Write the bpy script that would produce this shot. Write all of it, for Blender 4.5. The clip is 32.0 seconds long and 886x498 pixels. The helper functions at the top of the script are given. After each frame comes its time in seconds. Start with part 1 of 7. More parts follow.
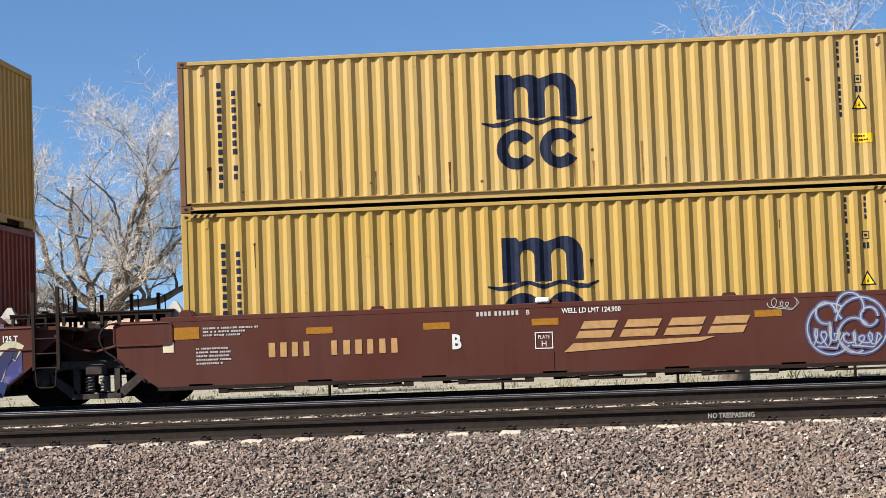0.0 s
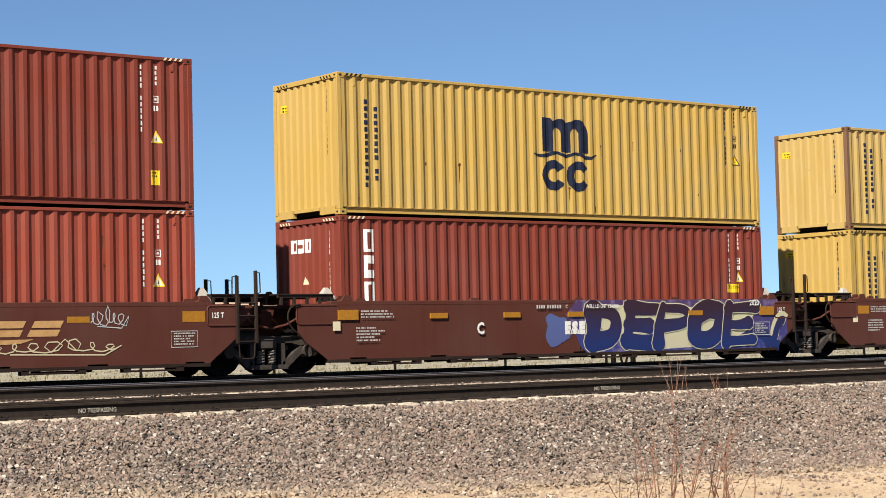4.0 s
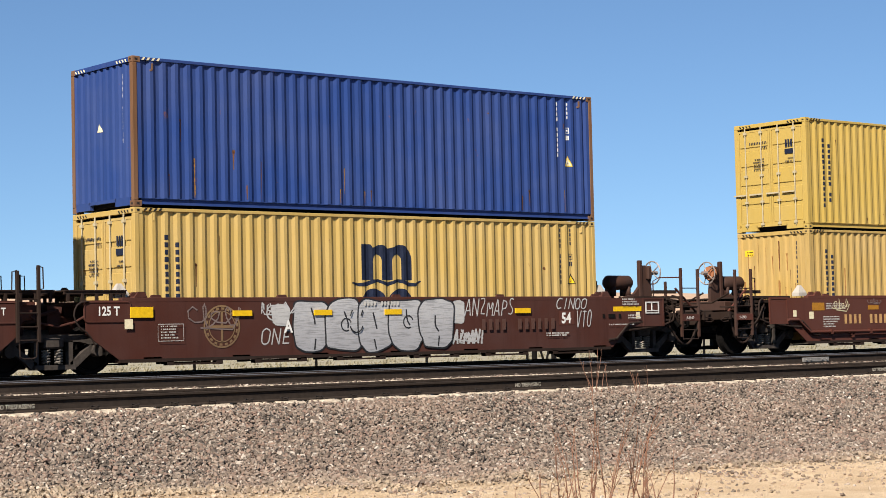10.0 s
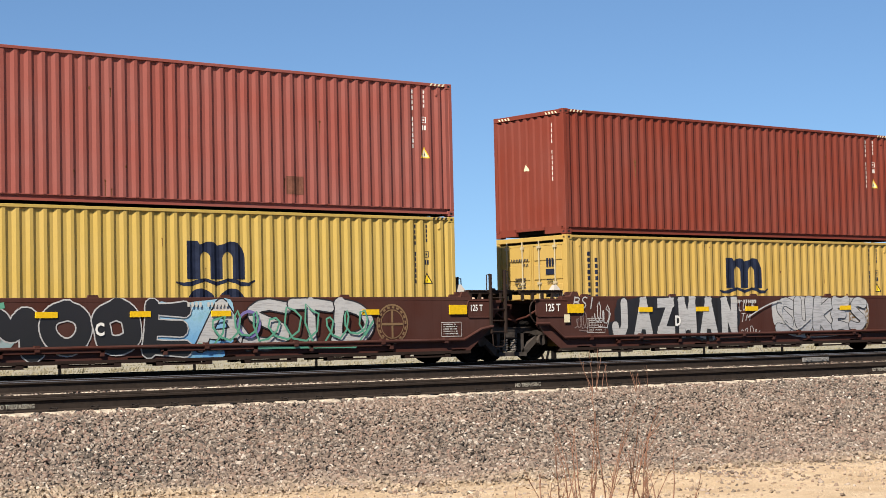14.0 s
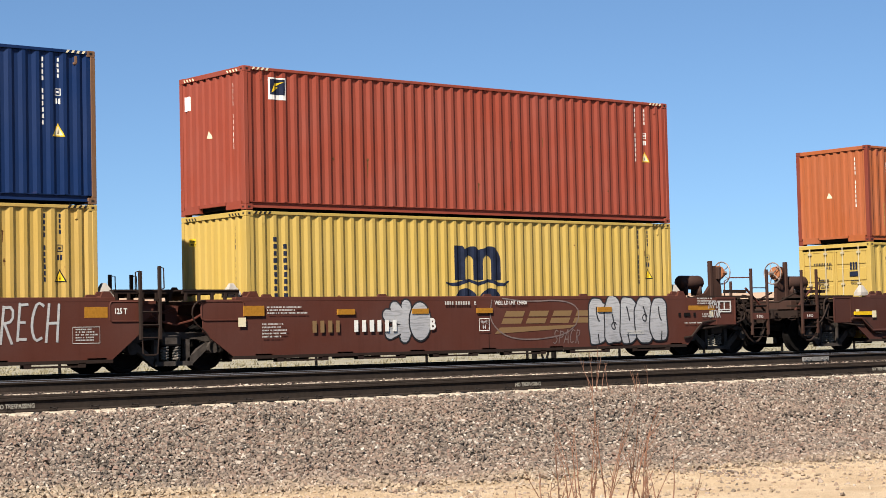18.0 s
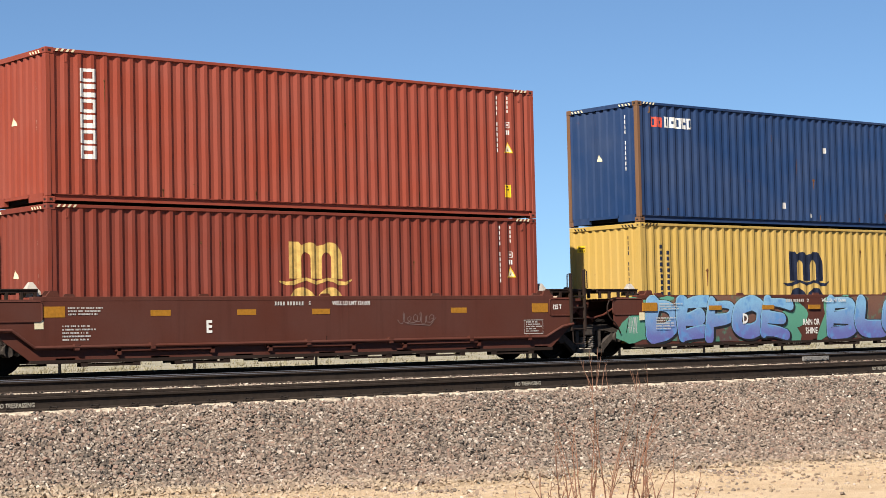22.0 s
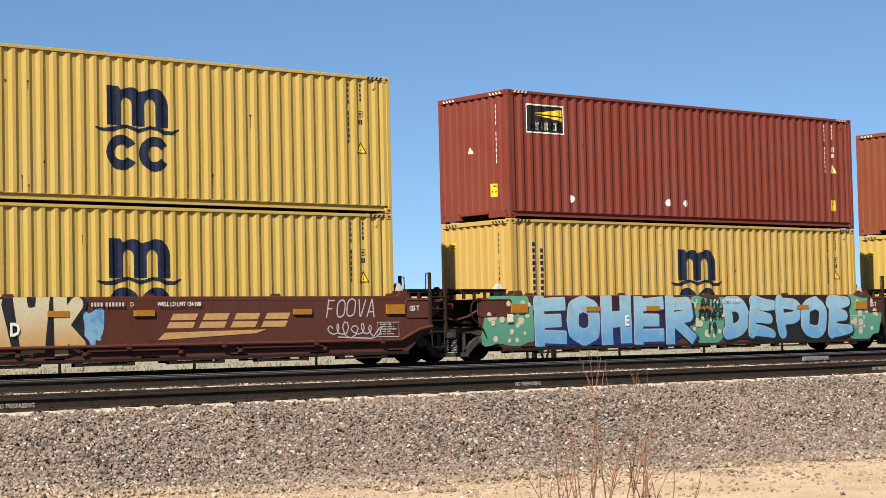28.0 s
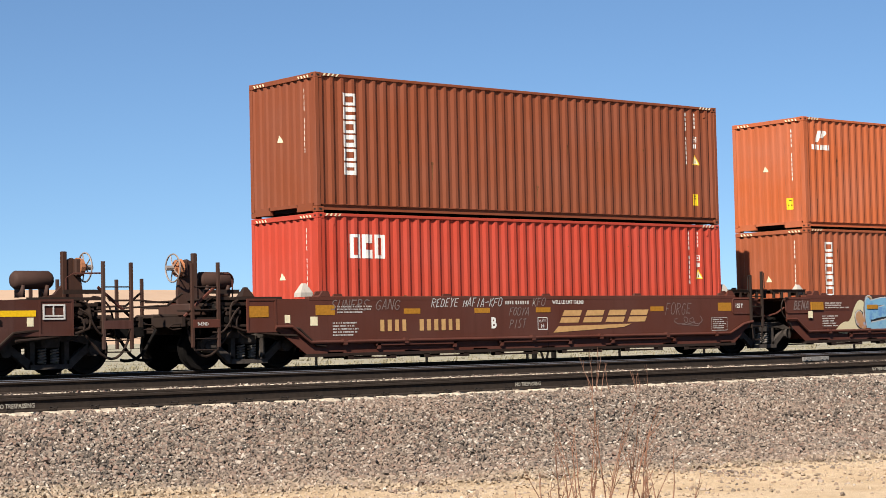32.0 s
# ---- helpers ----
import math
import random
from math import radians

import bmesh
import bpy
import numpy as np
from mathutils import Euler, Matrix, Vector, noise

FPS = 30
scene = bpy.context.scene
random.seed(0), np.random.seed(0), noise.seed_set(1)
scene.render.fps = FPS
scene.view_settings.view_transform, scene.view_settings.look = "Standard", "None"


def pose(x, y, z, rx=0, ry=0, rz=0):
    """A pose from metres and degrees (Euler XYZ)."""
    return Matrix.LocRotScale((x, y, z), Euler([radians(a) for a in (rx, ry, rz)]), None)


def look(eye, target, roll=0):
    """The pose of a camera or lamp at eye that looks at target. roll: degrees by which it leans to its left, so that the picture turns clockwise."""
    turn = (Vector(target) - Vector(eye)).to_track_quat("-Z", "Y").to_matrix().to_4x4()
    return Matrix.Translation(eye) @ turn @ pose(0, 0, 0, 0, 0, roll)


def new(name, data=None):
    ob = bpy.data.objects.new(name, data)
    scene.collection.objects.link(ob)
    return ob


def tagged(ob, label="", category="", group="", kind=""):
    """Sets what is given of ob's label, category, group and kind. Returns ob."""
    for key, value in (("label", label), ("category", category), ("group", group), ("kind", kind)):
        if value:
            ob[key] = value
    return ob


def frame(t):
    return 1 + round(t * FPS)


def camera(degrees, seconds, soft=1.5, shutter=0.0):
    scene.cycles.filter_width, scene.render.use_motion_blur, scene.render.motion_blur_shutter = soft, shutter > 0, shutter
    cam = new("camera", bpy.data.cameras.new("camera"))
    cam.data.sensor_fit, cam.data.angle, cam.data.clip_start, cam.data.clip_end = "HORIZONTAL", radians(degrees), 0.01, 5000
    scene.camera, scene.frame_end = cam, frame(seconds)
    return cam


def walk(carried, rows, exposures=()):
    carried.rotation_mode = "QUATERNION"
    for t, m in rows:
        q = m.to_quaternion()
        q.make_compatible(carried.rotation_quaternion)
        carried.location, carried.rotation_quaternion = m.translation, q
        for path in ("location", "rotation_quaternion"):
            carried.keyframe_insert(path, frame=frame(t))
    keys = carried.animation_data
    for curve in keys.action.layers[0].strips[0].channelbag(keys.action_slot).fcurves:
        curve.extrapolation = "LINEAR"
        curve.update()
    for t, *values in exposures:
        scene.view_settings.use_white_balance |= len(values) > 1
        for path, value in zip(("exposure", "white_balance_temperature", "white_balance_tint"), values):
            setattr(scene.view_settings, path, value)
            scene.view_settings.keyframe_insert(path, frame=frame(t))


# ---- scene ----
# The eye stands still beside the line and turns; x runs along the track, y away from the eye, z up from the rail.
EYE = Vector((0.0, 0.0, 0.47))
cam = camera(26.84, 32.0, soft=0.56)
HEADING = [  # seconds, degrees right of square to the track, degrees up, lean
    (0, -3.67, 3.564, -2.13), (.5, 4.352, 3.368, -2.12), (1, 12.973, 3.171, -1.916), (1.5, 20.377, 3.085, -1.79),
    (2, 25.826, 3.065, -1.715), (2.5, 29.704, 3.079, -1.534), (3.5, 35.3, 3.04, -1.40), (4.5, 38.33, 2.989, -1.314), (5, 39.097, 2.953, -1.29),
    (5.5, 39.416, 2.92, -1.305), (6, 39.516, 2.892, -1.304), (9, 39.516, 2.853, -1.304), (13, 39.516, 2.855, -1.304),
    (19, 39.516, 2.835, -1.304), (23, 39.516, 2.818, -1.304), (28, 39.516, 2.823, -1.304), (32, 39.516, 2.834, -1.304)]


def gaze(yaw, pitch, lean):
    y, p = radians(yaw), radians(pitch)
    way = Vector((math.sin(y) * math.cos(p), math.cos(y) * math.cos(p), math.sin(p)))
    return look(EYE, EYE + way * 30, lean)


EXPOSURES = [  # seconds, stops, kelvin, tint
    (0, 1.23, 6080, 10), (1, 1.16, 6180, 10), (2.5, 1.10, 6380, 10), (5, 1.06, 6500, 10), (9, 1.05, 6500, 10), (13, 1.06, 6500, 10),
    (18, 1.11, 6500, 10), (21, 1.12, 6500, 10), (24, 1.08, 6500, 10), (29, 1.05, 6500, 10), (32, 1.08, 6500, 10)]
walk(cam, [(t, gaze(a, b, c)) for t, a, b, c in HEADING], EXPOSURES)


GAIN = [  # seconds, metres by which the train runs ahead of its even roll
    (0, 0.09), (2.5, 0.14), (5, 0.16), (6, 0.20), (7, 0.24), (7.5, -0.11), (8, -0.15), (9, -0.11), (10, -0.11), (11, -0.15), (12, -0.13), (13, -0.17), (15.5, -0.22),
    (18, -0.23), (18.5, -0.23), (19, 0.03), (20, 0.06), (21, 0.03), (22, -0.01), (23, 0.01), (24, -0.01), (27, -0.11), (28.5, -0.06), (29, 0.0), (30, -0.02), (31, 0.06), (32, 0.08)]


def train_at(t):
    """Where the train stands along the track at t seconds."""
    even = -6.387 + 10.512 * t + 0.00067 * (t * t - 32 * t) - 0.000151 * (t ** 3 - 1024 * t)
    return even + float(np.interp(t, *zip(*GAIN)))


# ---- light ----
SUN_EL, SUN_FROM = radians(41), radians(30.6)
way_down = Vector((math.cos(SUN_EL) * math.cos(SUN_FROM), math.cos(SUN_EL) * math.sin(SUN_FROM), -math.sin(SUN_EL)))
sun = new("sun", bpy.data.lights.new("sun", "SUN"))
sun.data.energy, sun.data.angle, sun.data.color = 5.0, radians(0.53), (1.0, 0.93, 0.82)
sun.matrix_world = look((0, 0, 60), Vector((0, 0, 60)) + way_down)
world = bpy.data.worlds.new("sky")
scene.world = world
world.use_nodes = True
wn = world.node_tree
sky = wn.nodes.new("ShaderNodeTexSky")
sky.sky_type, sky.sun_disc, sky.sun_elevation = "NISHITA", False, SUN_EL
sky.sun_rotation = math.atan2(-way_down.x, -way_down.y)
sky.air_density, sky.dust_density, sky.ozone_density, sky.altitude = 1.0, 0.25, 4.0, 1500
lift = wn.nodes.new("ShaderNodeMapping")
lift.inputs["Location"].default_value = (0, 0, 0.06)
wn.links.new(wn.nodes.new("ShaderNodeTexCoord").outputs["Generated"], lift.inputs["Vector"])
wn.links.new(lift.outputs[0], sky.inputs["Vector"])
tint = wn.nodes.new("ShaderNodeMix")
tint.data_type, tint.blend_type = "RGBA", "MULTIPLY"
tint.inputs["Factor"].default_value = 1.0
tint.inputs[7].default_value = (0.96, 1.06, 1.10, 1)
wn.links.new(sky.outputs[0], tint.inputs[6])
wn.links.new(tint.outputs[2], wn.nodes["Background"].inputs[0])
wn.nodes["Background"].inputs[1].default_value = 0.0515


# ---- materials ----
def material(name, build):
    m = bpy.data.materials.new(name)
    m.use_nodes = True
    t = m.node_tree
    build(t, t.nodes["Principled BSDF"])
    return m


def node(t, kind, **given):
    n = t.nodes.new("ShaderNode" + kind)
    for k, v in given.items():
        n.inputs[k].default_value = v
    return n


def coords(t, scale=(1, 1, 1), rand=True, world_space=False):
    tc = t.nodes.new("ShaderNodeNewGeometry") if world_space else t.nodes.new("ShaderNodeTexCoord")
    mp = node(t, "Mapping", Scale=scale)
    t.links.new(tc.outputs["Position" if world_space else "Object"], mp.inputs["Vector"])
    if rand:
        oi = t.nodes.new("ShaderNodeObjectInfo")
        cx = node(t, "CombineXYZ")
        mu = t.nodes.new("ShaderNodeMath")
        mu.operation, mu.inputs[1].default_value = "MULTIPLY", 57.0
        t.links.new(oi.outputs["Random"], mu.inputs[0])
        for i in range(3):
            t.links.new(mu.outputs[0], cx.inputs[i])
        t.links.new(cx.outputs[0], mp.inputs["Location"])
    return mp.outputs[0]


def noise_of(t, vec, scale, detail=4, rough=0.6):
    n = node(t, "TexNoise", Scale=scale, Detail=detail, Roughness=rough)
    t.links.new(vec, n.inputs["Vector"])
    return n.outputs["Fac"]


def ramp(t, fac, lo, hi, a=0.0, b=1.0):
    n = node(t, "MapRange", **{"From Min": lo, "From Max": hi, "To Min": a, "To Max": b})
    t.links.new(fac, n.inputs["Value"])
    return n.outputs[0]


def mix(t, fac, a, b, kind="MIX"):
    n = t.nodes.new("ShaderNodeMix")
    n.data_type, n.blend_type = "RGBA", kind
    for sock, v in ((n.inputs["Factor"], fac), (n.inputs[6], a), (n.inputs[7], b)):
        if isinstance(v, bpy.types.NodeSocket):
            t.links.new(v, sock)
        else:
            sock.default_value = v if not isinstance(v, tuple) else (*v[:3], 1)
    return n.outputs[2]


def bump(t, p, height, strength, distance):
    b = node(t, "Bump", Strength=strength, Distance=distance)
    t.links.new(height, b.inputs["Height"])
    t.links.new(b.outputs[0], p.inputs["Normal"])


def paint(name, col, rough=0.5, fade=0.16, grime=0.35, rust=0.5, rust_col=(0.13, 0.05, 0.025)):
    """Weathered paint on steel: faded patches, rain streaks, specks of rust."""
    col = tuple(c * 0.66 for c in col)
    def build(t, p):
        v = coords(t)
        big = noise_of(t, v, 0.7, 3)
        pale = tuple(min(1, c * 0.85 + 0.15 * (sum(col) / 3 + 0.10)) for c in col)
        dark = tuple(c * 0.55 for c in col)
        c = mix(t, ramp(t, big, 0.35, 0.7, 0, fade * 3), col, pale)
        streak = noise_of(t, coords(t, (5.5, 5.5, 0.28)), 1.0, 5, 0.65)
        c = mix(t, ramp(t, streak, 0.52, 0.78, 0, grime), c, dark)
        fine = noise_of(t, v, 26, 5, 0.7)
        c = mix(t, ramp(t, fine, 0.45, 0.7, 0, 0.13), c, dark)
        spots = noise_of(t, v, 3.1, 8, 0.72)
        c = mix(t, ramp(t, spots, 0.66, 0.72, 0, rust), c, rust_col)
        t.links.new(c, p.inputs["Base Color"])
        t.links.new(ramp(t, big, 0.3, 0.7, rough - 0.08, rough + 0.12), p.inputs["Roughness"])
        bump(t, p, noise_of(t, v, 4.5, 3), 0.25, 0.012)
        p.inputs["Specular IOR Level"].default_value = 0.10
    return material(name, build)


def plain(name, col, rough=0.6, metal=0.0, vary=0.25, scale=9.0, relief=0.15):
    def build(t, p):
        v = coords(t)
        c = mix(t, ramp(t, noise_of(t, v, scale, 6, 0.65), 0.3, 0.7), tuple(x * (1 - vary) for x in col), tuple(min(1, x * (1 + vary)) for x in col))
        t.links.new(c, p.inputs["Base Color"])
        p.inputs["Roughness"].default_value, p.inputs["Metallic"].default_value = rough, metal
        p.inputs["Specular IOR Level"].default_value = 0.25 if metal else 0.08
        bump(t, p, noise_of(t, v, scale * 4, 4), relief, 0.01)
    return material(name, build)


M = dict(
    msc=paint("yellow container paint", (0.545, 0.355, 0.090), 0.5, 0.14, 0.35, 0.35),
    msc_pale=paint("faded yellow container paint", (0.555, 0.375, 0.115), 0.55, 0.2, 0.4, 0.6),
    msc_rusty=paint("rust-stained yellow container paint", (0.54, 0.355, 0.112), 0.6, 0.2, 0.6, 0.95, (0.22, 0.09, 0.03)),
    msc_bright=paint("bright yellow container paint", (0.555, 0.378, 0.092), 0.45, 0.12, 0.28, 0.15),
    maroon=paint("maroon container paint", (0.222, 0.046, 0.028), 0.5, 0.14, 0.3, 0.15),
    redbrown=paint("red-brown container paint", (0.305, 0.062, 0.036), 0.5, 0.14, 0.3, 0.2),
    brown=paint("brown container paint", (0.25, 0.068, 0.03), 0.5, 0.12, 0.3, 0.2),
    copper=paint("dull copper-orange container paint", (0.37, 0.10, 0.042), 0.5, 0.14, 0.3, 0.2),
    terracotta=paint("faded terracotta container paint", (0.45, 0.155, 0.072), 0.55, 0.2, 0.3, 0.2),
    rose=paint("faded rose-red container paint", (0.31, 0.085, 0.065), 0.55, 0.22, 0.3, 0.2),
    orange=paint("burnt-orange container paint", (0.41, 0.114, 0.040), 0.5, 0.14, 0.35, 0.5),
    salmon=paint("salmon-orange container paint", (0.50, 0.125, 0.045), 0.55, 0.2, 0.3, 0.2),
    scarlet=paint("scarlet container paint", (0.50, 0.062, 0.034), 0.45, 0.1, 0.2, 0.05),
    blue=paint("royal blue container paint", (0.025, 0.060, 0.225), 0.55, 0.2, 0.5, 0.7),
    navy=paint("navy blue container paint", (0.007, 0.026, 0.098), 0.45, 0.1, 0.25, 0.15),
    slate=paint("weathered slate-blue container paint", (0.018, 0.048, 0.135), 0.55, 0.25, 0.5, 0.4),
    car=paint("oxide-brown railcar paint", (0.110, 0.0345, 0.0225), 0.55, 0.14, 0.4, 0.1),
    car_old=paint("grimy oxide-brown railcar paint", (0.080, 0.027, 0.0185), 0.6, 0.2, 0.5, 0.15),
    # car_dark: grime, plus shade put into the brown
    car_dark=paint("grimy brown railcar steel, darkened in part for shade", (0.032, 0.019, 0.014), 0.7, 0.1, 0.5, 0.3),
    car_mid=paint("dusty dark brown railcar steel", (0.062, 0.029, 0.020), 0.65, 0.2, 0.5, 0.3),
    post_rust=paint("rusted corner steel", (0.20, 0.10, 0.05), 0.7, 0.25, 0.6, 0.8),
    lock_rod=paint("worn pale galvanised rod", (0.54, 0.45, 0.28), 0.5, 0.2, 0.5, 0.4),
    # darker than bare steel: the shade beneath the cars is mixed into this colour
    under=plain("undercarriage steel darkened for shade", (0.006, 0.005, 0.0045), 0.8),
    bright_steel=plain("worn bright steel", (0.30, 0.29, 0.28), 0.35, 0.9),
    railside=plain("rusty rail steel", (0.027, 0.020, 0.016), 0.9, 0.0, 0.25, 14),
    railtop=plain("polished rail head", (0.30, 0.31, 0.33), 0.4, 0.8, 0.1),
    frame=plain("dusty cast truck steel", (0.045, 0.037, 0.032), 0.8, 0, 0.4),
    tie=plain("pale concrete sleeper", (0.36, 0.30, 0.23), 0.9, 0.0, 0.35, 12),
    clip=plain("rail clip steel", (0.018, 0.014, 0.012), 0.7),
    white=plain("white paint", (0.58, 0.56, 0.52), 0.6, 0, 0.12),
    dirty_white=paint("scuffed white paint", (0.50, 0.45, 0.39), 0.7, 0.2, 1.0, 1.0, (0.07, 0.04, 0.025)),
    ink=plain("navy-black marking paint", (0.012, 0.016, 0.032), 0.6, 0, 0.3),
    black=plain("black paint", (0.015, 0.014, 0.014), 0.6),
    gold=plain("tan-gold marking paint", (0.38, 0.22, 0.09), 0.6, 0, 0.15),
    reflector=plain("orange-yellow reflective tape", (0.28, 0.125, 0.016), 0.45, 0, 0.2, 20),
    reflector_y=plain("yellow reflective tape", (0.56, 0.34, 0.01), 0.45, 0, 0.15, 20),
    label_y=plain("yellow label", (0.62, 0.40, 0.02), 0.5, 0, 0.1),
    cream=plain("cream marking paint", (0.55, 0.48, 0.32), 0.6, 0, 0.12),
    grey=plain("grey stencil paint", (0.42, 0.40, 0.38), 0.6, 0, 0.2),
)


# ---- mesh tools ----
def box(bm, x0, x1, y0, y1, z0, z1, chamfer=0.0):
    vs = [bm.verts.new((x, y, z)) for x in (x0, x1) for y in (y0, y1) for z in (z0, z1)]
    fs = [bm.faces.new([vs[i] for i in f]) for f in ((0, 1, 3, 2), (4, 6, 7, 5), (0, 4, 5, 1), (2, 3, 7, 6), (0, 2, 6, 4), (1, 5, 7, 3))]
    if chamfer:
        bmesh.ops.bevel(bm, geom=list({e for f in fs for e in f.edges}), offset=chamfer, segments=1, affect="EDGES")


def rod(bm, a, b, r, sides=8, r2=None):
    a, b = Vector(a), Vector(b)
    q = (b - a).to_track_quat("Z", "Y")
    rings = []
    for p, rad in ((a, r), (b, r if r2 is None else r2)):
        rings.append([bm.verts.new(p + q @ Vector((math.cos(2 * math.pi * i / sides) * rad, math.sin(2 * math.pi * i / sides) * rad, 0))) for i in range(sides)])
    for i in range(sides):
        j = (i + 1) % sides
        bm.faces.new((rings[0][i], rings[0][j], rings[1][j], rings[1][i]))
    bm.faces.new(rings[0][::-1]), bm.faces.new(rings[1])


def tube(bm, pts, r, sides=6):
    """A bent bar or hose of one skin along a line of points."""
    pts = [Vector(p) for p in pts]
    rings = []
    for k, p in enumerate(pts):
        d = (pts[min(k + 1, len(pts) - 1)] - pts[max(k - 1, 0)]).normalized()
        up = Vector((0, 1, 0)) if abs(d.y) < 0.8 else Vector((0, 0, 1))
        a = d.cross(up).normalized()
        b = d.cross(a)
        rings.append([bm.verts.new(p + (a * math.cos(2 * math.pi * i / sides) + b * math.sin(2 * math.pi * i / sides)) * r) for i in range(sides)])
    for p, q in zip(rings, rings[1:]):
        for i in range(sides):
            bm.faces.new((p[i], p[(i + 1) % sides], q[(i + 1) % sides], q[i]))
    bm.faces.new(rings[0][::-1]), bm.faces.new(rings[-1])


def ring_frame(bm, y0, y1, z0, z1, w, x0, x1):
    """A flat four-sided frame of width w in the y-z plane, one skin."""
    loops = []
    for x, o in ((x0, 0), (x0, w), (x1, w), (x1, 0)):
        loops.append([bm.verts.new((x, a, b)) for a, b in ((y0 + o, z0 + o), (y1 - o, z0 + o), (y1 - o, z1 - o), (y0 + o, z1 - o))])
    for k in range(4):
        p, q = loops[k], loops[(k + 1) % 4]
        for i in range(4):
            bm.faces.new((p[i], p[(i + 1) % 4], q[(i + 1) % 4], q[i]))


def slab(bm, outline, y0, y1):
    """A flat plate with an outline in x and z, from y0 to y1."""
    lo = [bm.verts.new((x, y0, z)) for x, z in outline]
    hi = [bm.verts.new((x, y1, z)) for x, z in outline]
    n = len(outline)
    bm.faces.new(lo), bm.faces.new(hi[::-1])
    for i in range(n):
        bm.faces.new((lo[i], hi[i], hi[(i + 1) % n], lo[(i + 1) % n]))


MESHES = {}


def mesh_of(key, build, smooth=False):
    """The mesh of that key, built once and then shared."""
    if key not in MESHES:
        bm = bmesh.new()
        build(bm)
        bmesh.ops.recalc_face_normals(bm, faces=bm.faces)
        me = bpy.data.meshes.new(str(key))
        bm.to_mesh(me)
        bm.free()
        if smooth:
            for p in me.polygons:
                p.use_smooth = True
        me.materials.append(None)
        MESHES[key] = me
    return MESHES[key]


def part(name, key, build, mat, parent, at=(0, 0, 0), label="", smooth=False):
    """One mesh object under a thing; alike parts share their mesh and carry the paint on the object."""
    ob = new(name, mesh_of(key, build, smooth))
    ob.material_slots[0].link, ob.material_slots[0].material = "OBJECT", mat
    ob.parent, ob.location = parent, at
    if label:
        ob["label"] = label
    return ob


def thing(name, label, category, group=""):
    ob = new(name)
    ob.empty_display_size = 0.3
    return tagged(ob, label, category, group)


MOVING = []  # (thing, distance along the train, y, z)


# ---- the ground and the three tracks ----
TRACKS = [  # y of the near rail's middle, z of its top
    (22.2, -0.145), (26.9, -0.02), (31.47, 0.0)]
GAUGE = 1.51
PROFILE = [(-4000, -1.1), (-300, -1.15), (-20, -1.15), (9, -1.12), (13.2, -1.10), (16.4, -1.10), (17.3, -1.06), (18.2, -0.92), (21.0, -0.44), (21.5, -0.405), (22.0, -0.37),
           (24.7, -0.36), (25.6, -0.23), (30.6, -0.19), (34.2, -0.21), (36.5, -0.52), (39, -0.62), (60, -0.58), (150, -0.45), (500, 0.5), (900, 3.0), (4500, 20.0)]


def bed(y):
    for (a, za), (b, zb) in zip(PROFILE, PROFILE[1:]):
        if a <= y <= b:
            return za + (zb - za) * (y - a) / (b - a)
    return PROFILE[-1][1]


def ground_height(x, y):
    z = bed(y)
    if 8 < y < 22:
        z += 0.05 * noise.noise((x * 0.35, y * 0.5, 3.1)) * min(1, (22 - y) / 2) + 0.02 * noise.noise((x * 1.7, y * 1.7, 0))
    if 11 < y < 16:
        z -= 0.035 * math.exp(-((y - 14.6 - 0.05 * x) / 0.22) ** 2)
    if y > 38:
        z += 0.06 * noise.noise((x * 0.2, y * 0.12, 9)) + min(1, (y - 38) / 100) * 0.5 * noise.noise((x * 0.02, y * 0.02, 4))
    return z


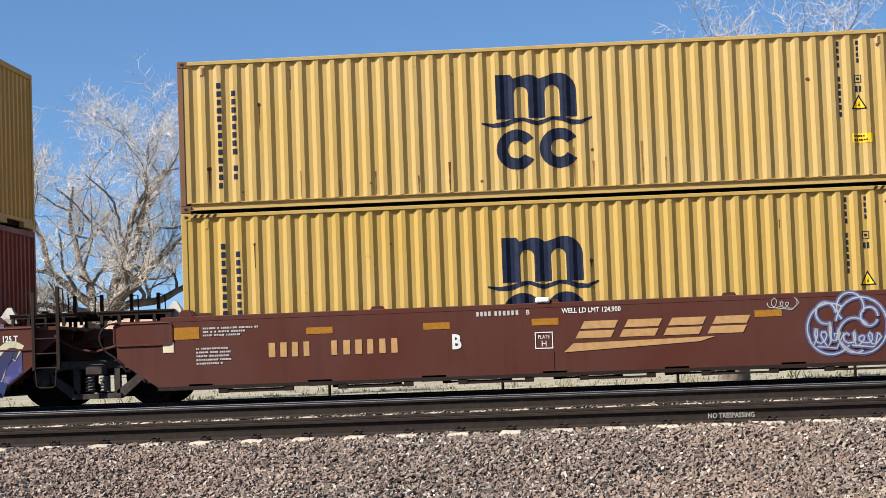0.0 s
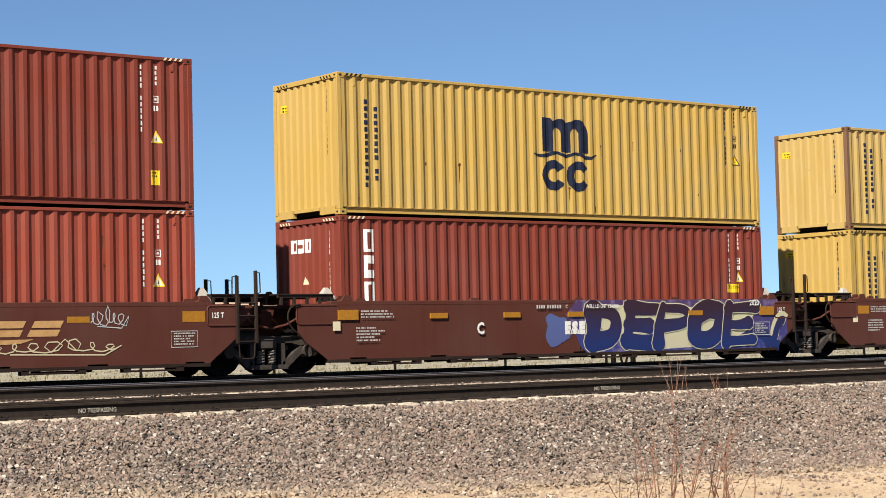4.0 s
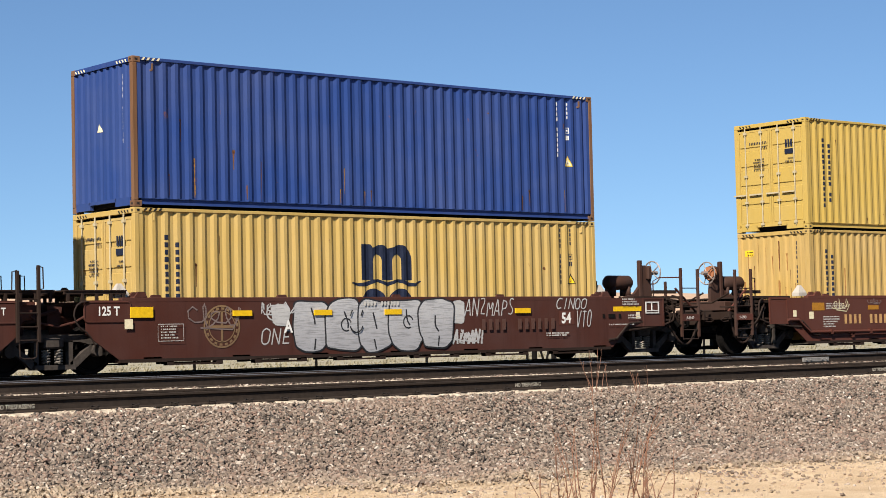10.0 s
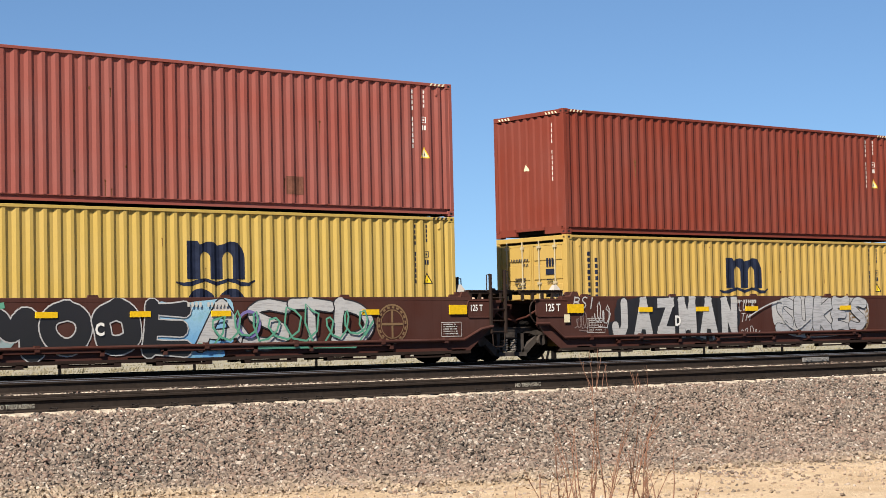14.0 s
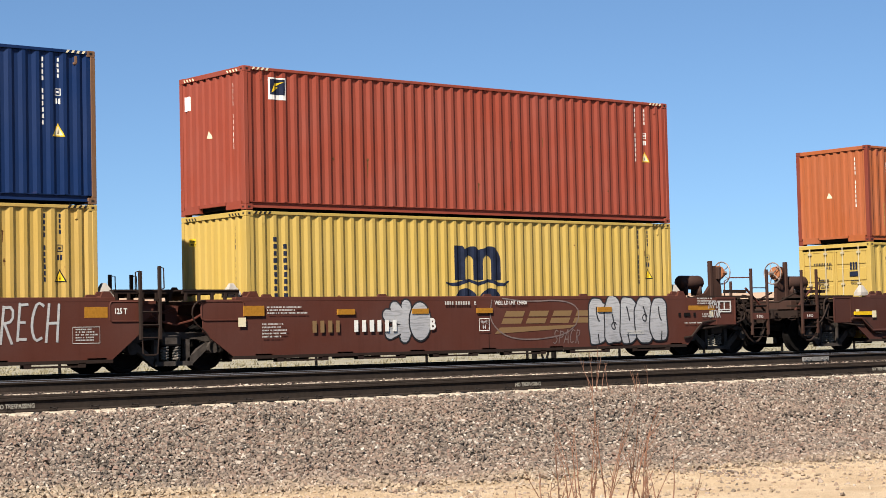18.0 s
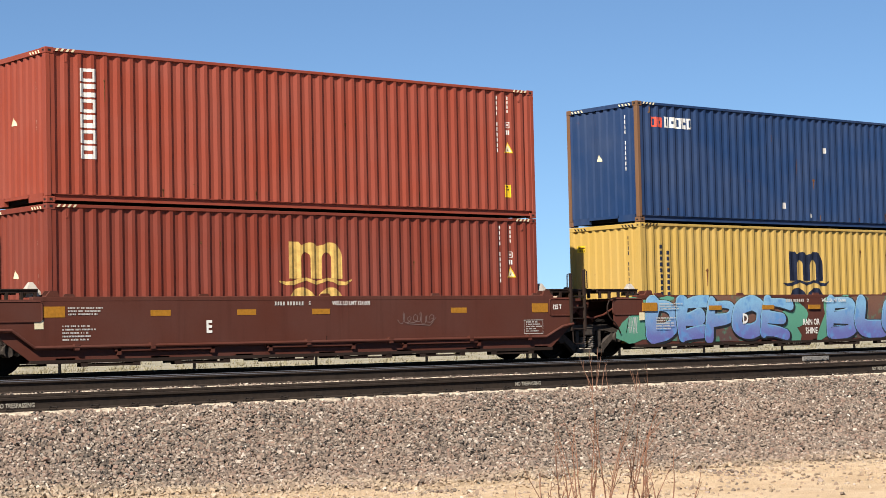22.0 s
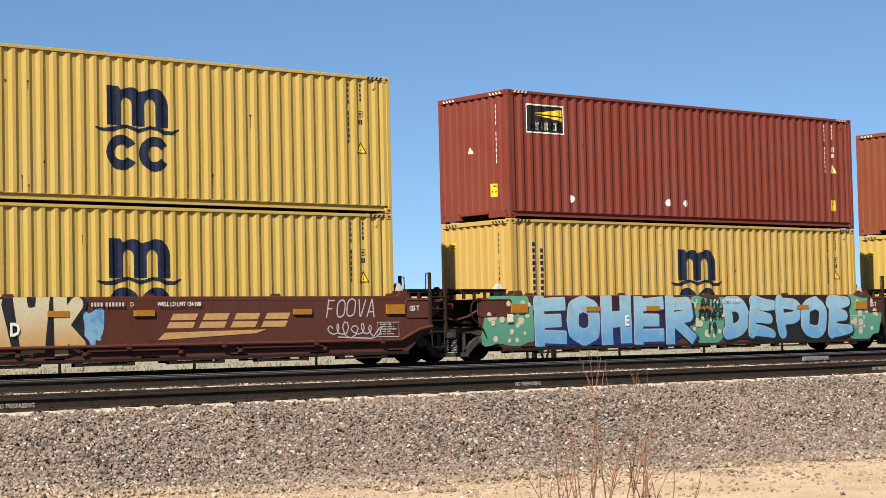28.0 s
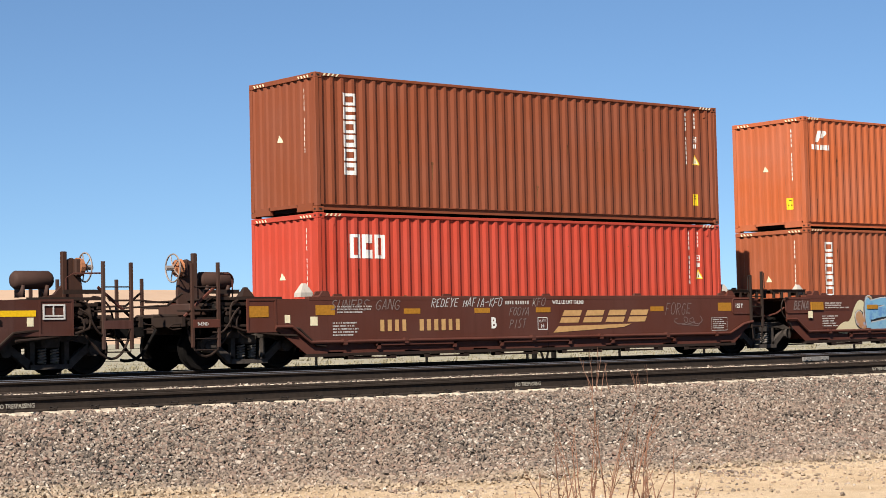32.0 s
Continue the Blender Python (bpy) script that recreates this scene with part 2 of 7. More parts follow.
def build_ground():
    xs = sorted({*[-4000, -1500, -600, -250, -120, -60, -30], *[round(-20 + 0.5 * i, 2) for i in range(161)], *range(62, 160, 4), 200, 300, 500, 900, 1800, 4000})
    ys = sorted({*[-4000, -1000, -200, -60, -20, 0, 4, 7, 9, 10], *[round(10.5 + 0.3 * i, 2) for i in range(39)], *[22 + 0.7 * i for i in range(20)],
                 *range(36, 60, 2), *range(60, 150, 8), 170, 220, 300, 400, 550, 750, 1000, 1500, 2500, 4500})
    verts = [(x, y, ground_height(x, y)) for y in ys for x in xs]
    n = len(xs)
    faces = [(j * n + i, j * n + i + 1, (j + 1) * n + i + 1, (j + 1) * n + i) for j in range(len(ys) - 1) for i in range(n - 1)]
    me = bpy.data.meshes.new("ground")
    me.from_pydata(verts, [], faces)
    for p in me.polygons:
        p.use_smooth = True

    def look_of(t, p):
        v = coords(t, rand=False, world_space=True)
        sep = node(t, "SeparateXYZ")
        geo = t.nodes.new("ShaderNodeNewGeometry")
        t.links.new(geo.outputs["Position"], sep.inputs[0])
        wob = noise_of(t, v, 0.9, 5)
        add = t.nodes.new("ShaderNodeMath")
        add.operation = "MULTIPLY_ADD"
        add.inputs[1].default_value, add.inputs[2].default_value = 2.2, -1.1
        t.links.new(wob, add.inputs[0])
        yy = t.nodes.new("ShaderNodeMath")
        t.links.new(sep.outputs["Y"], yy.inputs[0])
        t.links.new(add.outputs[0], yy.inputs[1])
        sand = mix(t, ramp(t, noise_of(t, v, 1.3, 6), 0.35, 0.65), (0.40, 0.285, 0.175), (0.50, 0.375, 0.25))
        toe = t.nodes.new("ShaderNodeMath")
        t.links.new(yy.outputs[0], toe.inputs[0])
        t.links.new(ramp(t, sep.outputs["X"], 9.0, 18.5, 0.0, 2.9), toe.inputs[1])
        sand = mix(t, ramp(t, noise_of(t, v, 38, 5, 0.7), 0.5, 0.72, 0, 0.5), sand, (0.20, 0.135, 0.08))
        sand_dark = mix(t, 0.55, sand, (0.10, 0.075, 0.05))
        # bed under the loose stones: the shade of their gaps is put into this near-black
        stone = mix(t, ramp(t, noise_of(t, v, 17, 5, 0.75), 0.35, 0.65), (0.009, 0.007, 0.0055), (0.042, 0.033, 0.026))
        dry = mix(t, ramp(t, noise_of(t, v, 0.35, 6, 0.7), 0.4, 0.62), (0.30, 0.265, 0.20), (0.20, 0.185, 0.13))
        dry = mix(t, ramp(t, noise_of(t, v, 4.5, 5, 0.7), 0.45, 0.7, 0, 0.75), dry, (0.24, 0.20, 0.14))
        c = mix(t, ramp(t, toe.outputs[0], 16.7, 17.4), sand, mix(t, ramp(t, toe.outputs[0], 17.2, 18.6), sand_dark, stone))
        c = mix(t, ramp(t, yy.outputs[0], 35.8, 36.8), c, dry)
        t.links.new(c, p.inputs["Base Color"])
        p.inputs["Roughness"].default_value = 0.95
        p.inputs["Specular IOR Level"].default_value = 0.1
        bump(t, p, noise_of(t, v, 30, 6, 0.75), 0.6, 0.03)
    me.materials.append(material("sand, shade-dark ballast bed and dry grass", look_of))
    return tagged(new("ground", me), "pale sand, ballast bed coloured dark as shaded gaps, and dry desert grassland", "ground", kind="structure")


ground = build_ground()


def stone_material():
    def build(t, p):
        geo = t.nodes.new("ShaderNodeNewGeometry")
        rmp = t.nodes.new("ShaderNodeValToRGB")
        tone = 0.86
        cols = [(0.0, (0.030, 0.023, 0.018)), (0.2, (0.108, 0.078, 0.058)), (0.42, (0.178, 0.134, 0.101)), (0.58, (0.205, 0.116, 0.082)), (0.74, (0.242, 0.179, 0.133)), (0.92, (0.30, 0.235, 0.18)), (1.0, (0.54, 0.46, 0.375))]
        el = rmp.color_ramp.elements
        cols = [(q, tuple(tone * b * k for b, k in zip(v, (0.98, 1.0, 1.03)))) for q, v in cols]
        el[0].color, el[1].position, el[1].color = (*cols[0][1], 1), cols[-1][0], (*cols[-1][1], 1)
        for pos, c in cols[1:-1]:
            el.new(pos).color = (*c, 1)
        t.links.new(geo.outputs["Random Per Island"], rmp.inputs[0])
        v = coords(t, rand=False, world_space=True)
        c = mix(t, ramp(t, noise_of(t, v, 55, 4), 0.35, 0.7, 0, 0.4), rmp.outputs[0], (0.10, 0.085, 0.068))
        c = mix(t, ramp(t, noise_of(t, v, 0.55, 3), 0.42, 0.62, 0, 0.45), c, mix(t, 0.5, c, (0.27, 0.18, 0.13)))
        sep = node(t, "SeparateXYZ")
        t.links.new(geo.outputs["Position"], sep.inputs[0])
        dust = t.nodes.new("ShaderNodeMath")
        dust.operation = "MULTIPLY"
        add = t.nodes.new("ShaderNodeMath")
        t.links.new(sep.outputs["Y"], add.inputs[0])
        t.links.new(ramp(t, sep.outputs["X"], 9.0, 18.5, 0.0, 2.9), add.inputs[1])
        t.links.new(ramp(t, add.outputs[0], 17.2, 18.4, 0.7, 0.0), dust.inputs[0])
        t.links.new(ramp(t, noise_of(t, v, 1.6, 4), 0.38, 0.6), dust.inputs[1])
        c = mix(t, dust.outputs[0], c, (0.36, 0.27, 0.175))
        t.links.new(c, p.inputs["Base Color"])
        p.inputs["Roughness"].default_value = 0.9
    return material("crushed ballast stone", build)


STONE = stone_material()


def scatter_stones(name, label, xs, ys, rnd, lift=0.4, mat=None):
    """Crushed stone of many small angular blocks, laid on the ground at those places."""
    n = len(xs)
    base = np.array([(x, y, z) for x in (-1, 1) for y in (-1, 1) for z in (-1, 1)], float)
    quads = np.array([(0, 1, 3, 2), (4, 6, 7, 5), (0, 4, 5, 1), (2, 3, 7, 6), (0, 2, 6, 4), (1, 5, 7, 3)])
    size = rnd.uniform(0.0095, 0.0172, n) * (1 + 0.25 * (rnd.random(n) > 0.94))
    v = base[None] * (1 + rnd.uniform(-0.42, 0.12, (n, 8, 3)))
    v *= np.stack([rnd.uniform(1.15, 2.0, n), rnd.uniform(0.85, 1.4, n), rnd.uniform(0.6, 1.0, n)], 1)[:, None] * size[:, None, None]
    a = rnd.normal(size=(n, 4)) * (1.0, 0.38, 0.38, 1.0)
    a /= np.linalg.norm(a, axis=1)[:, None]
    w, x, y, z = a.T
    rot = np.stack([1 - 2 * (y * y + z * z), 2 * (x * y - z * w), 2 * (x * z + y * w), 2 * (x * y + z * w), 1 - 2 * (x * x + z * z), 2 * (y * z - x * w),
                    2 * (x * z - y * w), 2 * (y * z + x * w), 1 - 2 * (x * x + y * y)], 1).reshape(n, 3, 3)
    v = np.einsum("nij,nkj->nki", rot, v)
    hs = np.array([ground_height(p, q) for p, q in zip(xs, ys)])
    v += np.stack([xs, ys, hs + size * lift * rnd.uniform(0.2, 2.1, n)], 1)[:, None]
    me = bpy.data.meshes.new(name)
    me.vertices.add(n * 8)
    me.vertices.foreach_set("co", v.reshape(-1).astype(np.float32))
    me.loops.add(n * 24)
    me.loops.foreach_set("vertex_index", (quads[None] + (np.arange(n) * 8)[:, None, None]).reshape(-1).astype(np.int32))
    me.polygons.add(n * 6)
    me.polygons.foreach_set("loop_start", np.arange(0, n * 24, 4, dtype=np.int32))
    me.update(calc_edges=True)
    me.shade_flat()
    me.materials.append(mat or STONE)
    return tagged(new(name, me), label, "ballast", kind="stuff")


rnd = np.random.default_rng(5)
N = 172000
sx = rnd.uniform(-8, 31, N)


def foot(x):
    """How much nearer the bank's foot comes at x."""
    return np.clip((x - 9.0) / 9.5, 0, 1) * 2.9


sy = 17.0 - foot(sx) + (4.9 + foot(sx)) * rnd.random(N)
near_tie = np.abs((sx + 8) % 0.61 - 0.305) > 0.16
keep = ((sy < 21.42) | ~near_tie | (rnd.random(N) < 0.6)) & ((sy - 17.0 + foot(sx)) * 1.2 + 0.75 * np.array([noise.noise((a * 0.5, b, 1)) for a, b in zip(sx, sy)]) > rnd.uniform(-0.5, 0.9, N))
scatter_stones("ballast_bank", "grey and pinkish crushed stone on the bank", sx[keep], sy[keep], rnd, 1.25)
N = 9500
sx = rnd.uniform(-8, 31, N)
sy = 17.7 - foot(sx) - np.abs(rnd.normal(0, 1.9, N))
scatter_stones("scattered_stones", "loose stones strewn over pale sand", sx, sy, rnd, 0.25)
N = 26000
sx, sy = rnd.uniform(-10, 40, N), rnd.uniform(21.8, 34.6, N)
scatter_stones("track_ballast", "pale crushed stone between the rails", sx, sy, rnd, 0.7)


def rail_mesh(bm, head_only=False):
    """A flat-bottomed rail, 185 mm high, with its top at z = 0."""
    half = [(0.0365, -0.006), (0.0375, -0.034), (0.012, -0.052), (0.0095, -0.10), (0.013, -0.155), (0.070, -0.172), (0.074, -0.185)]
    ring = [(-y, z) for y, z in half] + [(y, z) for y, z in reversed(half)]
    if head_only:
        ring = [(-0.036, -0.006), (-0.030, 0.0), (0.030, 0.0), (0.036, -0.006)]
    ends = []
    for x in (-400, 600):
        ends.append([bm.verts.new((x, y, z)) for y, z in ring])
    for i in range(len(ring) - 1):
        bm.faces.new((ends[0][i], ends[0][i + 1], ends[1][i + 1], ends[1][i]))
    if not head_only:
        bm.faces.new(ends[0]), bm.faces.new(ends[1][::-1])


def tie_mesh(bm):
    box(bm, -0.14, 0.14, -0.53, GAUGE + 0.53, -0.40, -0.186, 0.03)


def clip_mesh(bm):
    tube(bm, [(-0.055, -0.17, 0.0), (-0.045, -0.12, 0.03), (0.0, -0.095, 0.034), (0.045, -0.12, 0.024), (0.055, -0.17, 0.036), (0.02, -0.20, 0.012)], 0.013, 5)
    box(bm, -0.045, 0.045, -0.18, -0.07, -0.012, 0.008)


for k, (ty, tz) in enumerate(TRACKS):
    track = tagged(thing("railway_track", "straight rusty rails on concrete sleepers in ballast", "railway track", "railway tracks"), kind="structure")
    track.location = (0, ty, tz)
    for side in (0, GAUGE):
        r = part("rail", "rail", rail_mesh, M["railside"], track, (0, side, 0))
        part("rail_head", "rail_head", lambda bm: rail_mesh(bm, True), M["railtop"] if k else M["railside"], r, (0, 0, 0), "running surface")
    for i in range(66):
        s = part("sleeper", "tie", tie_mesh, M["tie"], track, (-8 + i * 0.61, 0, 0))
        if k == 0:
            part("rail_clip", "clip", clip_mesh, M["clip"], s, (0, 0, -0.17))


# ---- containers ----
LEN, WID = 12.192, 2.438
RIB0, RIB = 0.19, 0.2781


def side_y(x):
    """How far the corrugated side lies behind the corner posts at x."""
    if x < RIB0 or x > LEN - RIB0:
        return 0.012
    p = ((x - RIB0) % RIB) / RIB
    for a, b, ya, yb in ((0, 0.25, 0.012, 0.048), (0.25, 0.5, 0.048, 0.048), (0.5, 0.75, 0.048, 0.012), (0.75, 1.0, 0.012, 0.012)):
        if p <= b:
            return ya + (yb - ya) * (p - a) / (b - a)
    return 0.012


RIB_EDGES = [0.1, RIB0] + [RIB0 + RIB * (i + q) for i in range(43) for q in (0.25, 0.5, 0.75, 1.0) if RIB0 + RIB * (i + q) < LEN - RIB0] + [LEN - RIB0 + 0.001, LEN - 0.1]


def corrugated_side(H):
    def build(bm):
        z0, z1 = 0.16, H - 0.07
        pairs = [(bm.verts.new((x, side_y(x), z0)), bm.verts.new((x, side_y(x), z1))) for x in RIB_EDGES]
        for a, b in zip(pairs, pairs[1:]):
            bm.faces.new((a[0], b[0], b[1], a[1]))
        # little tapering caps where each hollow meets the top rail
        for i in range(42):
            x = RIB0 + RIB * i
            box(bm, x + 0.055, x + 0.16, 0.014, 0.05, z1 - 0.006, z1 + 0.01)
    return build


def end_wall(H):
    def build(bm):
        ys = [0.09]
        y = 0.16
        while y < WID - 0.2:
            ys += [y, y + 0.035, y + 0.125, y + 0.16]
            y += 0.25
        ys.append(WID - 0.09)
        dep = [0.02] + [d for _ in range((len(ys) - 2) // 4) for d in (0.02, 0.055, 0.055, 0.02)] + [0.02]
        pr = [(bm.verts.new((d, y, 0.18)), bm.verts.new((d, y, H - 0.1))) for y, d in zip(ys, dep)]
        for a, b in zip(pr, pr[1:]):
            bm.faces.new((a[0], b[0], b[1], a[1]))
    return build


def door_leaf(H):
    return lambda bm: box(bm, 0.036, 0.062, 0.0, 1.10, 0.19, H - 0.17)


def door_panel(H):
    hh = (H - 0.36) / 5
    return lambda bm: box(bm, 0.016, 0.0355, 0.07, 1.03, 0.05, hh - 0.05, 0.012)


def door_seal(H):
    return lambda bm: ring_frame(bm, 0.0, 1.10, 0.19, H - 0.17, 0.05, 0.012, 0.035)


def lock_rod(H):
    def build(bm):
        rod(bm, (-0.012, 0, 0.12), (-0.012, 0, H - 0.1), 0.017, 6)
        for z in (0.2, 0.8, 1.5, H - 0.25):
            box(bm, -0.035, 0.012, -0.05, 0.05, z - 0.03, z + 0.03)
        box(bm, -0.045, -0.02, 0.0, 0.42, 0.98, 1.02)
    return build


def casting(bm):
    box(bm, 0, 0.178, 0, 0.162, 0, 0.118, 0.008)


# black plates on the solid casting, painted in for the shade inside its openings
def casting_hole(bm):
    box(bm, 0.052, 0.126, -0.003, 0.01, 0.03, 0.088, 0.012)


def casting_slot(bm):
    box(bm, -0.003, 0.01, 0.045, 0.117, 0.035, 0.085, 0.012)


def corner_post(H):
    def build(bm):
        box(bm, 0.0, 0.10, 0.0, 0.06, 0.118, H - 0.118, 0.008)
        box(bm, 0.0, 0.06, 0.05, 0.11, 0.118, H - 0.118, 0.006)
    return build


def channel_rail(bm):
    """Bottom side rail: a channel, open outwards."""
    for y0, y1, z0, z1 in ((0.012, 0.060, 0.156, 0.168), (0.046, 0.060, 0.057, 0.156), (0.004, 0.060, 0.045, 0.057)):
        box(bm, 0.17, LEN - 0.17, y0, y1, z0, z1)


def lashing_hook(bm):
    box(bm, 0, 0.05, -0.012, 0.03, -0.14, 0.0, 0.006)
    box(bm, -0.03, 0.03, -0.012, 0.03, -0.16, -0.12, 0.006)


CONTAINERS = []


def container(u, x, z, H, coat, label, doors=False, edge=None):
    """A 40 ft box; its left end bears the doors or the plain front wall."""
    c = thing("shipping_container", label, "shipping container", "containers on the train")
    c["height"] = H
    p = M[coat]
    e = M[edge] if edge else p
    h = round(H * 1000)
    part("side_wall", ("side", h), corrugated_side(H), p, c)
    far = part("side_wall", ("side", h), corrugated_side(H), p, c, (LEN, WID, 0))
    far.rotation_euler = (0, 0, math.pi)
    if doors:
        for i in range(2):
            d = part("door", ("door", h), door_leaf(H), p, c, (0, 0.11 + i * 1.118, 0))
            for k in range(5):
                part("door_panel", ("dpan", h), door_panel(H), p, d, (0, 0, 0.19 + k * (H - 0.36) / 5))
            part("door_seal", ("dseal", h), door_seal(H), p, d)
            for y in (0.28, 0.82):
                part("lock_rod", ("lock", h), lock_rod(H), M["lock_rod"], d, (0.0, y, 0))
    else:
        part("front_wall", ("endw", h), end_wall(H), p, c)
    back = part("rear_wall", ("endw", h), end_wall(H), p, c, (LEN, WID, 0))
    back.rotation_euler = (0, 0, math.pi)
    part("roof", ("roof",), lambda bm: box(bm, 0.08, LEN - 0.08, 0.03, WID - 0.03, -0.045, -0.012), p, c, (0, 0, H))
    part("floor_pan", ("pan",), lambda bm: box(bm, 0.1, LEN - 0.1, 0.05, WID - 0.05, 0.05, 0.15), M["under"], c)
    for y, sy in ((0.0, 1), (WID, -1)):
        part("top_rail", ("trail",), lambda bm: box(bm, 0.17, LEN - 0.17, 0.0, 0.06, -0.075, -0.012, 0.006), p, c, (0, y, H)).scale = (1, sy, 1)
        part("bottom_rail", ("brail",), channel_rail, p, c, (0, y, 0)).scale = (1, sy, 1)
    for x0 in (0.0, LEN - 0.09):
        part("header", ("head",), lambda bm: box(bm, 0.0, 0.09, 0.16, WID - 0.16, -0.11, -0.008, 0.006), p, c, (x0, 0, H))
        part("sill", ("sill",), lambda bm: (box(bm, 0.0, 0.09, 0.16, 0.72, 0.03, 0.19), box(bm, 0.0, 0.09, WID - 0.72, WID - 0.16, 0.03, 0.19), box(bm, 0.0, 0.09, 0.7, WID - 0.7, 0.125, 0.19)), p, c, (x0, 0, 0))
    for ang, at in ((0, (0, 0)), (90, (LEN, 0)), (180, (LEN, WID)), (270, (0, WID))):
        flip = ang in (90, 270)
        for name, key, b, zz, m in (("corner_post", ("post", h), corner_post(H), 0, e), ("corner_casting", ("cast",), casting, 0, e), ("corner_casting", ("cast",), casting, H - 0.118, e)):
            o = part(name, key, b, m, c, (*at, zz))
            o.scale = (-1 if at[0] else 1, -1 if at[1] else 1, 1)
            if name == "corner_casting" and at[1] == 0:
                # no opening is cut: black plates give its dark inside
                part("casting_hole", ("hole",), casting_hole, M["black"], o)
                part("casting_slot", ("slot",), casting_slot, M["black"], o)
    for xx in (0.42, LEN - 0.42):
        part("lashing_hook", ("hook",), lashing_hook, e, c, (xx, 0.02, H - 0.12), "hanging hook")
    MOVING.append((c, x, 30.97, z))
    CONTAINERS.append(c)
    return c


# ---- well cars ----
PITCH, COUPLING = 15.515, 4.358
SIDE = -0.27          # the near side sill's face, seen from the containers' near side
MID = WID / 2
SILL_TOP, SILL_LOW = 1.43, 0.25


def side_sill(bm):
    slab(bm, [(-0.5, SILL_LOW), (12.3, SILL_LOW), (12.92, 0.74), (12.95, 1.38), (-1.22, 1.38), (-1.2, 0.74)], SIDE, SIDE + 0.03)
    box(bm, -0.45, 12.4, SIDE - 0.004, SIDE + 0.14, 1.34, SILL_TOP, 0.01)


def side_flange(bm):
    box(bm, -0.52, 12.32, SIDE - 0.03, SIDE + 0.16, SILL_LOW - 0.045, SILL_LOW + 0.02)
    for i in range(6):
        x = 0.5 + i * 2.0
        box(bm, x, x + 1.25, SIDE - 0.02, SIDE + 0.1, SILL_LOW - 0.11, SILL_LOW - 0.075)
        for q in (x, x + 1.1):
            box(bm, q, q + 0.15, SIDE - 0.03, SIDE + 0.12, SILL_LOW - 0.115, SILL_LOW - 0.03)


def weld_line(bm):
    box(bm, -0.006, 0.006, SIDE - 0.002, SIDE + 0.004, SILL_LOW, 0.62)


def end_panel(bm):
    """A raised panel with rounded corners near each end of the side."""
    w, h, r = 0.98, 0.36, 0.07
    ring = []
    for cx, cz, a0 in ((w - r, h - r, 0), (r, h - r, 90), (r, r, 180), (w - r, r, 270)):
        ring += [(cx + r * math.cos(radians(a0 + k * 30)), cz + r * math.sin(radians(a0 + k * 30))) for k in range(4)]
    for s, (a, b) in enumerate(zip(ring, ring[1:] + ring[:1])):
        rod(bm, (a[0], 0, a[1]), (b[0], 0, b[1]), 0.02, 5)
    slab(bm, [(x * 0.98 + 0.01, z * 0.98 + 0.005) for x, z in ring], -0.006, 0.01)


def well_floor(bm):
    for x in (0.2, 2.2, 4.1, 6.1, 8.1, 10.0, 12.0):
        box(bm, x - 0.2, x + 0.2, SIDE, WID - SIDE, 0.2, 0.3)
    for y in (0.35, WID - 0.45):
        tube(bm, [(0, y, 0.3), (6, y + 0.6, 0.24), (12.2, y, 0.3)], 0.05)


def end_bulkhead(bm):
    """Sloped end of the well, bolster and deck towards the pivot at x = 0, which is the truck's centre."""
    box(bm, 1.2, 1.42, SIDE + 0.02, WID - SIDE - 0.02, 0.5, 1.38, 0.02)
    box(bm, 0.25, 1.25, MID - 0.42, MID + 0.42, 0.75, 1.12, 0.03)
    box(bm, 0.55, 1.3, SIDE + 0.05, WID - SIDE - 0.05, 1.3, 1.36)
    for y in (SIDE + 0.1, MID - 0.4, MID + 0.34, WID - SIDE - 0.16):
        slab(bm, [(1.3, 0.55), (1.3, 1.3), (0.55, 1.3), (0.6, 1.12)], y, y + 0.05)
    box(bm, -0.05, 0.4, MID - 0.3, MID + 0.3, 0.78, 1.2, 0.03)


def deck_frame(bm):
    for y in (SIDE + 0.16, MID - 0.45, MID + 0.4, WID - SIDE - 0.22):
        box(bm, 0.0, 1.3, y, y + 0.05, 1.50, 1.56)
    box(bm, 0.0, 1.3, SIDE + 0.14, WID - SIDE - 0.14, 1.555, 1.58)
    for x in (0.05, 0.35, 0.65, 0.95, 1.22):
        box(bm, x, x + 0.05, SIDE + 0.14, SIDE + 0.2, 1.36, 1.52)
        box(bm, x, x + 0.05, WID - SIDE - 0.2, WID - SIDE - 0.14, 1.36, 1.52)


def guide_cone(bm):
    """White container guide on the corner of the well."""
    base = [bm.verts.new(v) for v in ((-0.16, -0.03, 0), (0.16, -0.03, 0), (0.16, 0.20, 0), (-0.16, 0.20, 0))]
    low = [bm.verts.new(v) for v in ((-0.15, -0.03, 0.09), (0.15, -0.03, 0.09), (0.15, 0.20, 0.09), (-0.15, 0.20, 0.09))]
    tip = [bm.verts.new(v) for v in ((-0.035, 0.05, 0.28), (0.035, 0.05, 0.28), (0.035, 0.12, 0.28), (-0.035, 0.12, 0.28))]
    for p, q in ((base, low), (low, tip)):
        for i in range(4):
            bm.faces.new((p[i], p[(i + 1) % 4], q[(i + 1) % 4], q[i]))
    bm.faces.new(base[::-1]), bm.faces.new(tip)


def guide_bracket(bm):
    slab(bm, [(-0.14, 0.0), (0.14, 0.0), (0.09, 0.11), (-0.05, 0.11)], 0.0, 0.05)
    slab(bm, [(-0.14, 0.0), (0.14, 0.0), (0.09, 0.11), (-0.05, 0.11)], 0.22, 0.27)
    slab(bm, [(-0.12, 0.0), (0.12, 0.0), (0.11, 0.025), (-0.11, 0.025)], 0.04, 0.23)


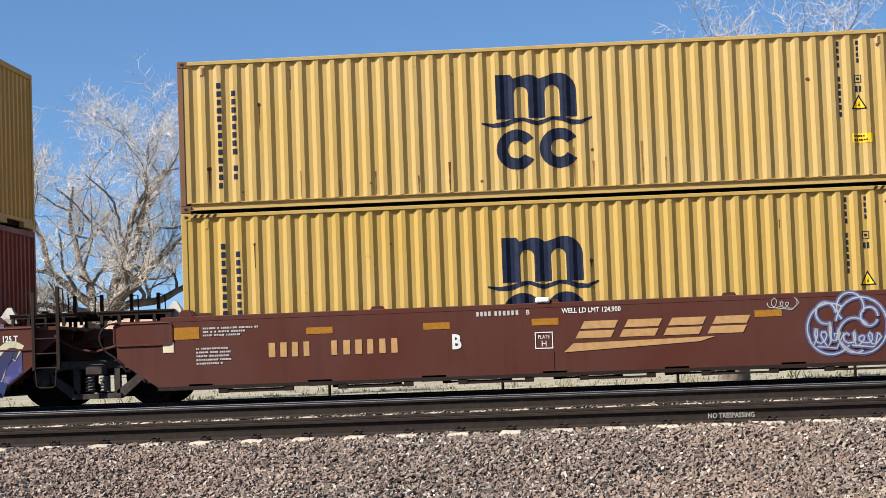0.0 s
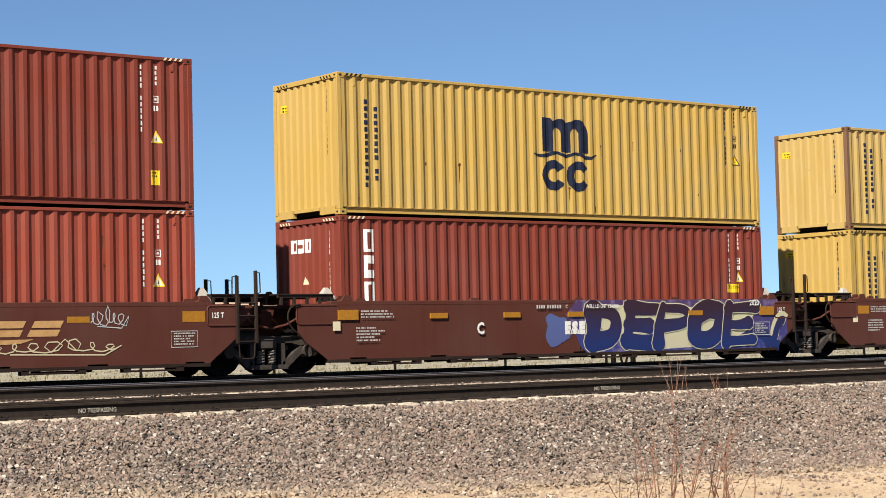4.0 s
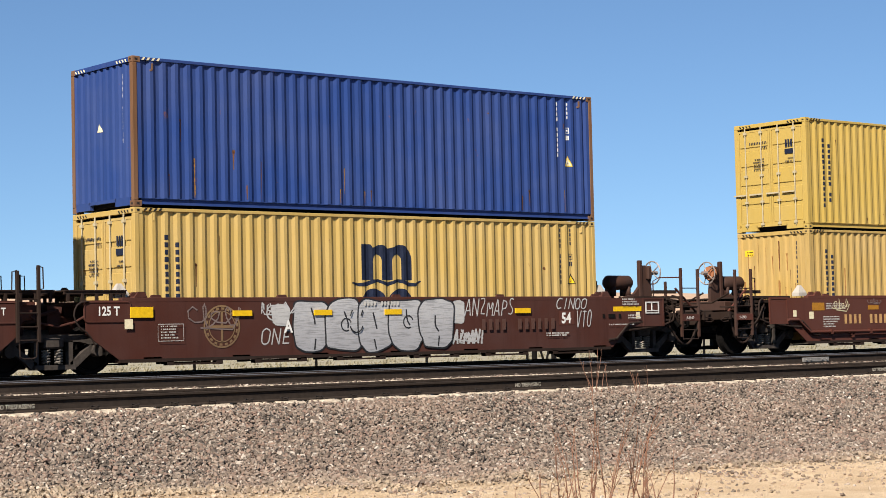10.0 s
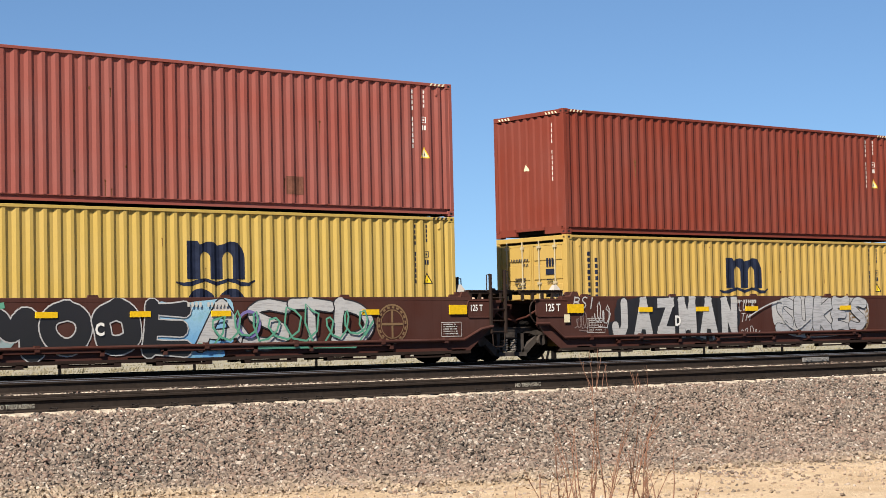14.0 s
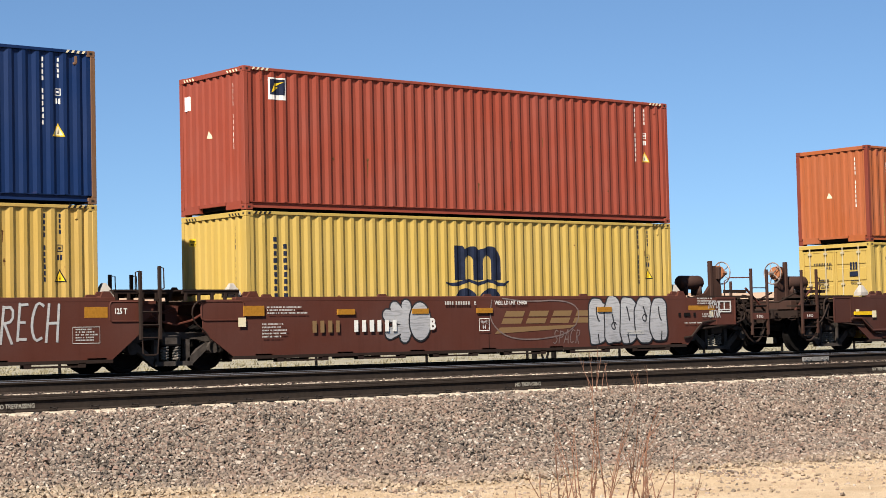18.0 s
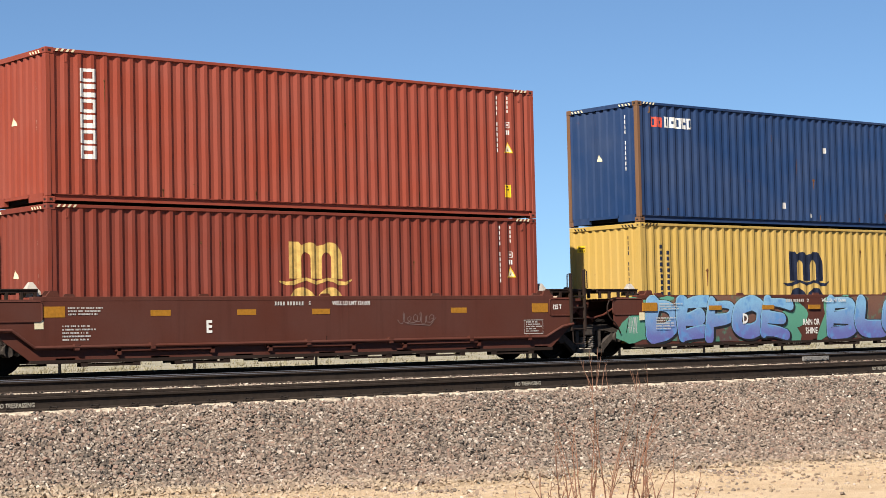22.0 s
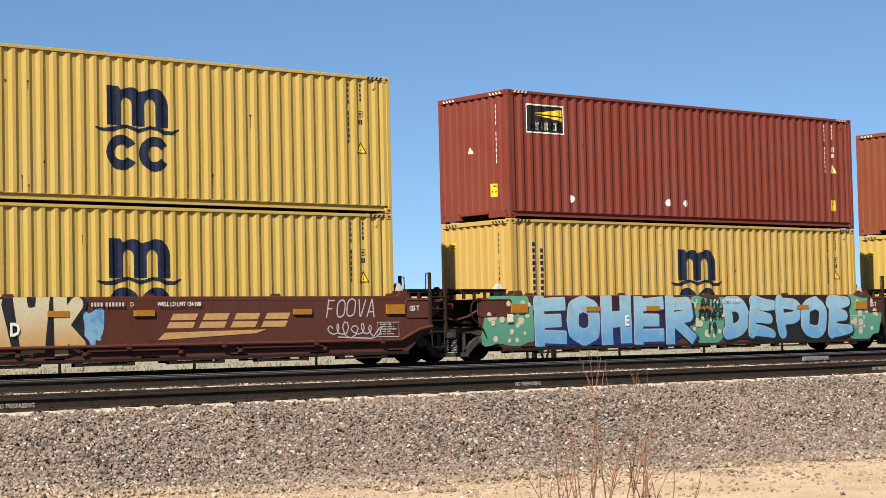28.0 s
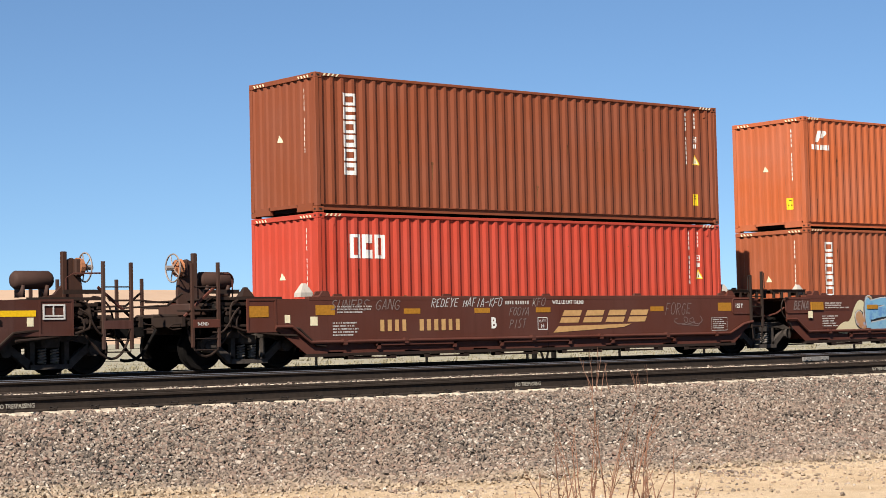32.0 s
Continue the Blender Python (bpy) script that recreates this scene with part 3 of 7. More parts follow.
def ladder(bm):
    for x in (0.0, 0.42):
        box(bm, x - 0.03, x + 0.03, -0.03, 0.03, 0.62, 2.02 if x == 0 else 1.92, 0.006)
    for z in (0.66, 0.9, 1.15, 1.4):
        rod(bm, (0, -0.01, z), (0.42, -0.01, z), 0.014)
    tube(bm, [(0.04, -0.01, 0.66), (0.06, -0.01, 0.36), (0.12, -0.01, 0.33), (0.32, -0.01, 0.33), (0.38, -0.01, 0.36), (0.40, -0.01, 0.66)], 0.014)
    tube(bm, [(0.42, 0.0, 1.92), (0.52, 0.0, 1.9), (0.53, 0.0, 1.55), (0.44, 0.0, 1.5)], 0.014)
    tube(bm, [(0.0, 0.0, 2.0), (-0.09, 0.0, 1.98), (-0.1, 0.0, 1.6), (0.0, 0, 1.56)], 0.014)


def far_rail(bm):
    box(bm, -0.03, 0.03, -0.03, 0.03, 1.36, 1.98)
    tube(bm, [(0.0, 0, 1.95), (0.12, 0, 1.95), (0.13, 0, 1.56), (0.02, 0, 1.54)], 0.013)


def hood(bm):
    """Sloped cast cover over the pivot."""
    slab(bm, [(-0.42, 0.98), (-0.05, 0.98), (0.0, 1.25), (-0.12, 1.32), (-0.30, 1.26)], MID - 0.62, MID + 0.62)
    slab(bm, [(0.05, 0.95), (0.30, 0.95), (0.36, 1.28), (0.05, 1.30)], MID - 0.75, MID + 0.75)
    rod(bm, (-0.5, MID - 0.7, 1.02), (0.25, MID - 0.8, 1.22), 0.035)
    tube(bm, [(-0.7, SIDE + 0.25, 1.2), (-0.35, SIDE + 0.3, 0.98), (0.0, SIDE + 0.28, 0.9), (0.35, SIDE + 0.25, 0.98), (0.6, SIDE + 0.2, 1.12)], 0.022)


def truck_frame(bm):
    """Cast side frames and bolster of a two-axle truck, centred at x = 0."""
    for y in (MID - 1.08, MID + 0.96):
        slab(bm, [(-1.10, 0.42), (-1.10, 0.58), (-0.62, 0.76), (0.62, 0.76), (1.10, 0.58), (1.10, 0.42), (0.92, 0.52), (0.55, 0.62), (-0.55, 0.62), (-0.92, 0.52)], y, y + 0.12)
        for s in (-1, 1):
            slab(bm, [(s * 0.95, 0.55), (s * 0.80, 0.58), (s * 0.34, 0.24), (s * 0.34, 0.12), (s * 0.44, 0.12)], y, y + 0.12)
            slab(bm, [(s * 0.30, 0.64), (s * 0.40, 0.64), (s * 0.40, 0.2), (s * 0.30, 0.2)], y, y + 0.12)
        slab(bm, [(-0.42, 0.11), (0.42, 0.11), (0.42, 0.20), (-0.42, 0.20)], y - 0.07, y + 0.19)
        for x in (-0.9, 0.9):
            rod(bm, (x, y - 0.07, 0.457), (x, y + 0.14, 0.457), 0.12, 12)
            slab(bm, [(x - 0.17, 0.40), (x + 0.17, 0.40), (x + 0.14, 0.60), (x - 0.14, 0.60)], y + 0.01, y + 0.10)
    box(bm, -0.2, 0.2, MID - 1.12, MID + 1.12, 0.5, 0.70, 0.03)
    box(bm, -0.35, 0.35, MID - 0.4, MID + 0.4, 0.6, 0.86, 0.03)


def spring(bm):
    pts = [(0.075 * math.cos(a * 0.7854), 0.075 * math.sin(a * 0.7854), 0.22 + 0.26 * a / 40) for a in range(41)]
    tube(bm, pts, 0.017, 5)


def wheelset(bm):
    """An axle with its two flanged wheels, turning about its own origin."""
    rod(bm, (0, -0.98, 0), (0, 0.98, 0), 0.085, 12)
    for s in (-1, 1):
        prof = [(0.10, 0.855), (0.16, 0.845), (0.20, 0.80), (0.37, 0.79), (0.385, 0.83), (0.45, 0.83), (0.457, 0.70), (0.485, 0.695), (0.485, 0.668), (0.40, 0.66), (0.2, 0.72), (0.1, 0.7)]
        rings = [[bm.verts.new((r * math.cos(i * math.pi / 16), s * y, r * math.sin(i * math.pi / 16))) for i in range(32)] for r, y in prof]
        for a, b in zip(rings, rings[1:] + rings[:1]):
            for i in range(32):
                bm.faces.new((a[i], a[(i + 1) % 32], b[(i + 1) % 32], b[i]))
    for s in (-1, 1):
        for k in range(3):
            a = k * 2.0944
            rod(bm, (0.055 * math.cos(a), s * 0.97, 0.055 * math.sin(a)), (0.055 * math.cos(a), s * 1.0, 0.055 * math.sin(a)), 0.018, 6)


WHEELS = []
M["wheel_rim"] = plain("worn grey brake-wheel steel", (0.22, 0.18, 0.16), 0.5, 0.2)
M["brake_case"] = paint("faded orange primer", (0.44, 0.17, 0.075), 0.7, 0.2, 0.6, 0.6)
M["bright_spring"] = plain("worn spring steel", (0.16, 0.14, 0.12), 0.6, 0.3)


def truck(parent, x, bright=False):
    t = part("truck", "truck", truck_frame, M["frame"], parent, (x, 0, 0), "grimy cast-steel truck")
    for sx in (-0.13, 0.13):
        part("spring", "spring", spring, M["bright_spring"], t, (sx, MID - 1.02, 0))
    for sx in (-0.9, 0.9):
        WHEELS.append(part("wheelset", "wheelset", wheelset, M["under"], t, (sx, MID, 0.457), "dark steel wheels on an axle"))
    return t


def air_tank(bm):
    xs = ((-0.42, 0.06), (-0.40, 0.13), (-0.34, 0.175), (0.34, 0.175), (0.40, 0.13), (0.42, 0.06))
    rings = [[bm.verts.new((x, r * math.cos(i * math.pi / 10), r * math.sin(i * math.pi / 10))) for i in range(20)] for x, r in xs]
    for a, b in zip(rings, rings[1:]):
        for i in range(20):
            bm.faces.new((a[i], a[(i + 1) % 20], b[(i + 1) % 20], b[i]))
    bm.faces.new(rings[0][::-1]), bm.faces.new(rings[-1])
    for x in (-0.25, 0.25):
        box(bm, x - 0.03, x + 0.03, -0.16, 0.16, -0.33, -0.10)


def brake_wheel(bm):
    for i in range(20):
        a, b = i * math.pi / 10, (i + 1) * math.pi / 10
        rod(bm, (0, 0.28 * math.cos(a), 0.28 * math.sin(a)), (0, 0.28 * math.cos(b), 0.28 * math.sin(b)), 0.018, 5)
    for i in range(5):
        a = i * 2 * math.pi / 5
        rod(bm, (0, 0, 0), (0, 0.28 * math.cos(a), 0.28 * math.sin(a)), 0.013, 5)
    rod(bm, (-0.16, 0, 0), (0.03, 0, 0), 0.05, 8)


def platform(bm):
    """Open end platform with its sill, from the pivot at x = 0 outwards along -x."""
    box(bm, -1.75, 1.1, MID - 0.35, MID + 0.35, 0.72, 1.12, 0.03)
    box(bm, -1.72, -0.9, SIDE + 0.05, WID - SIDE - 0.05, 0.98, 1.03)
    box(bm, -1.75, -1.68, SIDE + 0.02, WID - SIDE - 0.02, 0.86, 1.05)
    for i in range(8):
        y = SIDE + 0.12 + i * 0.37
        box(bm, -1.7, -0.9, y, y + 0.04, 0.9, 0.99)
    box(bm, -0.95, 0.3, SIDE + 0.1, WID - SIDE - 0.1, 1.26, 1.32)


def side_apron(bm):
    """Side plate of an end platform with the cut-out over the truck."""
    slab(bm, [(-0.28, 0.72), (0.9, 0.72), (1.45, 0.25), (1.6, 0.25), (1.6, 1.38), (-0.28, 1.38)], SIDE + 0.002, SIDE + 0.026)
    for a, b, d, e in ((-0.28, 0.42, 1.35, 1.39), (-0.28, 0.42, 0.72, 0.76), (-0.28, -0.24, 0.76, 1.35), (0.38, 0.42, 0.76, 1.35)):
        box(bm, a, b, SIDE - 0.012, SIDE + 0.004, d, e)


def hand_post(top):
    return lambda bm: box(bm, -0.032, 0.032, 0.0, 0.06, 0.45, top, 0.006)


def side_steps(bm):
    """Rungs and stirrup between the two near posts."""
    tube(bm, [(-1.50, SIDE + 0.02, 0.66), (-1.48, SIDE + 0.02, 0.40), (-0.95, SIDE + 0.02, 0.40), (-0.93, SIDE + 0.02, 0.66)], 0.014)
    for z in (0.62, 1.18, 1.62):
        rod(bm, (-1.51, SIDE + 0.03, z), (-0.92, SIDE + 0.03, z), 0.012)


def brake_stand(bm):
    slab(bm, [(-0.9, 1.0), (-0.35, 1.0), (0.25, 1.30), (0.2, 1.42), (-0.3, 1.52), (-0.5, 1.72), (-0.55, 2.16), (-0.68, 2.22), (-0.82, 2.16), (-0.9, 1.6)], 0.05, 0.14)
    box(bm, -0.56, -0.46, 0.02, 0.12, 1.3, 2.34, 0.01)
    box(bm, -0.84, -0.7, -0.04, 0.24, 1.86, 2.2, 0.03)
    box(bm, -0.95, -0.5, -0.45, 0.75, 1.08, 1.32, 0.02)
    rod(bm, (-0.75, 0.1, 1.1), (-0.75, 0.1, 1.86), 0.02)


def brake_pipe(bm):
    tube(bm, [(-0.9, SIDE + 0.1, 0.86), (-0.4, SIDE + 0.08, 0.86), (0.5, SIDE + 0.02, 0.82), (0.95, SIDE - 0.03, 0.78), (1.35, SIDE - 0.04, 0.45), (1.6, SIDE - 0.04, 0.42)], 0.028)


GEAR = [  # name, builder of each piece of brake gear beside the stand
    ("brake_cylinder", lambda bm: rod(bm, (-0.55, SIDE + 0.25, 1.0), (-0.55, SIDE + 0.25, 1.42), 0.07, 10)),
    ("relay_valve", lambda bm: rod(bm, (-0.82, SIDE + 0.4, 0.95), (-0.82, SIDE + 0.4, 1.3), 0.09, 10)),
    ("valve_box", lambda bm: box(bm, -0.75, -0.4, SIDE + 0.15, SIDE + 0.45, 1.05, 1.2, 0.02)),
    ("brake_lever", lambda bm: tube(bm, [(-1.6, SIDE + 0.2, 1.05), (-1.2, SIDE + 0.2, 1.38), (-0.9, SIDE + 0.2, 1.62)], 0.03)),
    ("brake_rod", lambda bm: tube(bm, [(-0.6, MID - 0.3, 1.42), (0.1, MID - 0.5, 1.36), (0.9, MID - 0.6, 1.4)], 0.018)),
    ("handrail", lambda bm: tube(bm, [(-0.92, SIDE + 0.06, 1.88), (-0.45, SIDE + 0.3, 1.88), (-0.35, SIDE + 0.4, 1.8), (-0.35, SIDE + 0.4, 1.35)], 0.015)),
    ("platform_rail", lambda bm: box(bm, -1.05, -0.25, SIDE + 0.3, SIDE + 0.36, 1.50, 1.58)),
    ("loop_hose", lambda bm: tube(bm, rounded3([(-0.5, SIDE + 0.15, 0.85), (-0.75, SIDE + 0.15, 0.55), (-0.98, SIDE + 0.15, 0.31), (-1.2, SIDE + 0.15, 0.26), (-1.4, SIDE + 0.15, 0.40), (-1.52, SIDE + 0.15, 0.66), (-1.56, SIDE + 0.15, 0.92)]), 0.026, 7)),
    ("air_pipe", lambda bm: tube(bm, rounded3([(-0.45, SIDE + 0.06, 1.36), (-0.62, SIDE + 0.04, 1.30), (-0.66, SIDE + 0.03, 1.0), (-0.60, SIDE + 0.03, 0.80), (0.3, SIDE + 0.01, 0.68), (0.9, SIDE - 0.02, 0.64)]), 0.024)),
    ("service_hose", lambda bm: tube(bm, rounded3([(-0.42, SIDE + 0.05, 1.22), (-0.58, SIDE - 0.02, 1.12), (-0.72, SIDE + 0.0, 0.86), (-0.86, SIDE + 0.02, 0.72), (-1.05, SIDE + 0.04, 0.74)]), 0.02)),
    ("relay_hose", lambda bm: tube(bm, rounded3([(-0.36, SIDE + 0.1, 1.10), (-0.5, SIDE + 0.02, 1.02), (-0.52, SIDE + 0.02, 0.84), (-0.42, SIDE + 0.06, 0.70), (-0.2, SIDE + 0.1, 0.62)]), 0.018)),
    ("drain_valve", lambda bm: (rod(bm, (-0.55, SIDE + 0.02, 0.98), (-0.55, SIDE + 0.16, 0.98), 0.055, 10), rod(bm, (-0.44, SIDE + 0.03, 1.14), (-0.44, SIDE + 0.14, 1.14), 0.045, 10), box(bm, -0.74, -0.6, SIDE + 0.04, SIDE + 0.2, 1.06, 1.22, 0.015), rod(bm, (-0.67, SIDE + 0.1, 1.08), (-0.44, SIDE + 0.1, 1.14), 0.02), rod(bm, (-0.55, SIDE + 0.1, 0.98), (-0.66, SIDE + 0.1, 1.08), 0.02))),
    ("tread_plate", lambda bm: (box(bm, -0.92, 0.55, SIDE + 0.1, WID - SIDE - 0.1, 1.385, 1.402), [box(bm, -0.9 + i * 0.16, -0.82 + i * 0.16, SIDE + 0.12, WID - SIDE - 0.12, 1.401, 1.415) for i in range(9)])),
    ("plate_edge", lambda bm: box(bm, -0.92, 0.62, SIDE + 0.08, SIDE + 0.1, 1.37, 1.43)),
    ("angle_cock", lambda bm: rod(bm, (-1.56, SIDE + 0.05, 0.92), (-1.56, SIDE + 0.3, 0.92), 0.05, 8)),
    ("deck_step", lambda bm: box(bm, -1.56, -0.62, SIDE + 0.04, SIDE + 0.5, 1.15, 1.185)),
    ("retainer_valve", lambda bm: box(bm, -0.95, -0.82, SIDE + 0.1, SIDE + 0.24, 1.19, 1.34, 0.02)),
    ("signal_pipe", lambda bm: tube(bm, rounded3([(-0.6, SIDE + 0.25, 1.2), (-0.75, SIDE + 0.22, 1.45), (-1.0, SIDE + 0.22, 1.42), (-1.2, SIDE + 0.22, 1.2), (-1.25, SIDE + 0.2, 0.7)]), 0.02)),
    ("deck_rail", lambda bm: tube(bm, [(-1.7, WID - SIDE - 0.05, 1.45), (-1.0, WID - SIDE - 0.05, 1.45), (-0.4, WID - SIDE - 0.05, 1.4)], 0.02)),
    ("crossbar", lambda bm: tube(bm, [(-1.72, SIDE + 0.05, 1.50), (-1.72, SIDE + 0.6, 1.28), (-1.72, WID - SIDE - 0.6, 1.28), (-1.72, WID - SIDE - 0.05, 1.5)], 0.022)),
    ("cut_lever", lambda bm: tube(bm, [(-1.72, SIDE + 0.06, 0.92), (-1.95, SIDE + 0.04, 0.9), (-2.05, SIDE + 0.04, 0.84), (-1.95, SIDE + 0.04, 0.80), (-1.75, SIDE + 0.06, 0.82)], 0.014)),
    ("end_board", lambda bm: box(bm, -1.52, -0.91, SIDE - 0.003, SIDE + 0.02, 0.83, 0.99, 0.004)),
]


def air_hose(bm):
    tube(bm, rounded3([(-1.7, MID - 0.42, 0.82), (-1.85, MID - 0.44, 0.62), (-2.0, MID - 0.45, 0.38), (-2.2, MID - 0.45, 0.24), (-2.42, MID - 0.45, 0.22), (-2.52, MID - 0.45, 0.24)]), 0.032, 7)


def rounded3(pts):
    out = [pts[0]]
    for a, b in zip(pts, pts[1:]):
        out += [tuple(p * 0.75 + q * 0.25 for p, q in zip(a, b)), tuple(p * 0.25 + q * 0.75 for p, q in zip(a, b))]
    return out + [pts[-1]]


def rail_pocket(bm):
    rod(bm, (-1.72, SIDE + 0.03, 1.72), (-1.05, SIDE + 0.03, 1.72), 0.013)


def coupler(bm):
    box(bm, -2.35, -1.6, MID - 0.1, MID + 0.1, 0.74, 0.98, 0.03)
    slab(bm, [(-2.5, 0.70), (-2.3, 0.66), (-2.2, 0.72), (-2.2, 1.0), (-2.3, 1.06), (-2.5, 1.02)], MID - 0.2, MID + 0.16)


def running_pipe(bm, dip=0.0):
    y = SIDE - 0.06
    tube(bm, [(-1.3, y, 0.82), (-0.9, y, 0.82), (-0.45, y, 0.5), (6.0, y, 0.5), (6.25, y, 0.5 - 0.1 * dip), (6.7, y, 0.5 - dip), (6.95, y, 0.5 - dip), (7.35, y, 0.5), (12.1, y, 0.5), (12.6, y, 0.72), (12.95, y, 0.78)], 0.035, 8)
    for x in (0.4, 2.0, 5.6, 7.7, 9.9, 11.6):
        box(bm, x - 0.05, x + 0.05, y - 0.03, SIDE, 0.44, 0.56)


def grab_bar(bm):
    box(bm, 0, 2.2, SIDE - 0.06, SIDE, 0.40, 0.47, 0.01)
    for x in (0.05, 2.1):
        box(bm, x, x + 0.08, SIDE - 0.06, SIDE, 0.34, 0.47)


def reflector(w, h):
    return lambda bm: box(bm, 0, w, SIDE - 0.005, SIDE + 0.03, 0, h)


UNITS = []
PAINTED = (1, 5, 6, 7, 8, 9, 10, 12, 16, 17, 18)  # cars whose sides bear large pieces; their tapes and stencils lie over the paint


def well_car(u, x, left_end, right_end, label, pipe=False, bars=False, yellow=False):
    """One well of an articulated car; its ends are 'pivot' (shared truck on its left end) or 'platform'."""
    c = thing("well_car", label, "well car", "well cars of the train")
    p = M["car_old" if yellow else "car"]
    for far in (False, True):
        o = part("side_sill", "sill_side", side_sill, p, c)
        # the flange's dark coat also paints in the shadow band below the sill
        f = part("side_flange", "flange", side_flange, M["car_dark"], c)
        if far:
            o.location = f.location = (11.8, WID, 0)
            o.rotation_euler = f.rotation_euler = (0, 0, math.pi)
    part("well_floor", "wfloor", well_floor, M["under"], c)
    part("weld_seam", "weld", weld_line, M["under"], c, (6.1, 0, 0))
    tape = M["reflector_y" if yellow else "reflector"]
    for i, rx in enumerate((-0.28, 2.0, 3.95, 5.75, 9.4, 11.75)):
        big = i in (0, 5)
        if i == 5 and right_end == "platform":
            continue
        if i == 0 and u == 9:
            part("reflector", ("refl", "long"), reflector(0.85, 0.09), tape, c, (-1.14, -0.034, 0.91), "long strip of reflective tape")
            continue
        part("reflector", ("refl", big), reflector(0.48, 0.2) if big else reflector(0.44, 0.11), tape, c, (rx, -0.034 if u in PAINTED else 0, 1.05 if big else 1.06), "reflective tape")
    for i in range(5):
        part("top_bracket", "tbr", lambda bm: slab(bm, [(-0.12, 0), (0.12, 0), (0.09, 0.05), (-0.09, 0.05)], SIDE + 0.01, SIDE + 0.06), p, c, (0.3 + i * 2.9, 0, SILL_TOP))
    for side in ("left", "right"):
        kind = left_end if side == "left" else right_end
        s = 1 if side == "left" else -1
        px = -1.66 if side == "left" else LEN + 1.66

        def put(name, key, build, mat, at=(0, 0, 0), label="", to=None, smooth=False):
            o = part(name, key, build, mat, to or c, (px + s * at[0], at[1], at[2]), label, smooth)
            o.scale = (s, 1, 1)
            return o
        put("end_bulkhead", "bulk", end_bulkhead, p)
        put("guide_cone", "cone", guide_cone, M["dirty_white"], (1.38 if side == "left" else 1.47, SIDE + 0.32, 1.43), "white-painted container guide")
        # same guide on the far side; its shade is given by a dark coat
        put("guide_cone", "cone", guide_cone, M["car_dark"], (1.38 if side == "left" else 1.47, WID - SIDE - 0.5, 1.43), "far container guide, coloured dark for its shade")
        put("guide_bracket", "brkt", guide_bracket, p, (1.62, SIDE, SILL_TOP))
        if kind == "pivot":
            if side == "left":
                put("end_panel", "epanel", end_panel, p, (0.42, SIDE - 0.004, 0.98))
                put("brake_hose", "bhose", lambda bm: tube(bm, rounded3([(0.5, SIDE - 0.02, 1.36), (0.28, SIDE - 0.05, 1.34), (0.16, SIDE - 0.06, 1.15), (0.24, SIDE - 0.05, 0.92), (0.5, SIDE - 0.05, 0.74), (0.62, SIDE - 0.03, 0.55)]), 0.017), M["car_dark"], (0, 0, 0), "dark rubber brake hose")
            else:
                put("end_panel", "epanel", end_panel, p, (0.91, SIDE - 0.004, 0.98)).scale = (-0.68, 1, 1)
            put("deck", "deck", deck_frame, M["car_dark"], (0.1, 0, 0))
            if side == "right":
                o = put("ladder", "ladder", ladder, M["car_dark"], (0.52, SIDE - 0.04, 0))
                [put("far_handrail", "frail", far_rail, M["car_dark"], (q, WID - SIDE - 0.1, 0)) for q in (0.5, 1.0)]
            else:
                truck(c, px)
                [put("far_handrail", "frail", far_rail, M["car_dark"], (q, WID - SIDE - 0.1, 0)) for q in (0.05, 0.55)]
                part("pivot_cover", "hood", hood, p, c, (px, 0, 0), "dusty cast pivot cover")
        else:
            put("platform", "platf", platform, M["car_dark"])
            put("side_apron", "apron", side_apron, p)
            o = put("side_apron", "apron", side_apron, p, (0, WID, 0))
            o.scale = (s, -1, 1)
            for hx, top in ((-1.51, 2.08), (-0.92, 2.1)):
                put("hand_post", ("hpost", top), hand_post(top), M["car_mid"], (hx, SIDE, 0))
                put("hand_post", ("hpost", top, "far"), hand_post(top - 0.2), M["car_mid"], (hx, WID - SIDE - 0.06, 0))
            put("side_steps", "sidesteps", side_steps, M["car_dark"])
            put("air_tank", "tank", air_tank, M["car_mid"], (-0.15, MID - 0.1, 1.80), "brown air reservoir", smooth=True)
            put("brake_stand", "bstand", brake_stand, M["car_mid"], (-0.22, MID - 0.35, 0))
            put("brake_wheel", "bwheel", brake_wheel, M["wheel_rim"], (-1.20, MID - 0.25, 2.04), "spoked hand-brake wheel")
            put("coupler", "coupler", coupler, M["under"])
            put("air_hose", "ahose", air_hose, M["under"], label="black rubber air hose")
            put("brake_pipe", "bpipe", brake_pipe, M["car_dark"])
            for nm, bld in GEAR:
                put(nm, ("gear", nm), bld, p if nm in ("handrail", "end_board", "brake_lever") else M["car_dark"])
            if u != 5:
                put("brake_box", "bbox", lambda bm: (rod(bm, (0.02, 0, 0), (0.12, 0, 0), 0.17, 14, 0.19), rod(bm, (-0.04, 0, 0), (0.02, 0, 0), 0.09, 10)), M["brake_case"], (-1.15, MID - 0.25, 2.04), "faded orange brake gear case")
            ax = px - s * 0.2
            lo_, hi_ = (px - 0.18, px + 0.3) if s == 1 else (px - 0.3, px + 0.18)
            mid = px + s * 0.12  # middle of the raised panel
            if side == "right":
                part("card_frame", ("cfr",), lambda bm: [box(bm, a, b, SIDE - 0.018, SIDE - 0.003, d, e) for a, b, d, e in ((0, 0.45, 0, 0.03), (0, 0.45, 0.25, 0.28), (0, 0.03, 0.03, 0.25), (0.42, 0.45, 0.03, 0.25), (0.2, 0.225, 0.08, 0.25), (0.03, 0.42, 0.055, 0.08))], M["grey"], c, (mid - 0.225, 0, 1.02), "white-edged card holder")
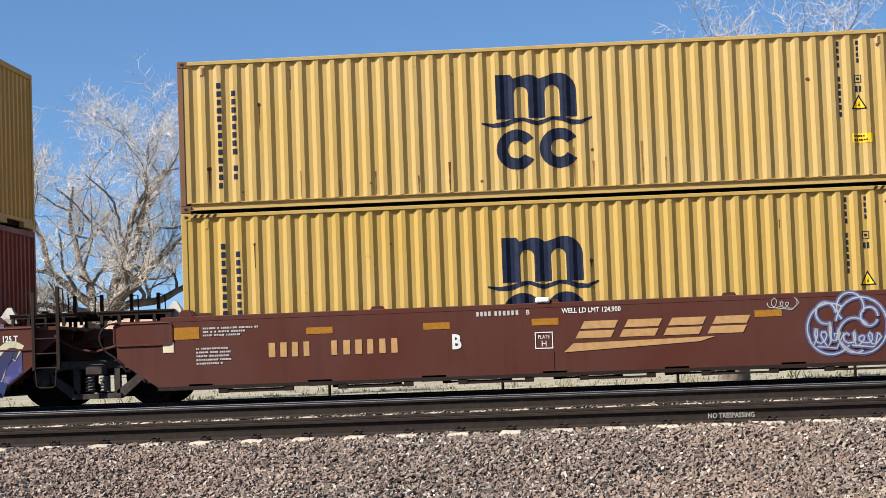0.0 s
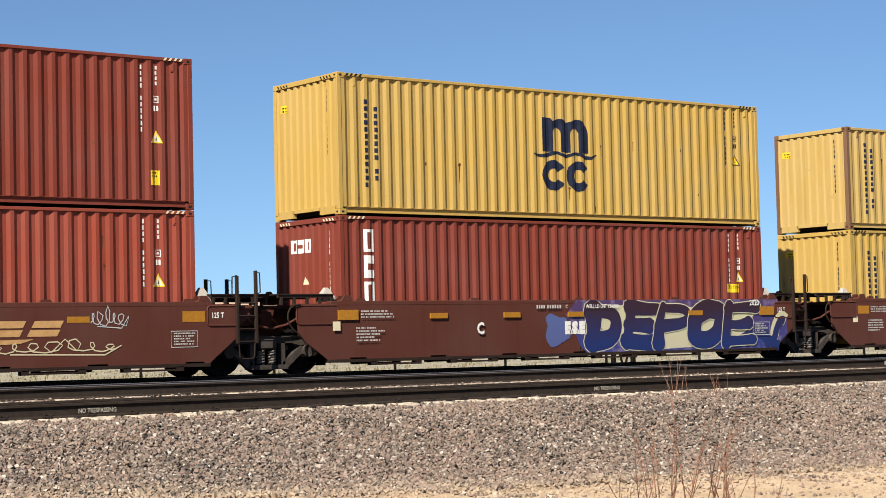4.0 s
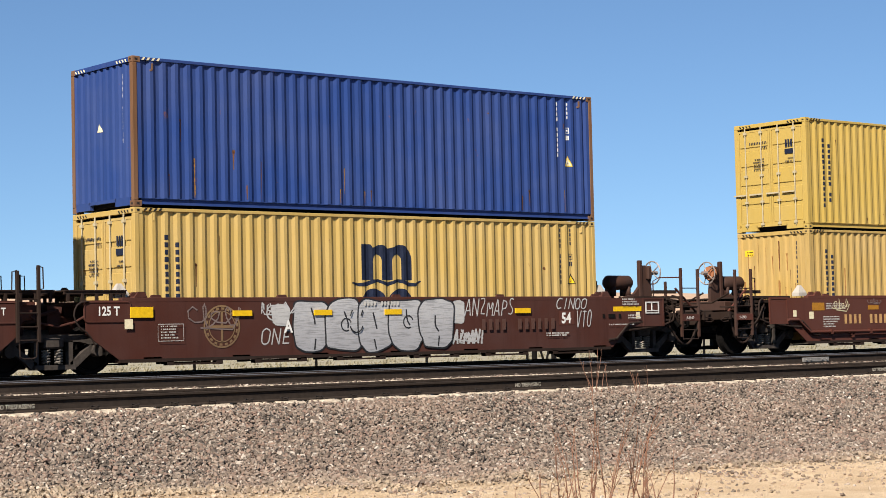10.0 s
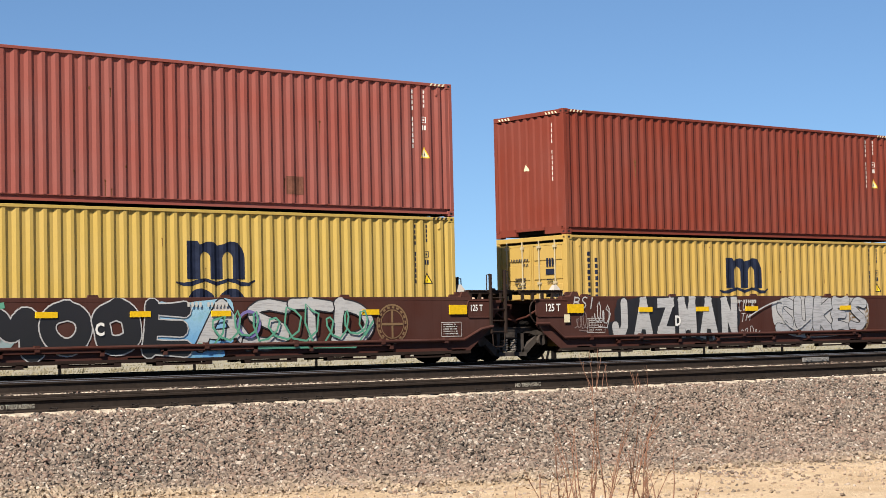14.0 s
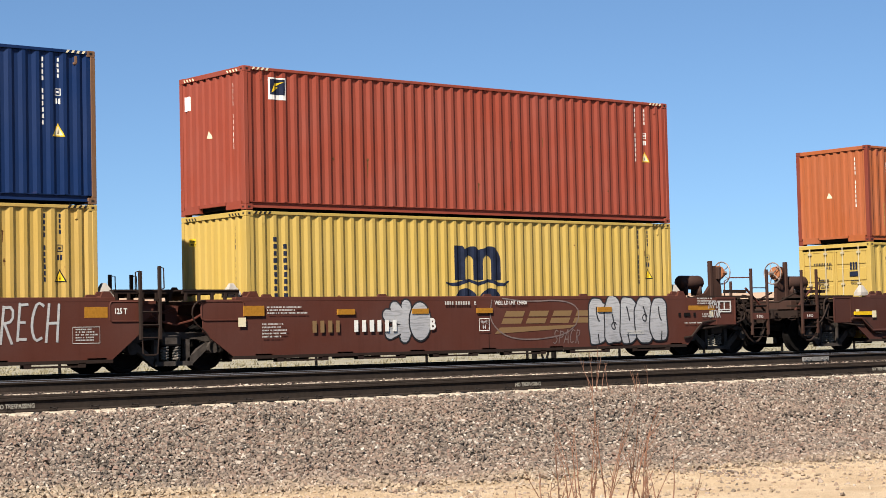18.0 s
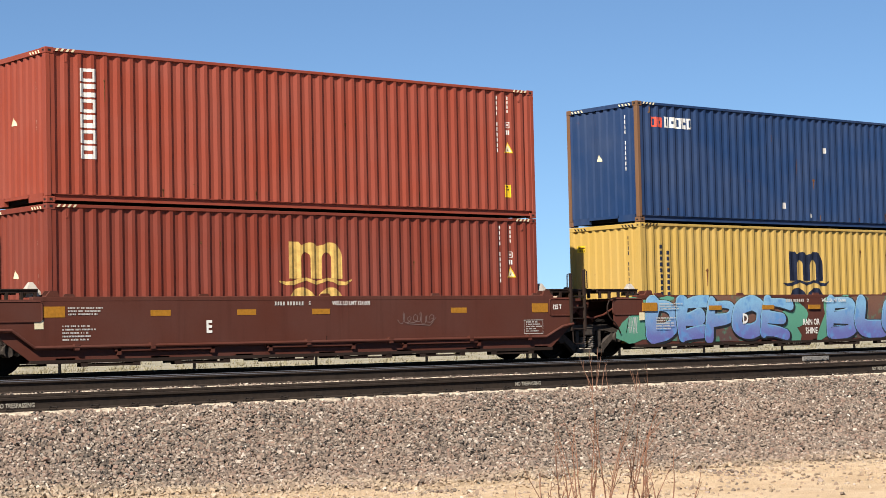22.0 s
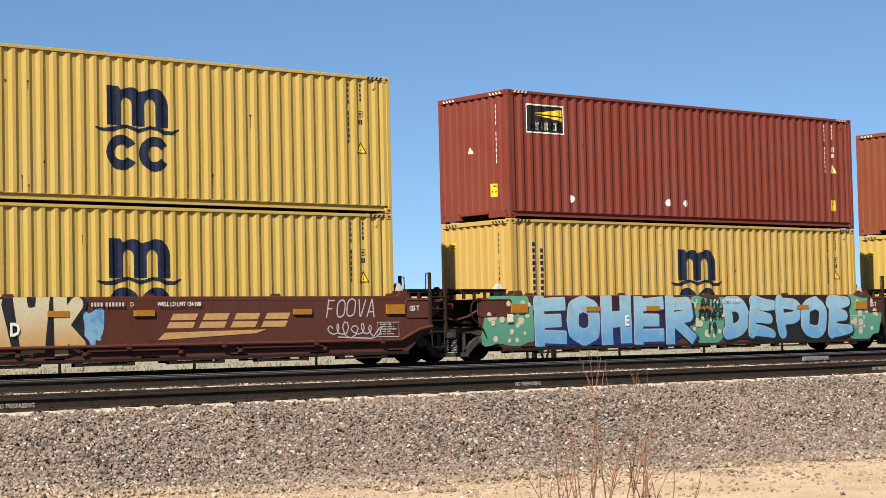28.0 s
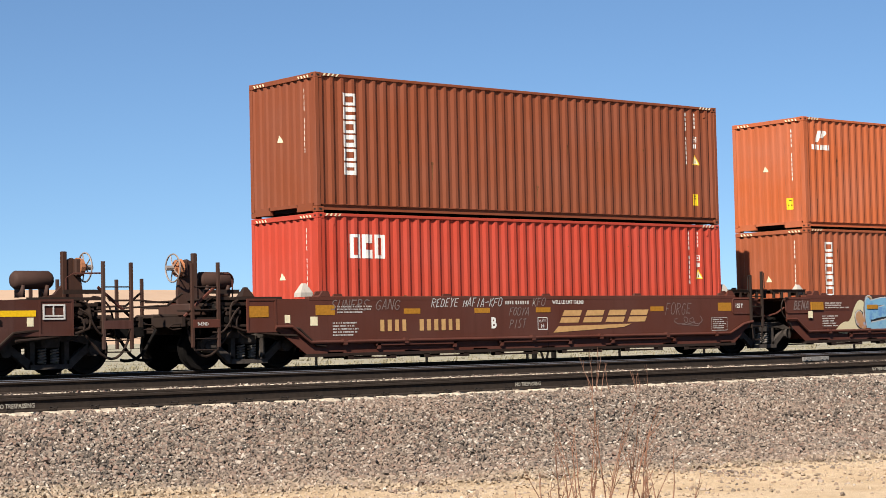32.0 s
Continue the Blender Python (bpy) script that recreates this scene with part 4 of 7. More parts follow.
                part("reflector", ("refl", "end"), lambda bm: box(bm, 0, 0.92, SIDE - 0.005, SIDE - 0.001, 0, 0.11), tape, c, (px + s * 0.94 - 0.46, 0, 1.08), "reflective tape")
                part("info_card", ("icard",), lambda bm: box(bm, 0, 0.13, SIDE - 0.004, SIDE - 0.001, 0, 0.16), M["cream"], c, (px + s * 0.56 - 0.1, 0, 0.90), "pale card")
                for bx in (1.2, 1.46, 1.72):
                    part("bolt_plate", ("bpl", bx == 1.46), (lambda bm: box(bm, -0.1, 0.1, SIDE - 0.02, SIDE, 0.93, 1.02)) if bx == 1.46 else (lambda bm: box(bm, -0.03, 0.03, SIDE - 0.02, SIDE, 0.93, 1.02)), M["under"], c, (px + s * bx, 0, 0))
            else:
                part("control_valve", ("cvalve",), lambda bm: (box(bm, -0.2, 0.2, SIDE - 0.08, SIDE, 0.86, 1.3, 0.03), rod(bm, (-0.08, SIDE - 0.16, 1.18), (-0.08, SIDE - 0.05, 1.18), 0.09, 10), rod(bm, (0.08, SIDE - 0.14, 0.98), (0.08, SIDE - 0.05, 0.98), 0.07, 10)), M["under"], c, (px - 0.78, 0.2, 0), "black brake control valve")
                if u in (14, 19):
                    part("reflector", ("refl", "panel"), lambda bm: box(bm, 0, 0.45, SIDE - 0.006, SIDE + 0.004, 0, 0.22), tape, c, (px - 0.22, 0, 1.02), "reflective tape")
                part("info_card", ("icard",), lambda bm: box(bm, 0, 0.13, SIDE - 0.004, SIDE - 0.001, 0, 0.16), M["cream"], c, (px + 0.62, 0, 0.90), "pale card")
            truck(c, px)
    if pipe:
        part("running_pipe", ("rpipe", u == 3), lambda bm: running_pipe(bm, 0.2 if u == 3 else 0.0), p, c)
    if bars:
        for bx in (1.2, 4.6, 8.0):
            part("tread_bar", "gbar", grab_bar, p, c, (bx, 0, 0))
    MOVING.append((c, x, 30.97, 0))
    UNITS.append(c)
    return c


STD, HC = 2.591, 2.896
LOADS = [  # lower: height, coat, doors; upper: height, coat, doors, corner coat
    (HC, "msc", 0, STD, "msc_pale", 0, "post_rust"), (HC, "maroon", 0, HC, "msc", 0, None), (HC, "redbrown", 0, HC, "maroon", 0, None),
    (HC, "msc", 0, STD, "msc", 0, "post_rust"), (HC, "msc_rusty", 0, HC, "msc_bright", 1, None), (HC, "msc_pale", 1, HC, "blue", 0, "post_rust"),
    (HC, "msc", 1, HC, "msc", 0, None), (STD, "msc", 1, HC, "maroon", 0, None), (HC, "msc_bright", 1, HC, "rose", 0, None),
    (STD, "msc_bright", 1, STD, "orange", 0, "maroon"), (HC, "msc_bright", 0, HC, "redbrown", 0, None), (HC, "msc", 0, HC, "navy", 0, "post_rust"),
    (HC, "msc", 0, HC, "slate", 0, "post_rust"), (HC, "maroon", 0, HC, "redbrown", 0, None), (HC, "terracotta", 0, HC, "msc_bright", 0, None),
    (HC, "msc_bright", 0, HC, "brown", 0, None), (HC, "msc", 0, HC, "maroon", 0, None), (HC, "msc_bright", 0, HC, "msc_bright", 0, None),
    (HC, "copper", 0, HC, "salmon", 0, None), (HC, "scarlet", 0, HC, "brown", 0, None)]
WORDS = dict(msc="yellow", msc_pale="faded yellow", msc_rusty="rust-streaked yellow", msc_bright="bright yellow", maroon="maroon", redbrown="red-brown", brown="brown", copper="dull copper-orange", rose="faded rose-red",
             orange="burnt-orange", salmon="salmon-orange", terracotta="faded terracotta", scarlet="scarlet", blue="royal blue", navy="navy blue", slate="weathered slate-blue")
FLOOR = 0.275
BOXES = []
for u in range(20):
    x = -u * PITCH - (u // 5) * COUPLING
    well_car(u, x, "platform" if u % 5 == 4 else "pivot", "platform" if u % 5 == 0 and u else "pivot",
             "oxide-brown double-stack well car", pipe=u in (3, 4, 7, 8, 9, 13, 14, 17, 18, 19), bars=u in (4, 7, 8, 9, 13, 14, 17, 18, 19), yellow=u in (5, 6, 7, 8, 9))
    hl, cl, dl, hu, cu, du, eu = LOADS[u]
    bx = x - (0.11 if u == 0 else 0.0)
    lo = container(u, bx, FLOOR, hl, cl, WORDS[cl] + " corrugated steel container low in the well" + (", doors facing back" if dl else ""), dl)
    up = container(u, bx, FLOOR + hl + 0.012, hu, cu, WORDS[cu] + " corrugated steel container stacked on another" + (", doors facing back" if du else ""), du, eu)
    BOXES.append((lo, up))
x = -20 * PITCH - 4 * COUPLING
well_car(20, x, "pivot", "platform", "oxide-brown double-stack well car, end platform showing", yellow=True)


# ---- markings: flat shapes laid on the steel ----
from mathutils import geometry


def on_corrugation(x):
    return side_y(x)


def end_x(y):
    if y < 0.16 or y > WID - 0.2:
        return 0.02
    p = (y - 0.16) % 0.25
    for a, b, da, db in ((0, 0.035, 0.02, 0.055), (0.035, 0.125, 0.055, 0.055), (0.125, 0.16, 0.055, 0.02), (0.16, 0.25, 0.02, 0.02)):
        if p <= b:
            return da + (db - da) * (p - a) / (b - a)
    return 0.02


END_EDGES = [0.16 + 0.25 * i + q for i in range(9) for q in (0, 0.035, 0.125, 0.16)]


def cut(poly, a, b):
    """A convex outline cut to the strip between a and b in its first coordinate."""
    for lim, keep in ((a, 1), (b, -1)):
        out = []
        for p, q in zip(poly, poly[1:] + poly[:1]):
            ip, iq = (p[0] - lim) * keep >= 0, (q[0] - lim) * keep >= 0
            if ip:
                out.append(p)
            if ip != iq:
                s = (lim - p[0]) / (q[0] - p[0])
                out.append((lim, p[1] + s * (q[1] - p[1])))
        poly = out
        if len(poly) < 3:
            return []
    return poly


def triangles(outline, holes=()):
    loops = [[Vector((x, z, 0)) for x, z in ring] for ring in (outline, *holes)]
    flat = [p for ring in loops for p in ring]
    return [[(flat[i].x, flat[i].y) for i in tri] for tri in geometry.tessellate_polygon(loops)]


DECALS = {}


def decal(name, parent, shapes, mat, surface="sill", key=None, label="", at=(0, 0), lift=0.0, step=0.0, joined=False, layers=None):
    """Shapes (outlines, or (outline, holes)) painted on a car's side, a container's side or a container's end."""
    if key is None or key not in DECALS:
        edges = {"corr": RIB_EDGES, "end": END_EDGES}.get(surface)
        prof = {"corr": on_corrugation, "end": end_x}.get(surface)
        off = {"sill": SIDE - 0.007, "corr": -0.004, "end": -0.004, "flat": -0.004, "endflat": -0.004, "panel": SIDE - 0.017}[surface] - lift
        verts, faces = [], []
        for n, s in enumerate(shapes):
            tris = [list(s)] if len(s) in (3, 4) and not isinstance(s[0][0], (tuple, list)) else (triangles(*s) if isinstance(s[0][0], (tuple, list)) else triangles(s))
            for tri in tris:
                tri = [(x + at[0], z + at[1]) for x, z in tri]
                if edges:
                    lo, hi = min(p[0] for p in tri), max(p[0] for p in tri)
                    cuts = [lo] + [e for e in edges if lo + 1e-5 < e < hi - 1e-5] + [hi]
                    pieces = [cut(tri, a, b) for a, b in zip(cuts, cuts[1:])]
                else:
                    pieces = [tri]
                for pc in pieces:
                    if len(pc) < 3:
                        continue
                    k = len(verts)
                    for x, z in pc:
                        d = (prof(x) if prof else 0) + off - (layers[n] * 0.00011 if layers else n * step)
                        verts.append((d, x, z) if surface.startswith("end") else (x, d, z))
                    faces.append(tuple(range(k, k + len(pc))))
        me = bpy.data.meshes.new(name)
        me.from_pydata(verts, [], faces)
        bm = bmesh.new()
        bm.from_mesh(me)
        bmesh.ops.remove_doubles(bm, verts=bm.verts, dist=0.0001)
        bm.to_mesh(me)
        bm.free()
        me.materials.append(None)
        if key:
            DECALS[key] = me
    else:
        me = DECALS[key]
    ob = new(name, me)
    ob.material_slots[0].link, ob.material_slots[0].material = "OBJECT", mat
    ob.parent = parent
    if joined:
        ob["kind"] = "stuff"
    if label:
        ob["label"] = label
    return ob


def rect(x0, x1, z0, z1):
    return [(x0, z0), (x1, z0), (x1, z1), (x0, z1)]


def arc(cx, cz, r, a0, a1, n=12, rz=None):
    return [(cx + r * math.cos(radians(a0 + (a1 - a0) * i / n)), cz + (rz or r) * math.sin(radians(a0 + (a1 - a0) * i / n))) for i in range(n + 1)]


def band(cx, cz, r, w, a0, a1, n=14):
    """A bent band as a row of four-sided pieces."""
    o, i = arc(cx, cz, r, a0, a1, n), arc(cx, cz, r - w, a0, a1, n)
    return [[o[k], o[k + 1], i[k + 1], i[k]] for k in range(n)]


def strip(pts, w, closed=False):
    """A stroke of that width along a line of points, as four-sided pieces."""
    out, n = [], len(pts)
    L, R = [], []
    for k in range(n):
        a = pts[k - 1] if k or closed else pts[k]
        b = pts[(k + 1) % n] if k < n - 1 or closed else pts[k]
        dx, dz = b[0] - a[0], b[1] - a[1]
        d = math.hypot(dx, dz) or 1
        ww = w[k] if isinstance(w, (list, tuple)) else w
        L.append((pts[k][0] - dz / d * ww / 2, pts[k][1] + dx / d * ww / 2))
        R.append((pts[k][0] + dz / d * ww / 2, pts[k][1] - dx / d * ww / 2))
    for k in range(n if closed else n - 1):
        j = (k + 1) % n
        out.append([L[k], L[j], R[j], R[k]])
    return out


def rounded(pts, times=2, closed=False):
    for _ in range(times):
        out = [] if closed else [pts[0]]
        for a, b in zip(pts, pts[1:] + (pts[:1] if closed else [])):
            out += [(a[0] * 0.75 + b[0] * 0.25, a[1] * 0.75 + b[1] * 0.25), (a[0] * 0.25 + b[0] * 0.75, a[1] * 0.25 + b[1] * 0.75)]
        pts = out + ([] if closed else [pts[-1]])
    return pts


def words(s, size, x, z, centre=False, squeeze=1.0, weight=0.0):
    """Readable words as triangles, with the built-in face."""
    cu = bpy.data.curves.new("words", "FONT")
    cu.body, cu.size, cu.resolution_u, cu.offset = s, size / 0.73, 2, weight
    ob = new("words", cu)
    me = bpy.data.meshes.new_from_object(ob)
    me.calc_loop_triangles()
    co = [(v.co.x * squeeze, v.co.y) for v in me.vertices]
    mid = (min(c[0] for c in co) + max(c[0] for c in co)) / 2 if centre else 0
    tris = [[(co[i][0] + x - mid, co[i][1] + z) for i in t.vertices] for t in me.loop_triangles]
    bpy.data.objects.remove(ob), bpy.data.curves.remove(cu), bpy.data.meshes.remove(me)
    return tris


def bars(n, x, z, w, h, gap=0.3, seed=1, skip=()):
    """A row of plain upright bars where a name or a number stands."""
    r = random.Random(seed)
    p = w / n
    return [rect(x + i * p, x + i * p + p * (1 - gap) * r.uniform(0.8, 1.0), z, z + h) for i in range(n) if i not in skip]


def column(n, x, z_top, w, h, gap=0.25, seed=1, skip=()):
    r = random.Random(seed)
    return [rect(x + w * r.uniform(0, 0.12), x + w * r.uniform(0.85, 1), z_top - i * h - h * (1 - gap), z_top - i * h) for i in range(n) if i not in skip]


def lines(rows, x, z, w, dz, h, seed=1):
    """Lines of stencil too small to read: rows of short plain bars."""
    r, out = random.Random(seed), []
    for k in range(rows):
        xx, end = x, x + w * r.uniform(0.6, 1.0)
        while xx < end:
            l = r.uniform(0.014, 0.034)
            out.append(rect(xx, xx + l, z - k * dz - h, z - k * dz))
            xx += l + (r.uniform(0.007, 0.012) if r.random() < 0.82 else 0.035)
    return out


# the ship owner's mark: three legs under two arches, a long wave and two open rings
def owner_mark(c, top, mat, low=False, x=5.40):
    """Three legs under two arches, a long wave, and two open rings, each a part."""
    m = [(0, 0), (0, 0.75), (0.25, 0.75), (0.30, 0.68)] + arc(0.53, 0.45, 0.29, 118, 48, 6) + arc(1.04, 0.44, 0.31, 122, 0, 8) + \
        [(1.35, 0), (1.07, 0), (1.07, 0.42)] + arc(0.945, 0.42, 0.125, 0, 180, 8)[1:-1] + [(0.82, 0.42), (0.82, 0), (0.54, 0), (0.54, 0.42)] + arc(0.42, 0.42, 0.12, 0, 180, 8)[1:-1] + [(0.30, 0.42), (0.30, 0)]
    wave = strip([(-0.25, -0.06), (-0.05, -0.10), (0.12, -0.09), (0.30, -0.03), (0.45, -0.01), (0.58, -0.06), (0.68, -0.09), (0.8, -0.06), (0.95, -0.01), (1.1, -0.03), (1.25, -0.09), (1.42, -0.10), (1.6, -0.02)],
                 [0.03, 0.07, 0.09, 0.08, 0.06, 0.07, 0.08, 0.07, 0.06, 0.08, 0.09, 0.07, 0.03])
    z = top - 0.75
    at = (x, z)
    decal("owner_mark", c, [m], mat, "corr", ("omark", top), "dark arch-shaped shipping mark" if mat is M["ink"] else "cream arch-shaped shipping mark", at)
    decal("owner_wave", c, wave, mat, "corr", ("owave", top), at=at)
    for i, cx in enumerate((0.32, 1.04)):
        decal("owner_ring", c, band(cx, -0.52, 0.34, 0.19, *((20, 160) if low else (32, 328)), 16), mat, "corr", ("oring", top, i, low), at=at)


def warn_triangle(x, z, s=0.26):
    return [[(x, z), (x + s, z), (x + s / 2, z + s * 0.95)]]


def hazard(x0, n=4):
    return [[(x0 + i * 0.11, 0), (x0 + i * 0.11 + 0.05, 0), (x0 + i * 0.11 + 0.09, 0.055), (x0 + i * 0.11 + 0.04, 0.055)] for i in range(n)]


def number_marks(c, H, mat, seed, warn=True, label=None):
    """Serial column, size code, small plates and warning sign by the right end of the side."""
    top = H - 0.18
    decal("serial_mark", c, column(11, 11.09, top, 0.045, 0.118, 0.3, seed, (4,)) + column(4, 11.41, top, 0.045, 0.1, 0.3, seed + 1), mat, "corr", ("serial", round(H * 100), seed % 3), "plain serial number bars", joined=True)
    decal("size_plate", c, strip([(11.37, top - 0.70), (11.47, top - 0.70), (11.47, top - 0.58), (11.37, top - 0.58)], 0.018, True) + [rect(11.395, 11.445, top - 0.66, top - 0.62), rect(11.37, 11.41, top - 0.86, top - 0.76), rect(11.43, 11.47, top - 0.86, top - 0.76)], mat, "corr", ("plate", round(H * 100)), joined=True)
    if warn:
        wz = top - 1.15 - 0.32 * (seed % 3 == 1) - 0.12 * (seed % 3 == 2)
        decal("warning_sign", c, warn_triangle(11.29, wz, 0.26), M["black"] if mat is M["ink"] else M["label_y"], "corr", ("warn", round(H * 100), seed % 3, mat is M["ink"]), "yellow warning triangle")
        decal("warning_field", c, warn_triangle(11.29 + 0.036, wz + 0.022, 0.188), M["label_y"] if mat is M["ink"] else M["cream"], "corr", ("warn2", round(H * 100), seed % 3), lift=0.0015)
        decal("warning_sign", c, [[(11.405, wz + 0.05), (11.435, wz + 0.05), (11.425, wz + 0.13)]], M["black"], "corr", ("warn3", round(H * 100), seed % 3), lift=0.003)
    if label:
        decal("sticker", c, [rect(11.28, 11.28 + label[1], label[0], label[0] + label[2])], M["label_y"], "corr", ("stick", label), "yellow sticker")
        decal("sticker_print", c, lines(2, 11.31, label[0] + label[2] - 0.03, label[1] - 0.08, 0.065, 0.03, 3), M["black"], "corr", ("stickp", label), lift=0.002, joined=True)


def end_marks(c, H, mat, seed, doors, sticker=None, warn=True):
    if doors:
        decal("serial_mark", c, bars(11, 1.32, H - 0.56, 0.62, 0.06, 0.45, seed) + bars(4, 1.32, H - 0.68, 0.22, 0.06, 0.45, seed), mat, "endflat", ("dser", round(H * 100)), joined=True)
        decal("door_placard", c, lines(5, 1.42, H - 0.95, 0.45, 0.07, 0.035, seed) + lines(2, 0.4, H - 1.0, 0.3, 0.08, 0.035, seed), mat, "endflat", ("dplac", round(H * 100)), joined=True)
        decal("door_mark", c, [rect(0.45, 0.51, H - 0.72, H - 0.52), rect(0.54, 0.60, H - 0.72, H - 0.52), rect(0.63, 0.69, H - 0.72, H - 0.52), rect(0.43, 0.71, H - 0.90, H - 0.77)], mat, "endflat", ("dmark", round(H * 100)), "dark owner's mark", joined=True)
    else:
        decal("serial_mark", c, column(11, 0.43, H - 0.3, 0.045, 0.125, 0.3, seed, (4,)), mat, "end", ("eser", round(H * 100), seed % 3), "plain serial number bars", joined=True)
        if warn:
            decal("warning_sign", c, warn_triangle(1.25, H - 1.35, 0.17), M["cream"], "end", ("ewarn", round(H * 100)))
    if sticker:
        y, z, w, h = sticker
        decal("sticker", c, [rect(y, y + w, z, z + h)], M["label_y"], "end", ("estick", sticker), "yellow sticker")
        decal("sticker_print", c, lines(2, y + 0.03, z + h - 0.04, w - 0.08, h / 2.4, 0.035, 4), M["black"], "end", ("estickp", sticker), lift=0.002, joined=True)


YELLOWS = ("msc", "msc_pale", "msc_rusty", "msc_bright")
for u, (lo, up) in enumerate(BOXES):
    hl, cl, dl, hu, cu, du, eu = LOADS[u]
    for c, H, coat, doors, low in ((lo, hl, cl, dl, True), (up, hu, cu, du, False)):
        yellow = coat in YELLOWS
        dark = M["ink"] if yellow else M["white"]
        if yellow:
            if not (u == 6 and not low):
                owner_mark(c, 2.27 if H == HC else 2.11, M["ink"], low)
            top = 2.37 if H == HC else 2.20
            decal("owner_name", c, column(13, 0.66, top, 0.085, 0.142, 0.34, 3) + column(11, 0.91, top - 0.14, 0.085, 0.142, 0.34, 4, (8,)), M["ink"], "corr", ("name", H), "upright rows of dark bars", joined=True)
        if not yellow or not low:
            pass
        number_marks(c, H, dark, u * 2 + low, True, {0: (0.7, 0.34, 0.16)}.get(u % 4) if (yellow and not low) else ((0.45, 0.2, 0.28) if not low and u in (2, 13, 15, 16, 19) else None))
        end_marks(c, H, dark, u + 3 * low, doors, (1.9, H - 0.62, 0.32, 0.16) if yellow and not doors else ((0.45, 0.5, 0.2, 0.3) if u in (2, 16, 18) and not low else None), not yellow)
        if H == HC:
            hz = M["black"] if yellow else M["cream"]
            decal("hazard_stripes", c, [[(a, b + H - 0.07) for a, b in s] for s in hazard(0.2) + hazard(LEN - 0.62)], hz, "flat", ("hz", coat in YELLOWS), joined=True)
            decal("hazard_stripes", c, [[(a, b + H - 0.095) for a, b in s] for s in hazard(0.2) + hazard(WID - 0.6)], hz, "endflat", ("hze",), joined=True)

W, Y, G = M["white"], M["label_y"], M["gold"]


def upper(u):
    return BOXES[u][1]


def lower(u):
    return BOXES[u][0]


def name_blocks(c, n, x, z, w, h, mat, slits=1, seed=1, label="", surface="corr", upright=False, key=None):
    """A firm's name as plain blocks with a slit in each."""
    r, out = random.Random(seed), []
    for i in range(n):
        if upright:
            a, b, lo_, hi_ = x, x + w, z - (i + 0.86) * h / n, z - i * h / n
        else:
            a, b, lo_, hi_ = x + i * w / n, x + (i + 0.86) * w / n, z, z + h
        dw, dh = (b - a) * r.uniform(0, 0.14), (hi_ - lo_) * r.uniform(0, 0.12)
        out.append([(a, lo_ + dh), (a + dw, lo_), (b, lo_), (b, hi_ - dh), (b - dw, hi_), (a, hi_)])
    for i, o in enumerate(out):
        x0_, x1_, z0_, z1_ = min(q[0] for q in o), max(q[0] for q in o), min(q[1] for q in o), max(q[1] for q in o)
        ww, hh_ = x1_ - x0_, z1_ - z0_
        kx, kz = min(ww, hh_) * 0.30, min(ww, hh_) * 0.24
        gap_ = rect(x0_ + kx, x1_ - (0 if r.random() < 0.4 else kx), z0_ + hh_ * 0.36, z0_ + hh_ * 0.64) if i % 2 else rect(x0_ + kx, x1_ - kx, z0_ + kz, z1_ - kz)
        a_, b_, c_, d_ = gap_[0][0], gap_[1][0], gap_[0][1], gap_[2][1]
        decal("name_block", c, [rect(x0_, x1_, z0_, c_), rect(x0_, x1_, d_, z1_), rect(x0_, a_, c_, d_)] + ([rect(b_, x1_, c_, d_)] if b_ < x1_ - 0.005 else []), mat, surface, key and (key, i), label if i == 0 else "")


def emblem(c, x, z, w, h):
    decal("emblem", c, [rect(x, x + w, z, z + h)], W, "corr", label="white square emblem")
    decal("emblem_field", c, [rect(x + 0.03, x + w - 0.03, z + h * 0.22, z + h - 0.03)], M["ink"], "corr", lift=0.002)
    decal("emblem_bolt", c, [[(x + 0.06, z + h * 0.3), (x + w * 0.55, z + h * 0.55), (x + w * 0.4, z + h * 0.6), (x + w - 0.06, z + h - 0.08), (x + w * 0.35, z + h - 0.12), (x + w * 0.25, z + h * 0.6)]], M["label_y"], "corr", lift=0.004)


# firms' names and oddments, box by box
name_blocks(upper(2), 5, 0.30, 2.33, 1.45, 0.30, Y, seed=2, label="bold yellow name blocks")
name_blocks(upper(2), 5, 0.80, 2.42, 0.95, 0.16, Y, seed=2, surface="end")
emblem(lower(2), 0.62, 1.95, 0.42, 0.5)
name_blocks(lower(1), 3, 0.60, 2.62, 0.25, 1.6, W, seed=5, upright=True, label="white upright name blocks")
name_blocks(lower(1), 3, 1.10, 2.2, 0.8, 0.28, W, seed=5, surface="end")
decal("sticker", lower(1), [rect(11.0, 11.42, 1.32, 1.52)], Y, "corr", label="yellow caution sticker")
decal("caution_words", lower(1), words("CAUTION", 0.075, 11.21, 1.41, True), M["black"], "corr", lift=0.002, joined=True)
emblem(upper(10), 0.62, 2.25, 0.42, 0.45)
decal("paper_notice", upper(10), [rect(2.05, 2.25, 2.2, 2.5)], W, "end")
name_blocks(upper(8), 4, 0.65, 2.6, 0.24, 1.75, M["cream"], seed=9, upright=True, label="cream upright name blocks")
decal("sticker", upper(8), [rect(1.9, 2.15, 2.2, 2.5)], M["cream"], "end")
RUSTY = plain("bare rusty primer", (0.11, 0.045, 0.03), 0.8, 0, 0.4, 8)
decal("dark_patch", upper(8), [rect(7.8, 8.2, 0.35, 0.72)], RUSTY, "corr", label="dark patch of bare primer")
